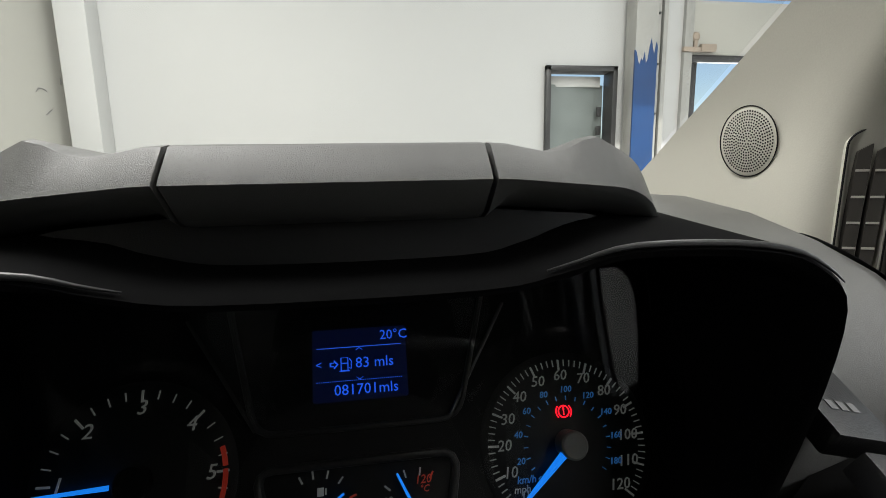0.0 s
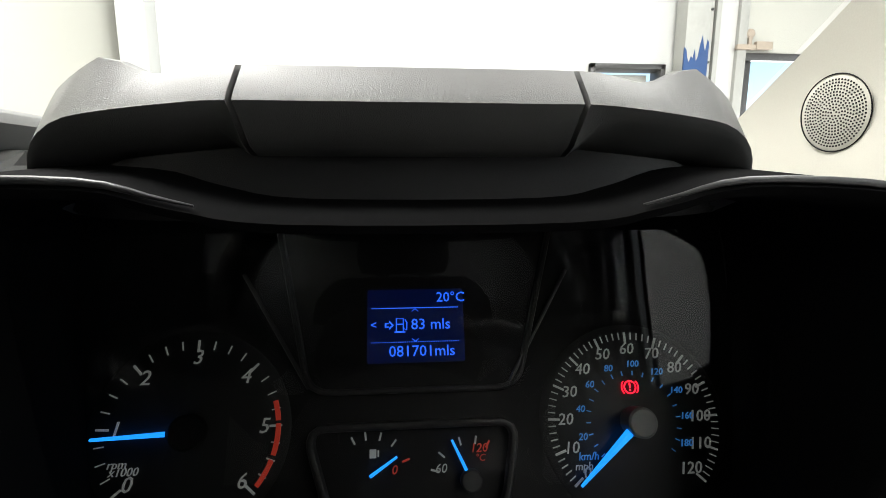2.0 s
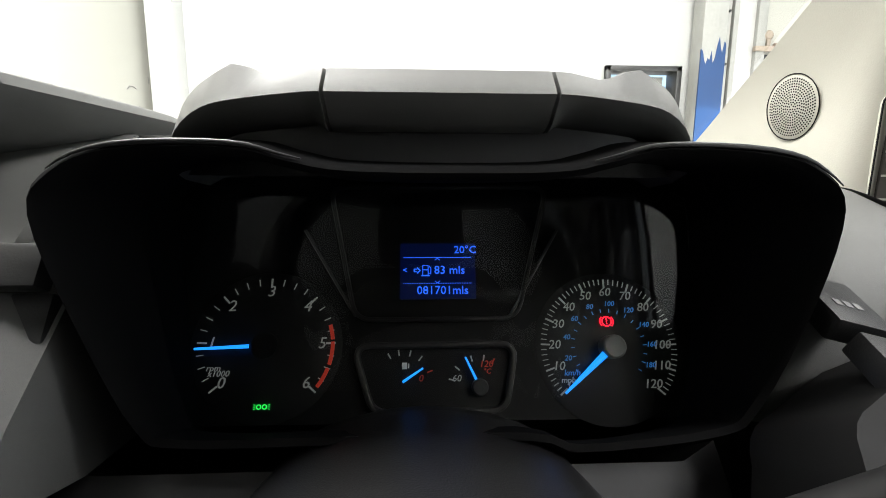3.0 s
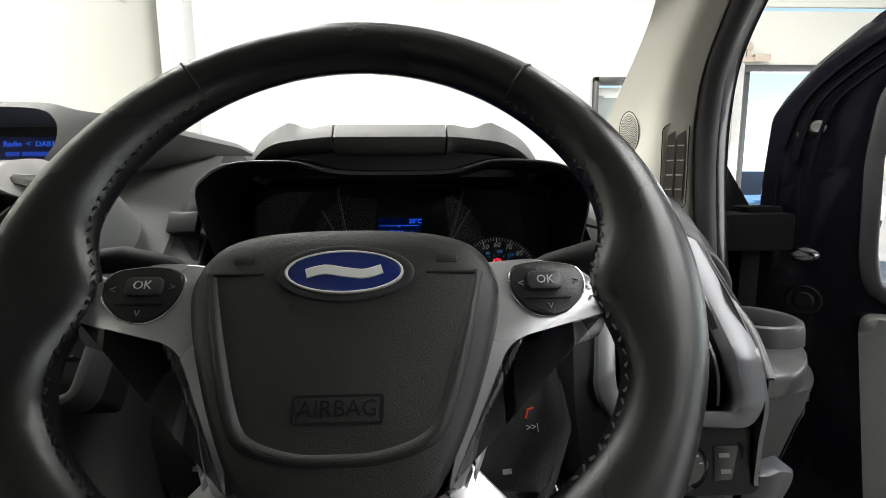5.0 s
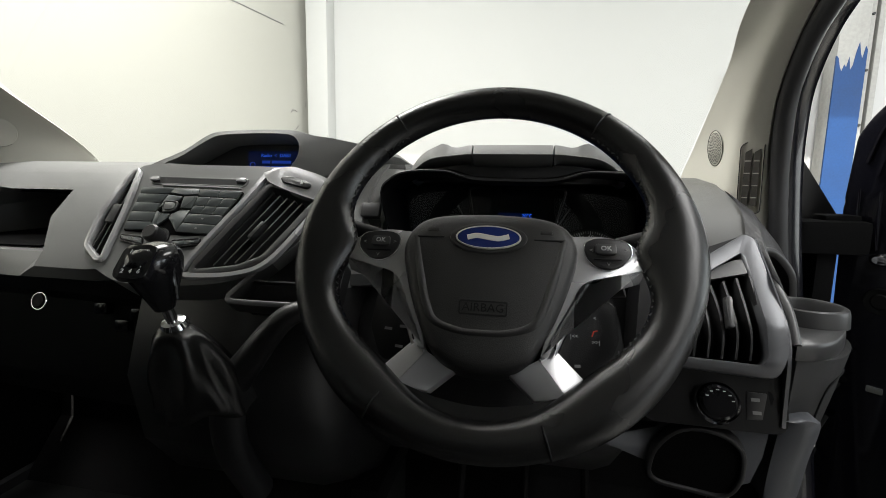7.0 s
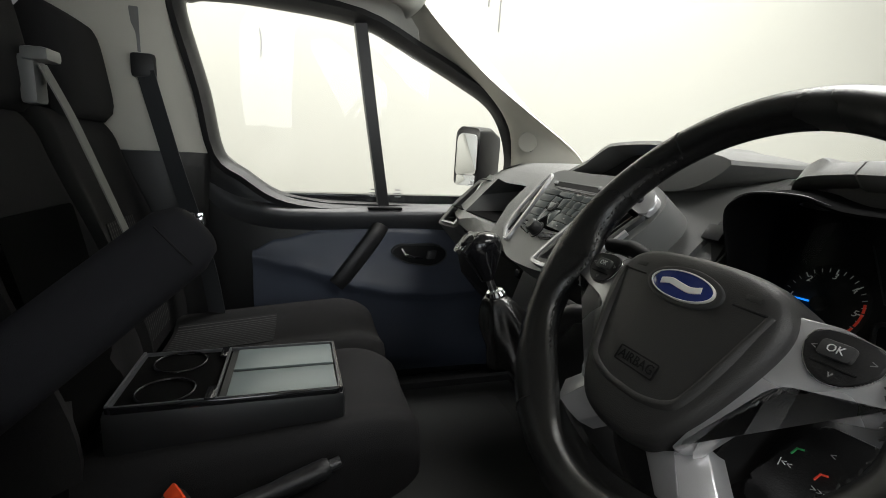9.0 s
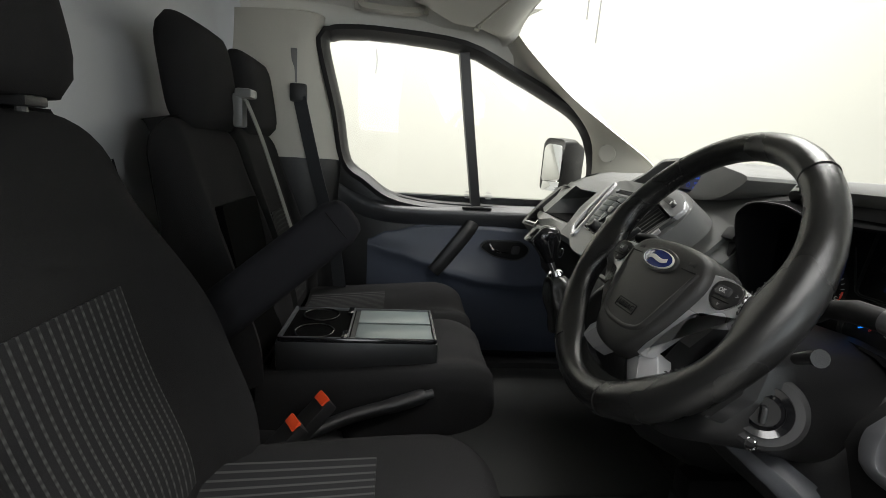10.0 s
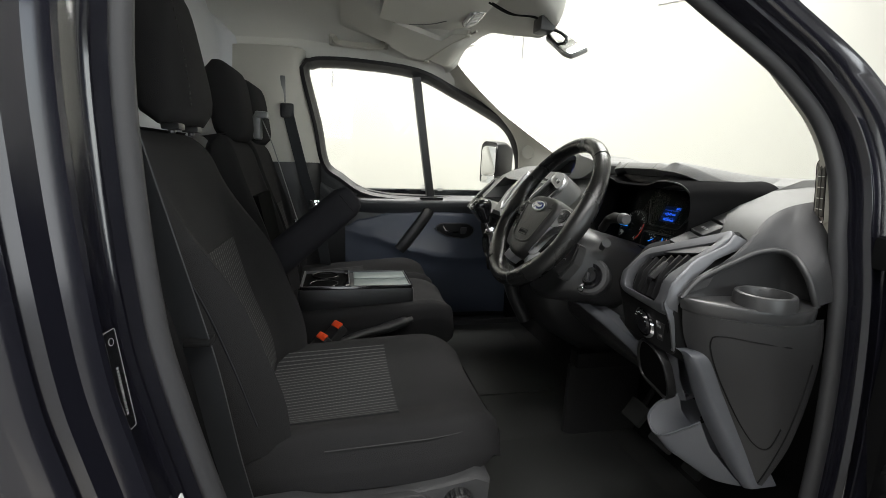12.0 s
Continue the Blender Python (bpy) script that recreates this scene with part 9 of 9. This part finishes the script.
def roof_fittings():
    g = thing("grab_handle", "light grey grab handle above the passenger window", "handle", Matrix.Identity(4))
    bm = bmesh.new()
    path = spline([V((-0.815, -0.455, 1.395)), V((-0.785, -0.450, 1.375)), V((-0.775, -0.43, 1.365)), V((-0.772, -0.35, 1.362)), V((-0.772, -0.28, 1.362)), V((-0.782, -0.258, 1.372)), V((-0.812, -0.253, 1.392))], 5)
    sweep(bm, path, [(-0.012, -0.007), (0.012, -0.007), (0.010, 0.008), (-0.010, 0.008)], up=(1, 0, 0.3))
    part("grip", bm, PILLAR, g, angle=60)
    for y in (-0.462, -0.246):
        bm = bmesh.new()
        box(bm, (-0.812, y, 1.385), (0.02, 0.03, 0.045), 0.006)
        part("foot", bm, PILLAR, g)
    for sx in (-1, 1):
        v = thing("sun_visor", "light grey sun visor folded against the roof", "sun visor", Matrix.Identity(4), group="sun visors")
        m = axes((sx * 0.64, -0.095, header_z(0.64, -0.095)), (1, 0, -0.08 * sx), (0, 1, -0.30))
        out = [(0.42, 0.080), (0.36, 0.03), (0.262, 0.01), (0.255, -0.165), (0.06, -0.160), (0.006, -0.150), (-0.030, -0.065), (0.004, -0.006), (0.10, 0.012), (0.28, 0.045)]
        out = [(-sx * x, y) for x, y in out]
        bm = bmesh.new()
        plate(bm, rounded(out if sx < 0 else out[::-1], 0.014, 4), 0.0, 0.018, 0.006, m, 3)
        part("visor_board", bm, LINER, v, angle=80)
        bm = bmesh.new()
        tube(bm, [m @ V((-sx * 0.004, 0.004, 0.004)), m @ V((-sx * 0.28, 0.050, 0.006)), m @ V((-sx * 0.44, 0.092, 0.006))], 0.004, 8)
        part("visor_rod", bm, PILLAR, v)
        for px, py in ((0.0, 0.006), (0.40, 0.075)):
            bm = bmesh.new()
            box(bm, (-sx * px, py, 0.004), (0.026, 0.016, 0.016), 0.005, m=m)
            part("visor_hinge", bm, PILLAR, v)
    o = thing("roof_console", "light grey overhead shelf with a reading lamp", "roof console", Matrix.Identity(4))
    bm = bmesh.new()
    end = [(-0.30, 1.395), (-0.24, 1.384), (-0.06, 1.372), (-0.01, 1.372), (0.02, 1.385), (0.02, 1.45), (-0.30, 1.47)]
    loft(bm, [[V((x, y * k, z - 0.022)) for y, z in end] for x, k in ((-0.392, 0.96), (-0.378, 1.0), (0.40, 1.0), (0.415, 0.96))])
    part("console_body", bm, LINER, o, angle=40)
    # thin black plate on the closed end, coloured as the hollow's shade
    bm = bmesh.new()
    plate(bm, rounded([(-0.29, 1.40), (-0.24, 1.390), (-0.15, 1.385), (-0.17, 1.44), (-0.28, 1.45)], 0.008, 3), -0.01, 0.0015, 0, Matrix(((0, 0, -1, -0.3925), (1, 0, 0, 0), (0, 1, 0, -0.022), (0, 0, 0, 1))))
    part("shelf_opening", bm, MATT, o, "black plate holding the shade of the overhead shelf's open end")
    bm = bmesh.new()
    tube(bm, spline([V((-0.375, -0.20, 1.359)), V((-0.33, -0.13, 1.354)), V((-0.27, -0.09, 1.352))], 4), 0.0022, 6)
    part("mould_line", bm, STACK, o)
    L = axes((-0.195, -0.018, 1.347), (0.97, 0.05, 0.10), (0.0, 0.93, 0.30))
    L = L @ Matrix.Diagonal((1, 1, -1, 1))
    bm = bmesh.new()
    plate(bm, rounded([(-0.06, 0.026), (0.06, 0.026), (0.055, -0.026), (-0.055, -0.026)], 0.018, 5), -0.008, 0.006, 0.003, L)
    lm = part("lamp_bezel", bm, SILVER, o, "silver lamp bezel with switches")
    for x in (-0.032, 0.0, 0.032):
        bm = bmesh.new()
        plate(bm, rounded([(x - 0.013, 0.016), (x + 0.013, 0.016), (x + 0.013, -0.016), (x - 0.013, -0.016)], 0.004, 3), 0.004, 0.009, 0.001, L)
        part("lamp_switch", bm, WHITEPAINT, lm)
    # moulding round the mirror foot
    h = thing("header_lining", "light grey roof lining along the windscreen header", "roof lining", Matrix.Identity(4))
    lowp = [V((-0.84, 0.02, 1.285)), V((-0.79, 0.035, 1.288)), V((-0.735, 0.048, 1.298)), V((-0.70, 0.054, 1.325)), V((-0.60, 0.065, 1.355)), V((-0.47, 0.080, 1.368)), V((-0.36, 0.098, 1.350)), V((-0.27, 0.108, 1.328)), V((-0.18, 0.114, 1.306)), V((-0.10, 0.122, 1.288)), V((-0.03, 0.130, 1.272)), V((0.06, 0.130, 1.272)), V((0.105, 0.128, 1.292)), V((0.125, 0.128, 1.335)), V((0.14, 0.13, 1.372)), V((0.25, 0.125, 1.372)), V((0.45, 0.10, 1.365)), V((0.60, 0.08, 1.345)), V((0.70, 0.05, 1.30))]
    lowp = spline(lowp, 4)
    rows = [[p + V((0, 0.012, 0.006)) for p in lowp], lowp]
    for y in (0.0, -0.10, -0.20, -0.30):
        rows.append([V((p.x, y, header_z(p.x, y) + 0.019 + 0.055 * max(0, abs(p.x) - 0.66) / 0.18 + 0.055 * max(0.0, min(1.0, (0.40 - abs(p.x)) / 0.06)))) for p in lowp])
    rows.append([V((p.x, -0.43, 1.475 - 0.05 * abs(p.x / 0.84) ** 2.5)) for p in lowp])
    cols = [spline([r[k] for r in rows], 4) for k in range(len(lowp))]
    bm = bmesh.new()
    loft(bm, cols, ends=False, closed=False)
    ext = bmesh.ops.extrude_face_region(bm, geom=bm.faces[:])
    bmesh.ops.translate(bm, vec=(0, 0.004, 0.008), verts=[g for g in ext["geom"] if isinstance(g, bmesh.types.BMVert)])
    bmesh.ops.recalc_face_normals(bm, faces=bm.faces[:])
    part("moulding", bm, LINER, h, angle=60)
    r = thing("rear_view_mirror", "frameless rear-view mirror on a black stem", "mirror", Matrix.Identity(4))
    M = axes((0.110, 0.152, 1.224), (0.888, 0.005, -0.46), (0, 0.886, 0.463))
    bm = bmesh.new()
    out = rounded([(-0.092, 0.018), (-0.060, 0.026), (0.090, 0.028), (0.096, -0.020), (0.060, -0.029), (-0.085, -0.024)], 0.008, 4)
    plate(bm, out, -0.010, 0.0, 0.003, M)
    part("mirror_case", bm, STACK, r, "grey mirror case")
    bm = bmesh.new()
    plate(bm, inset(out, 0.004), -0.001, 0.0022, 0.0005, M)
    part("mirror_glass", bm, MIRROR, r)
    bm = bmesh.new()
    tube(bm, spline([V((0.105, 0.160, 1.236)), V((0.090, 0.152, 1.250)), V((0.070, 0.140, 1.262)), V((0.050, 0.126, 1.270))], 4), 0.0045, 10)
    part("stem", bm, DARK, r)
    bm = bmesh.new()
    box(bm, (0.045, 0.120, 1.278), (0.06, 0.045, 0.040), 0.008)
    part("joint", bm, DARK, r)
    for k in (0, 1):
        bm = bmesh.new()
        tube(bm, spline([V((0.045, 0.10 + 0.008 * k, 1.294)), V((0.03, 0.075 + 0.012 * k, 1.302)), V((0.0, 0.03 + 0.012 * k, 1.312)), V((-0.03, -0.02 + 0.01 * k, 1.345))], 4), 0.0026, 8)
        part("cable", bm, MATT, r)



roof_fittings()


def footwell():
    p = thing("pedal_box", "dark footwell panel beside the pedals", "panel", Matrix.Identity(4))
    bm = bmesh.new()
    loft(bm, [[V((x, y, z)) for y, z in ((0.22, 0.325), (0.215, 0.115), (0.25, 0.105), (0.45, 0.105), (0.45, 0.36))] for x in (0.155, 0.175)])
    part("panel", bm, DARK, p, smooth=False)
    bm = bmesh.new()
    box(bm, (0.165, 0.33, 0.345), (0.05, 0.20, 0.05), 0.012)
    part("panel_top", bm, MATT, p)
    for x, w in ((0.30, 0.075), (0.42, 0.075), (0.53, 0.05)):
        pd = thing("pedal", "black rubber foot pedal", "pedal", Matrix.Translation((x, 0.36, 0.24)), group="pedals")
        bm = bmesh.new()
        box(bm, (0, 0, 0), (w, 0.015, 0.06), 0.005, m=Matrix.Rotation(radians(-35), 4, "X"))
        part("pedal_pad", bm, RUBBER, pd)
        bm = bmesh.new()
        tube(bm, [V((0, 0.01, 0.0)), V((0, 0.08, 0.12)), V((0, 0.14, 0.26))], 0.008, 8)
        part("pedal_arm", bm, MATT, pd)


footwell()
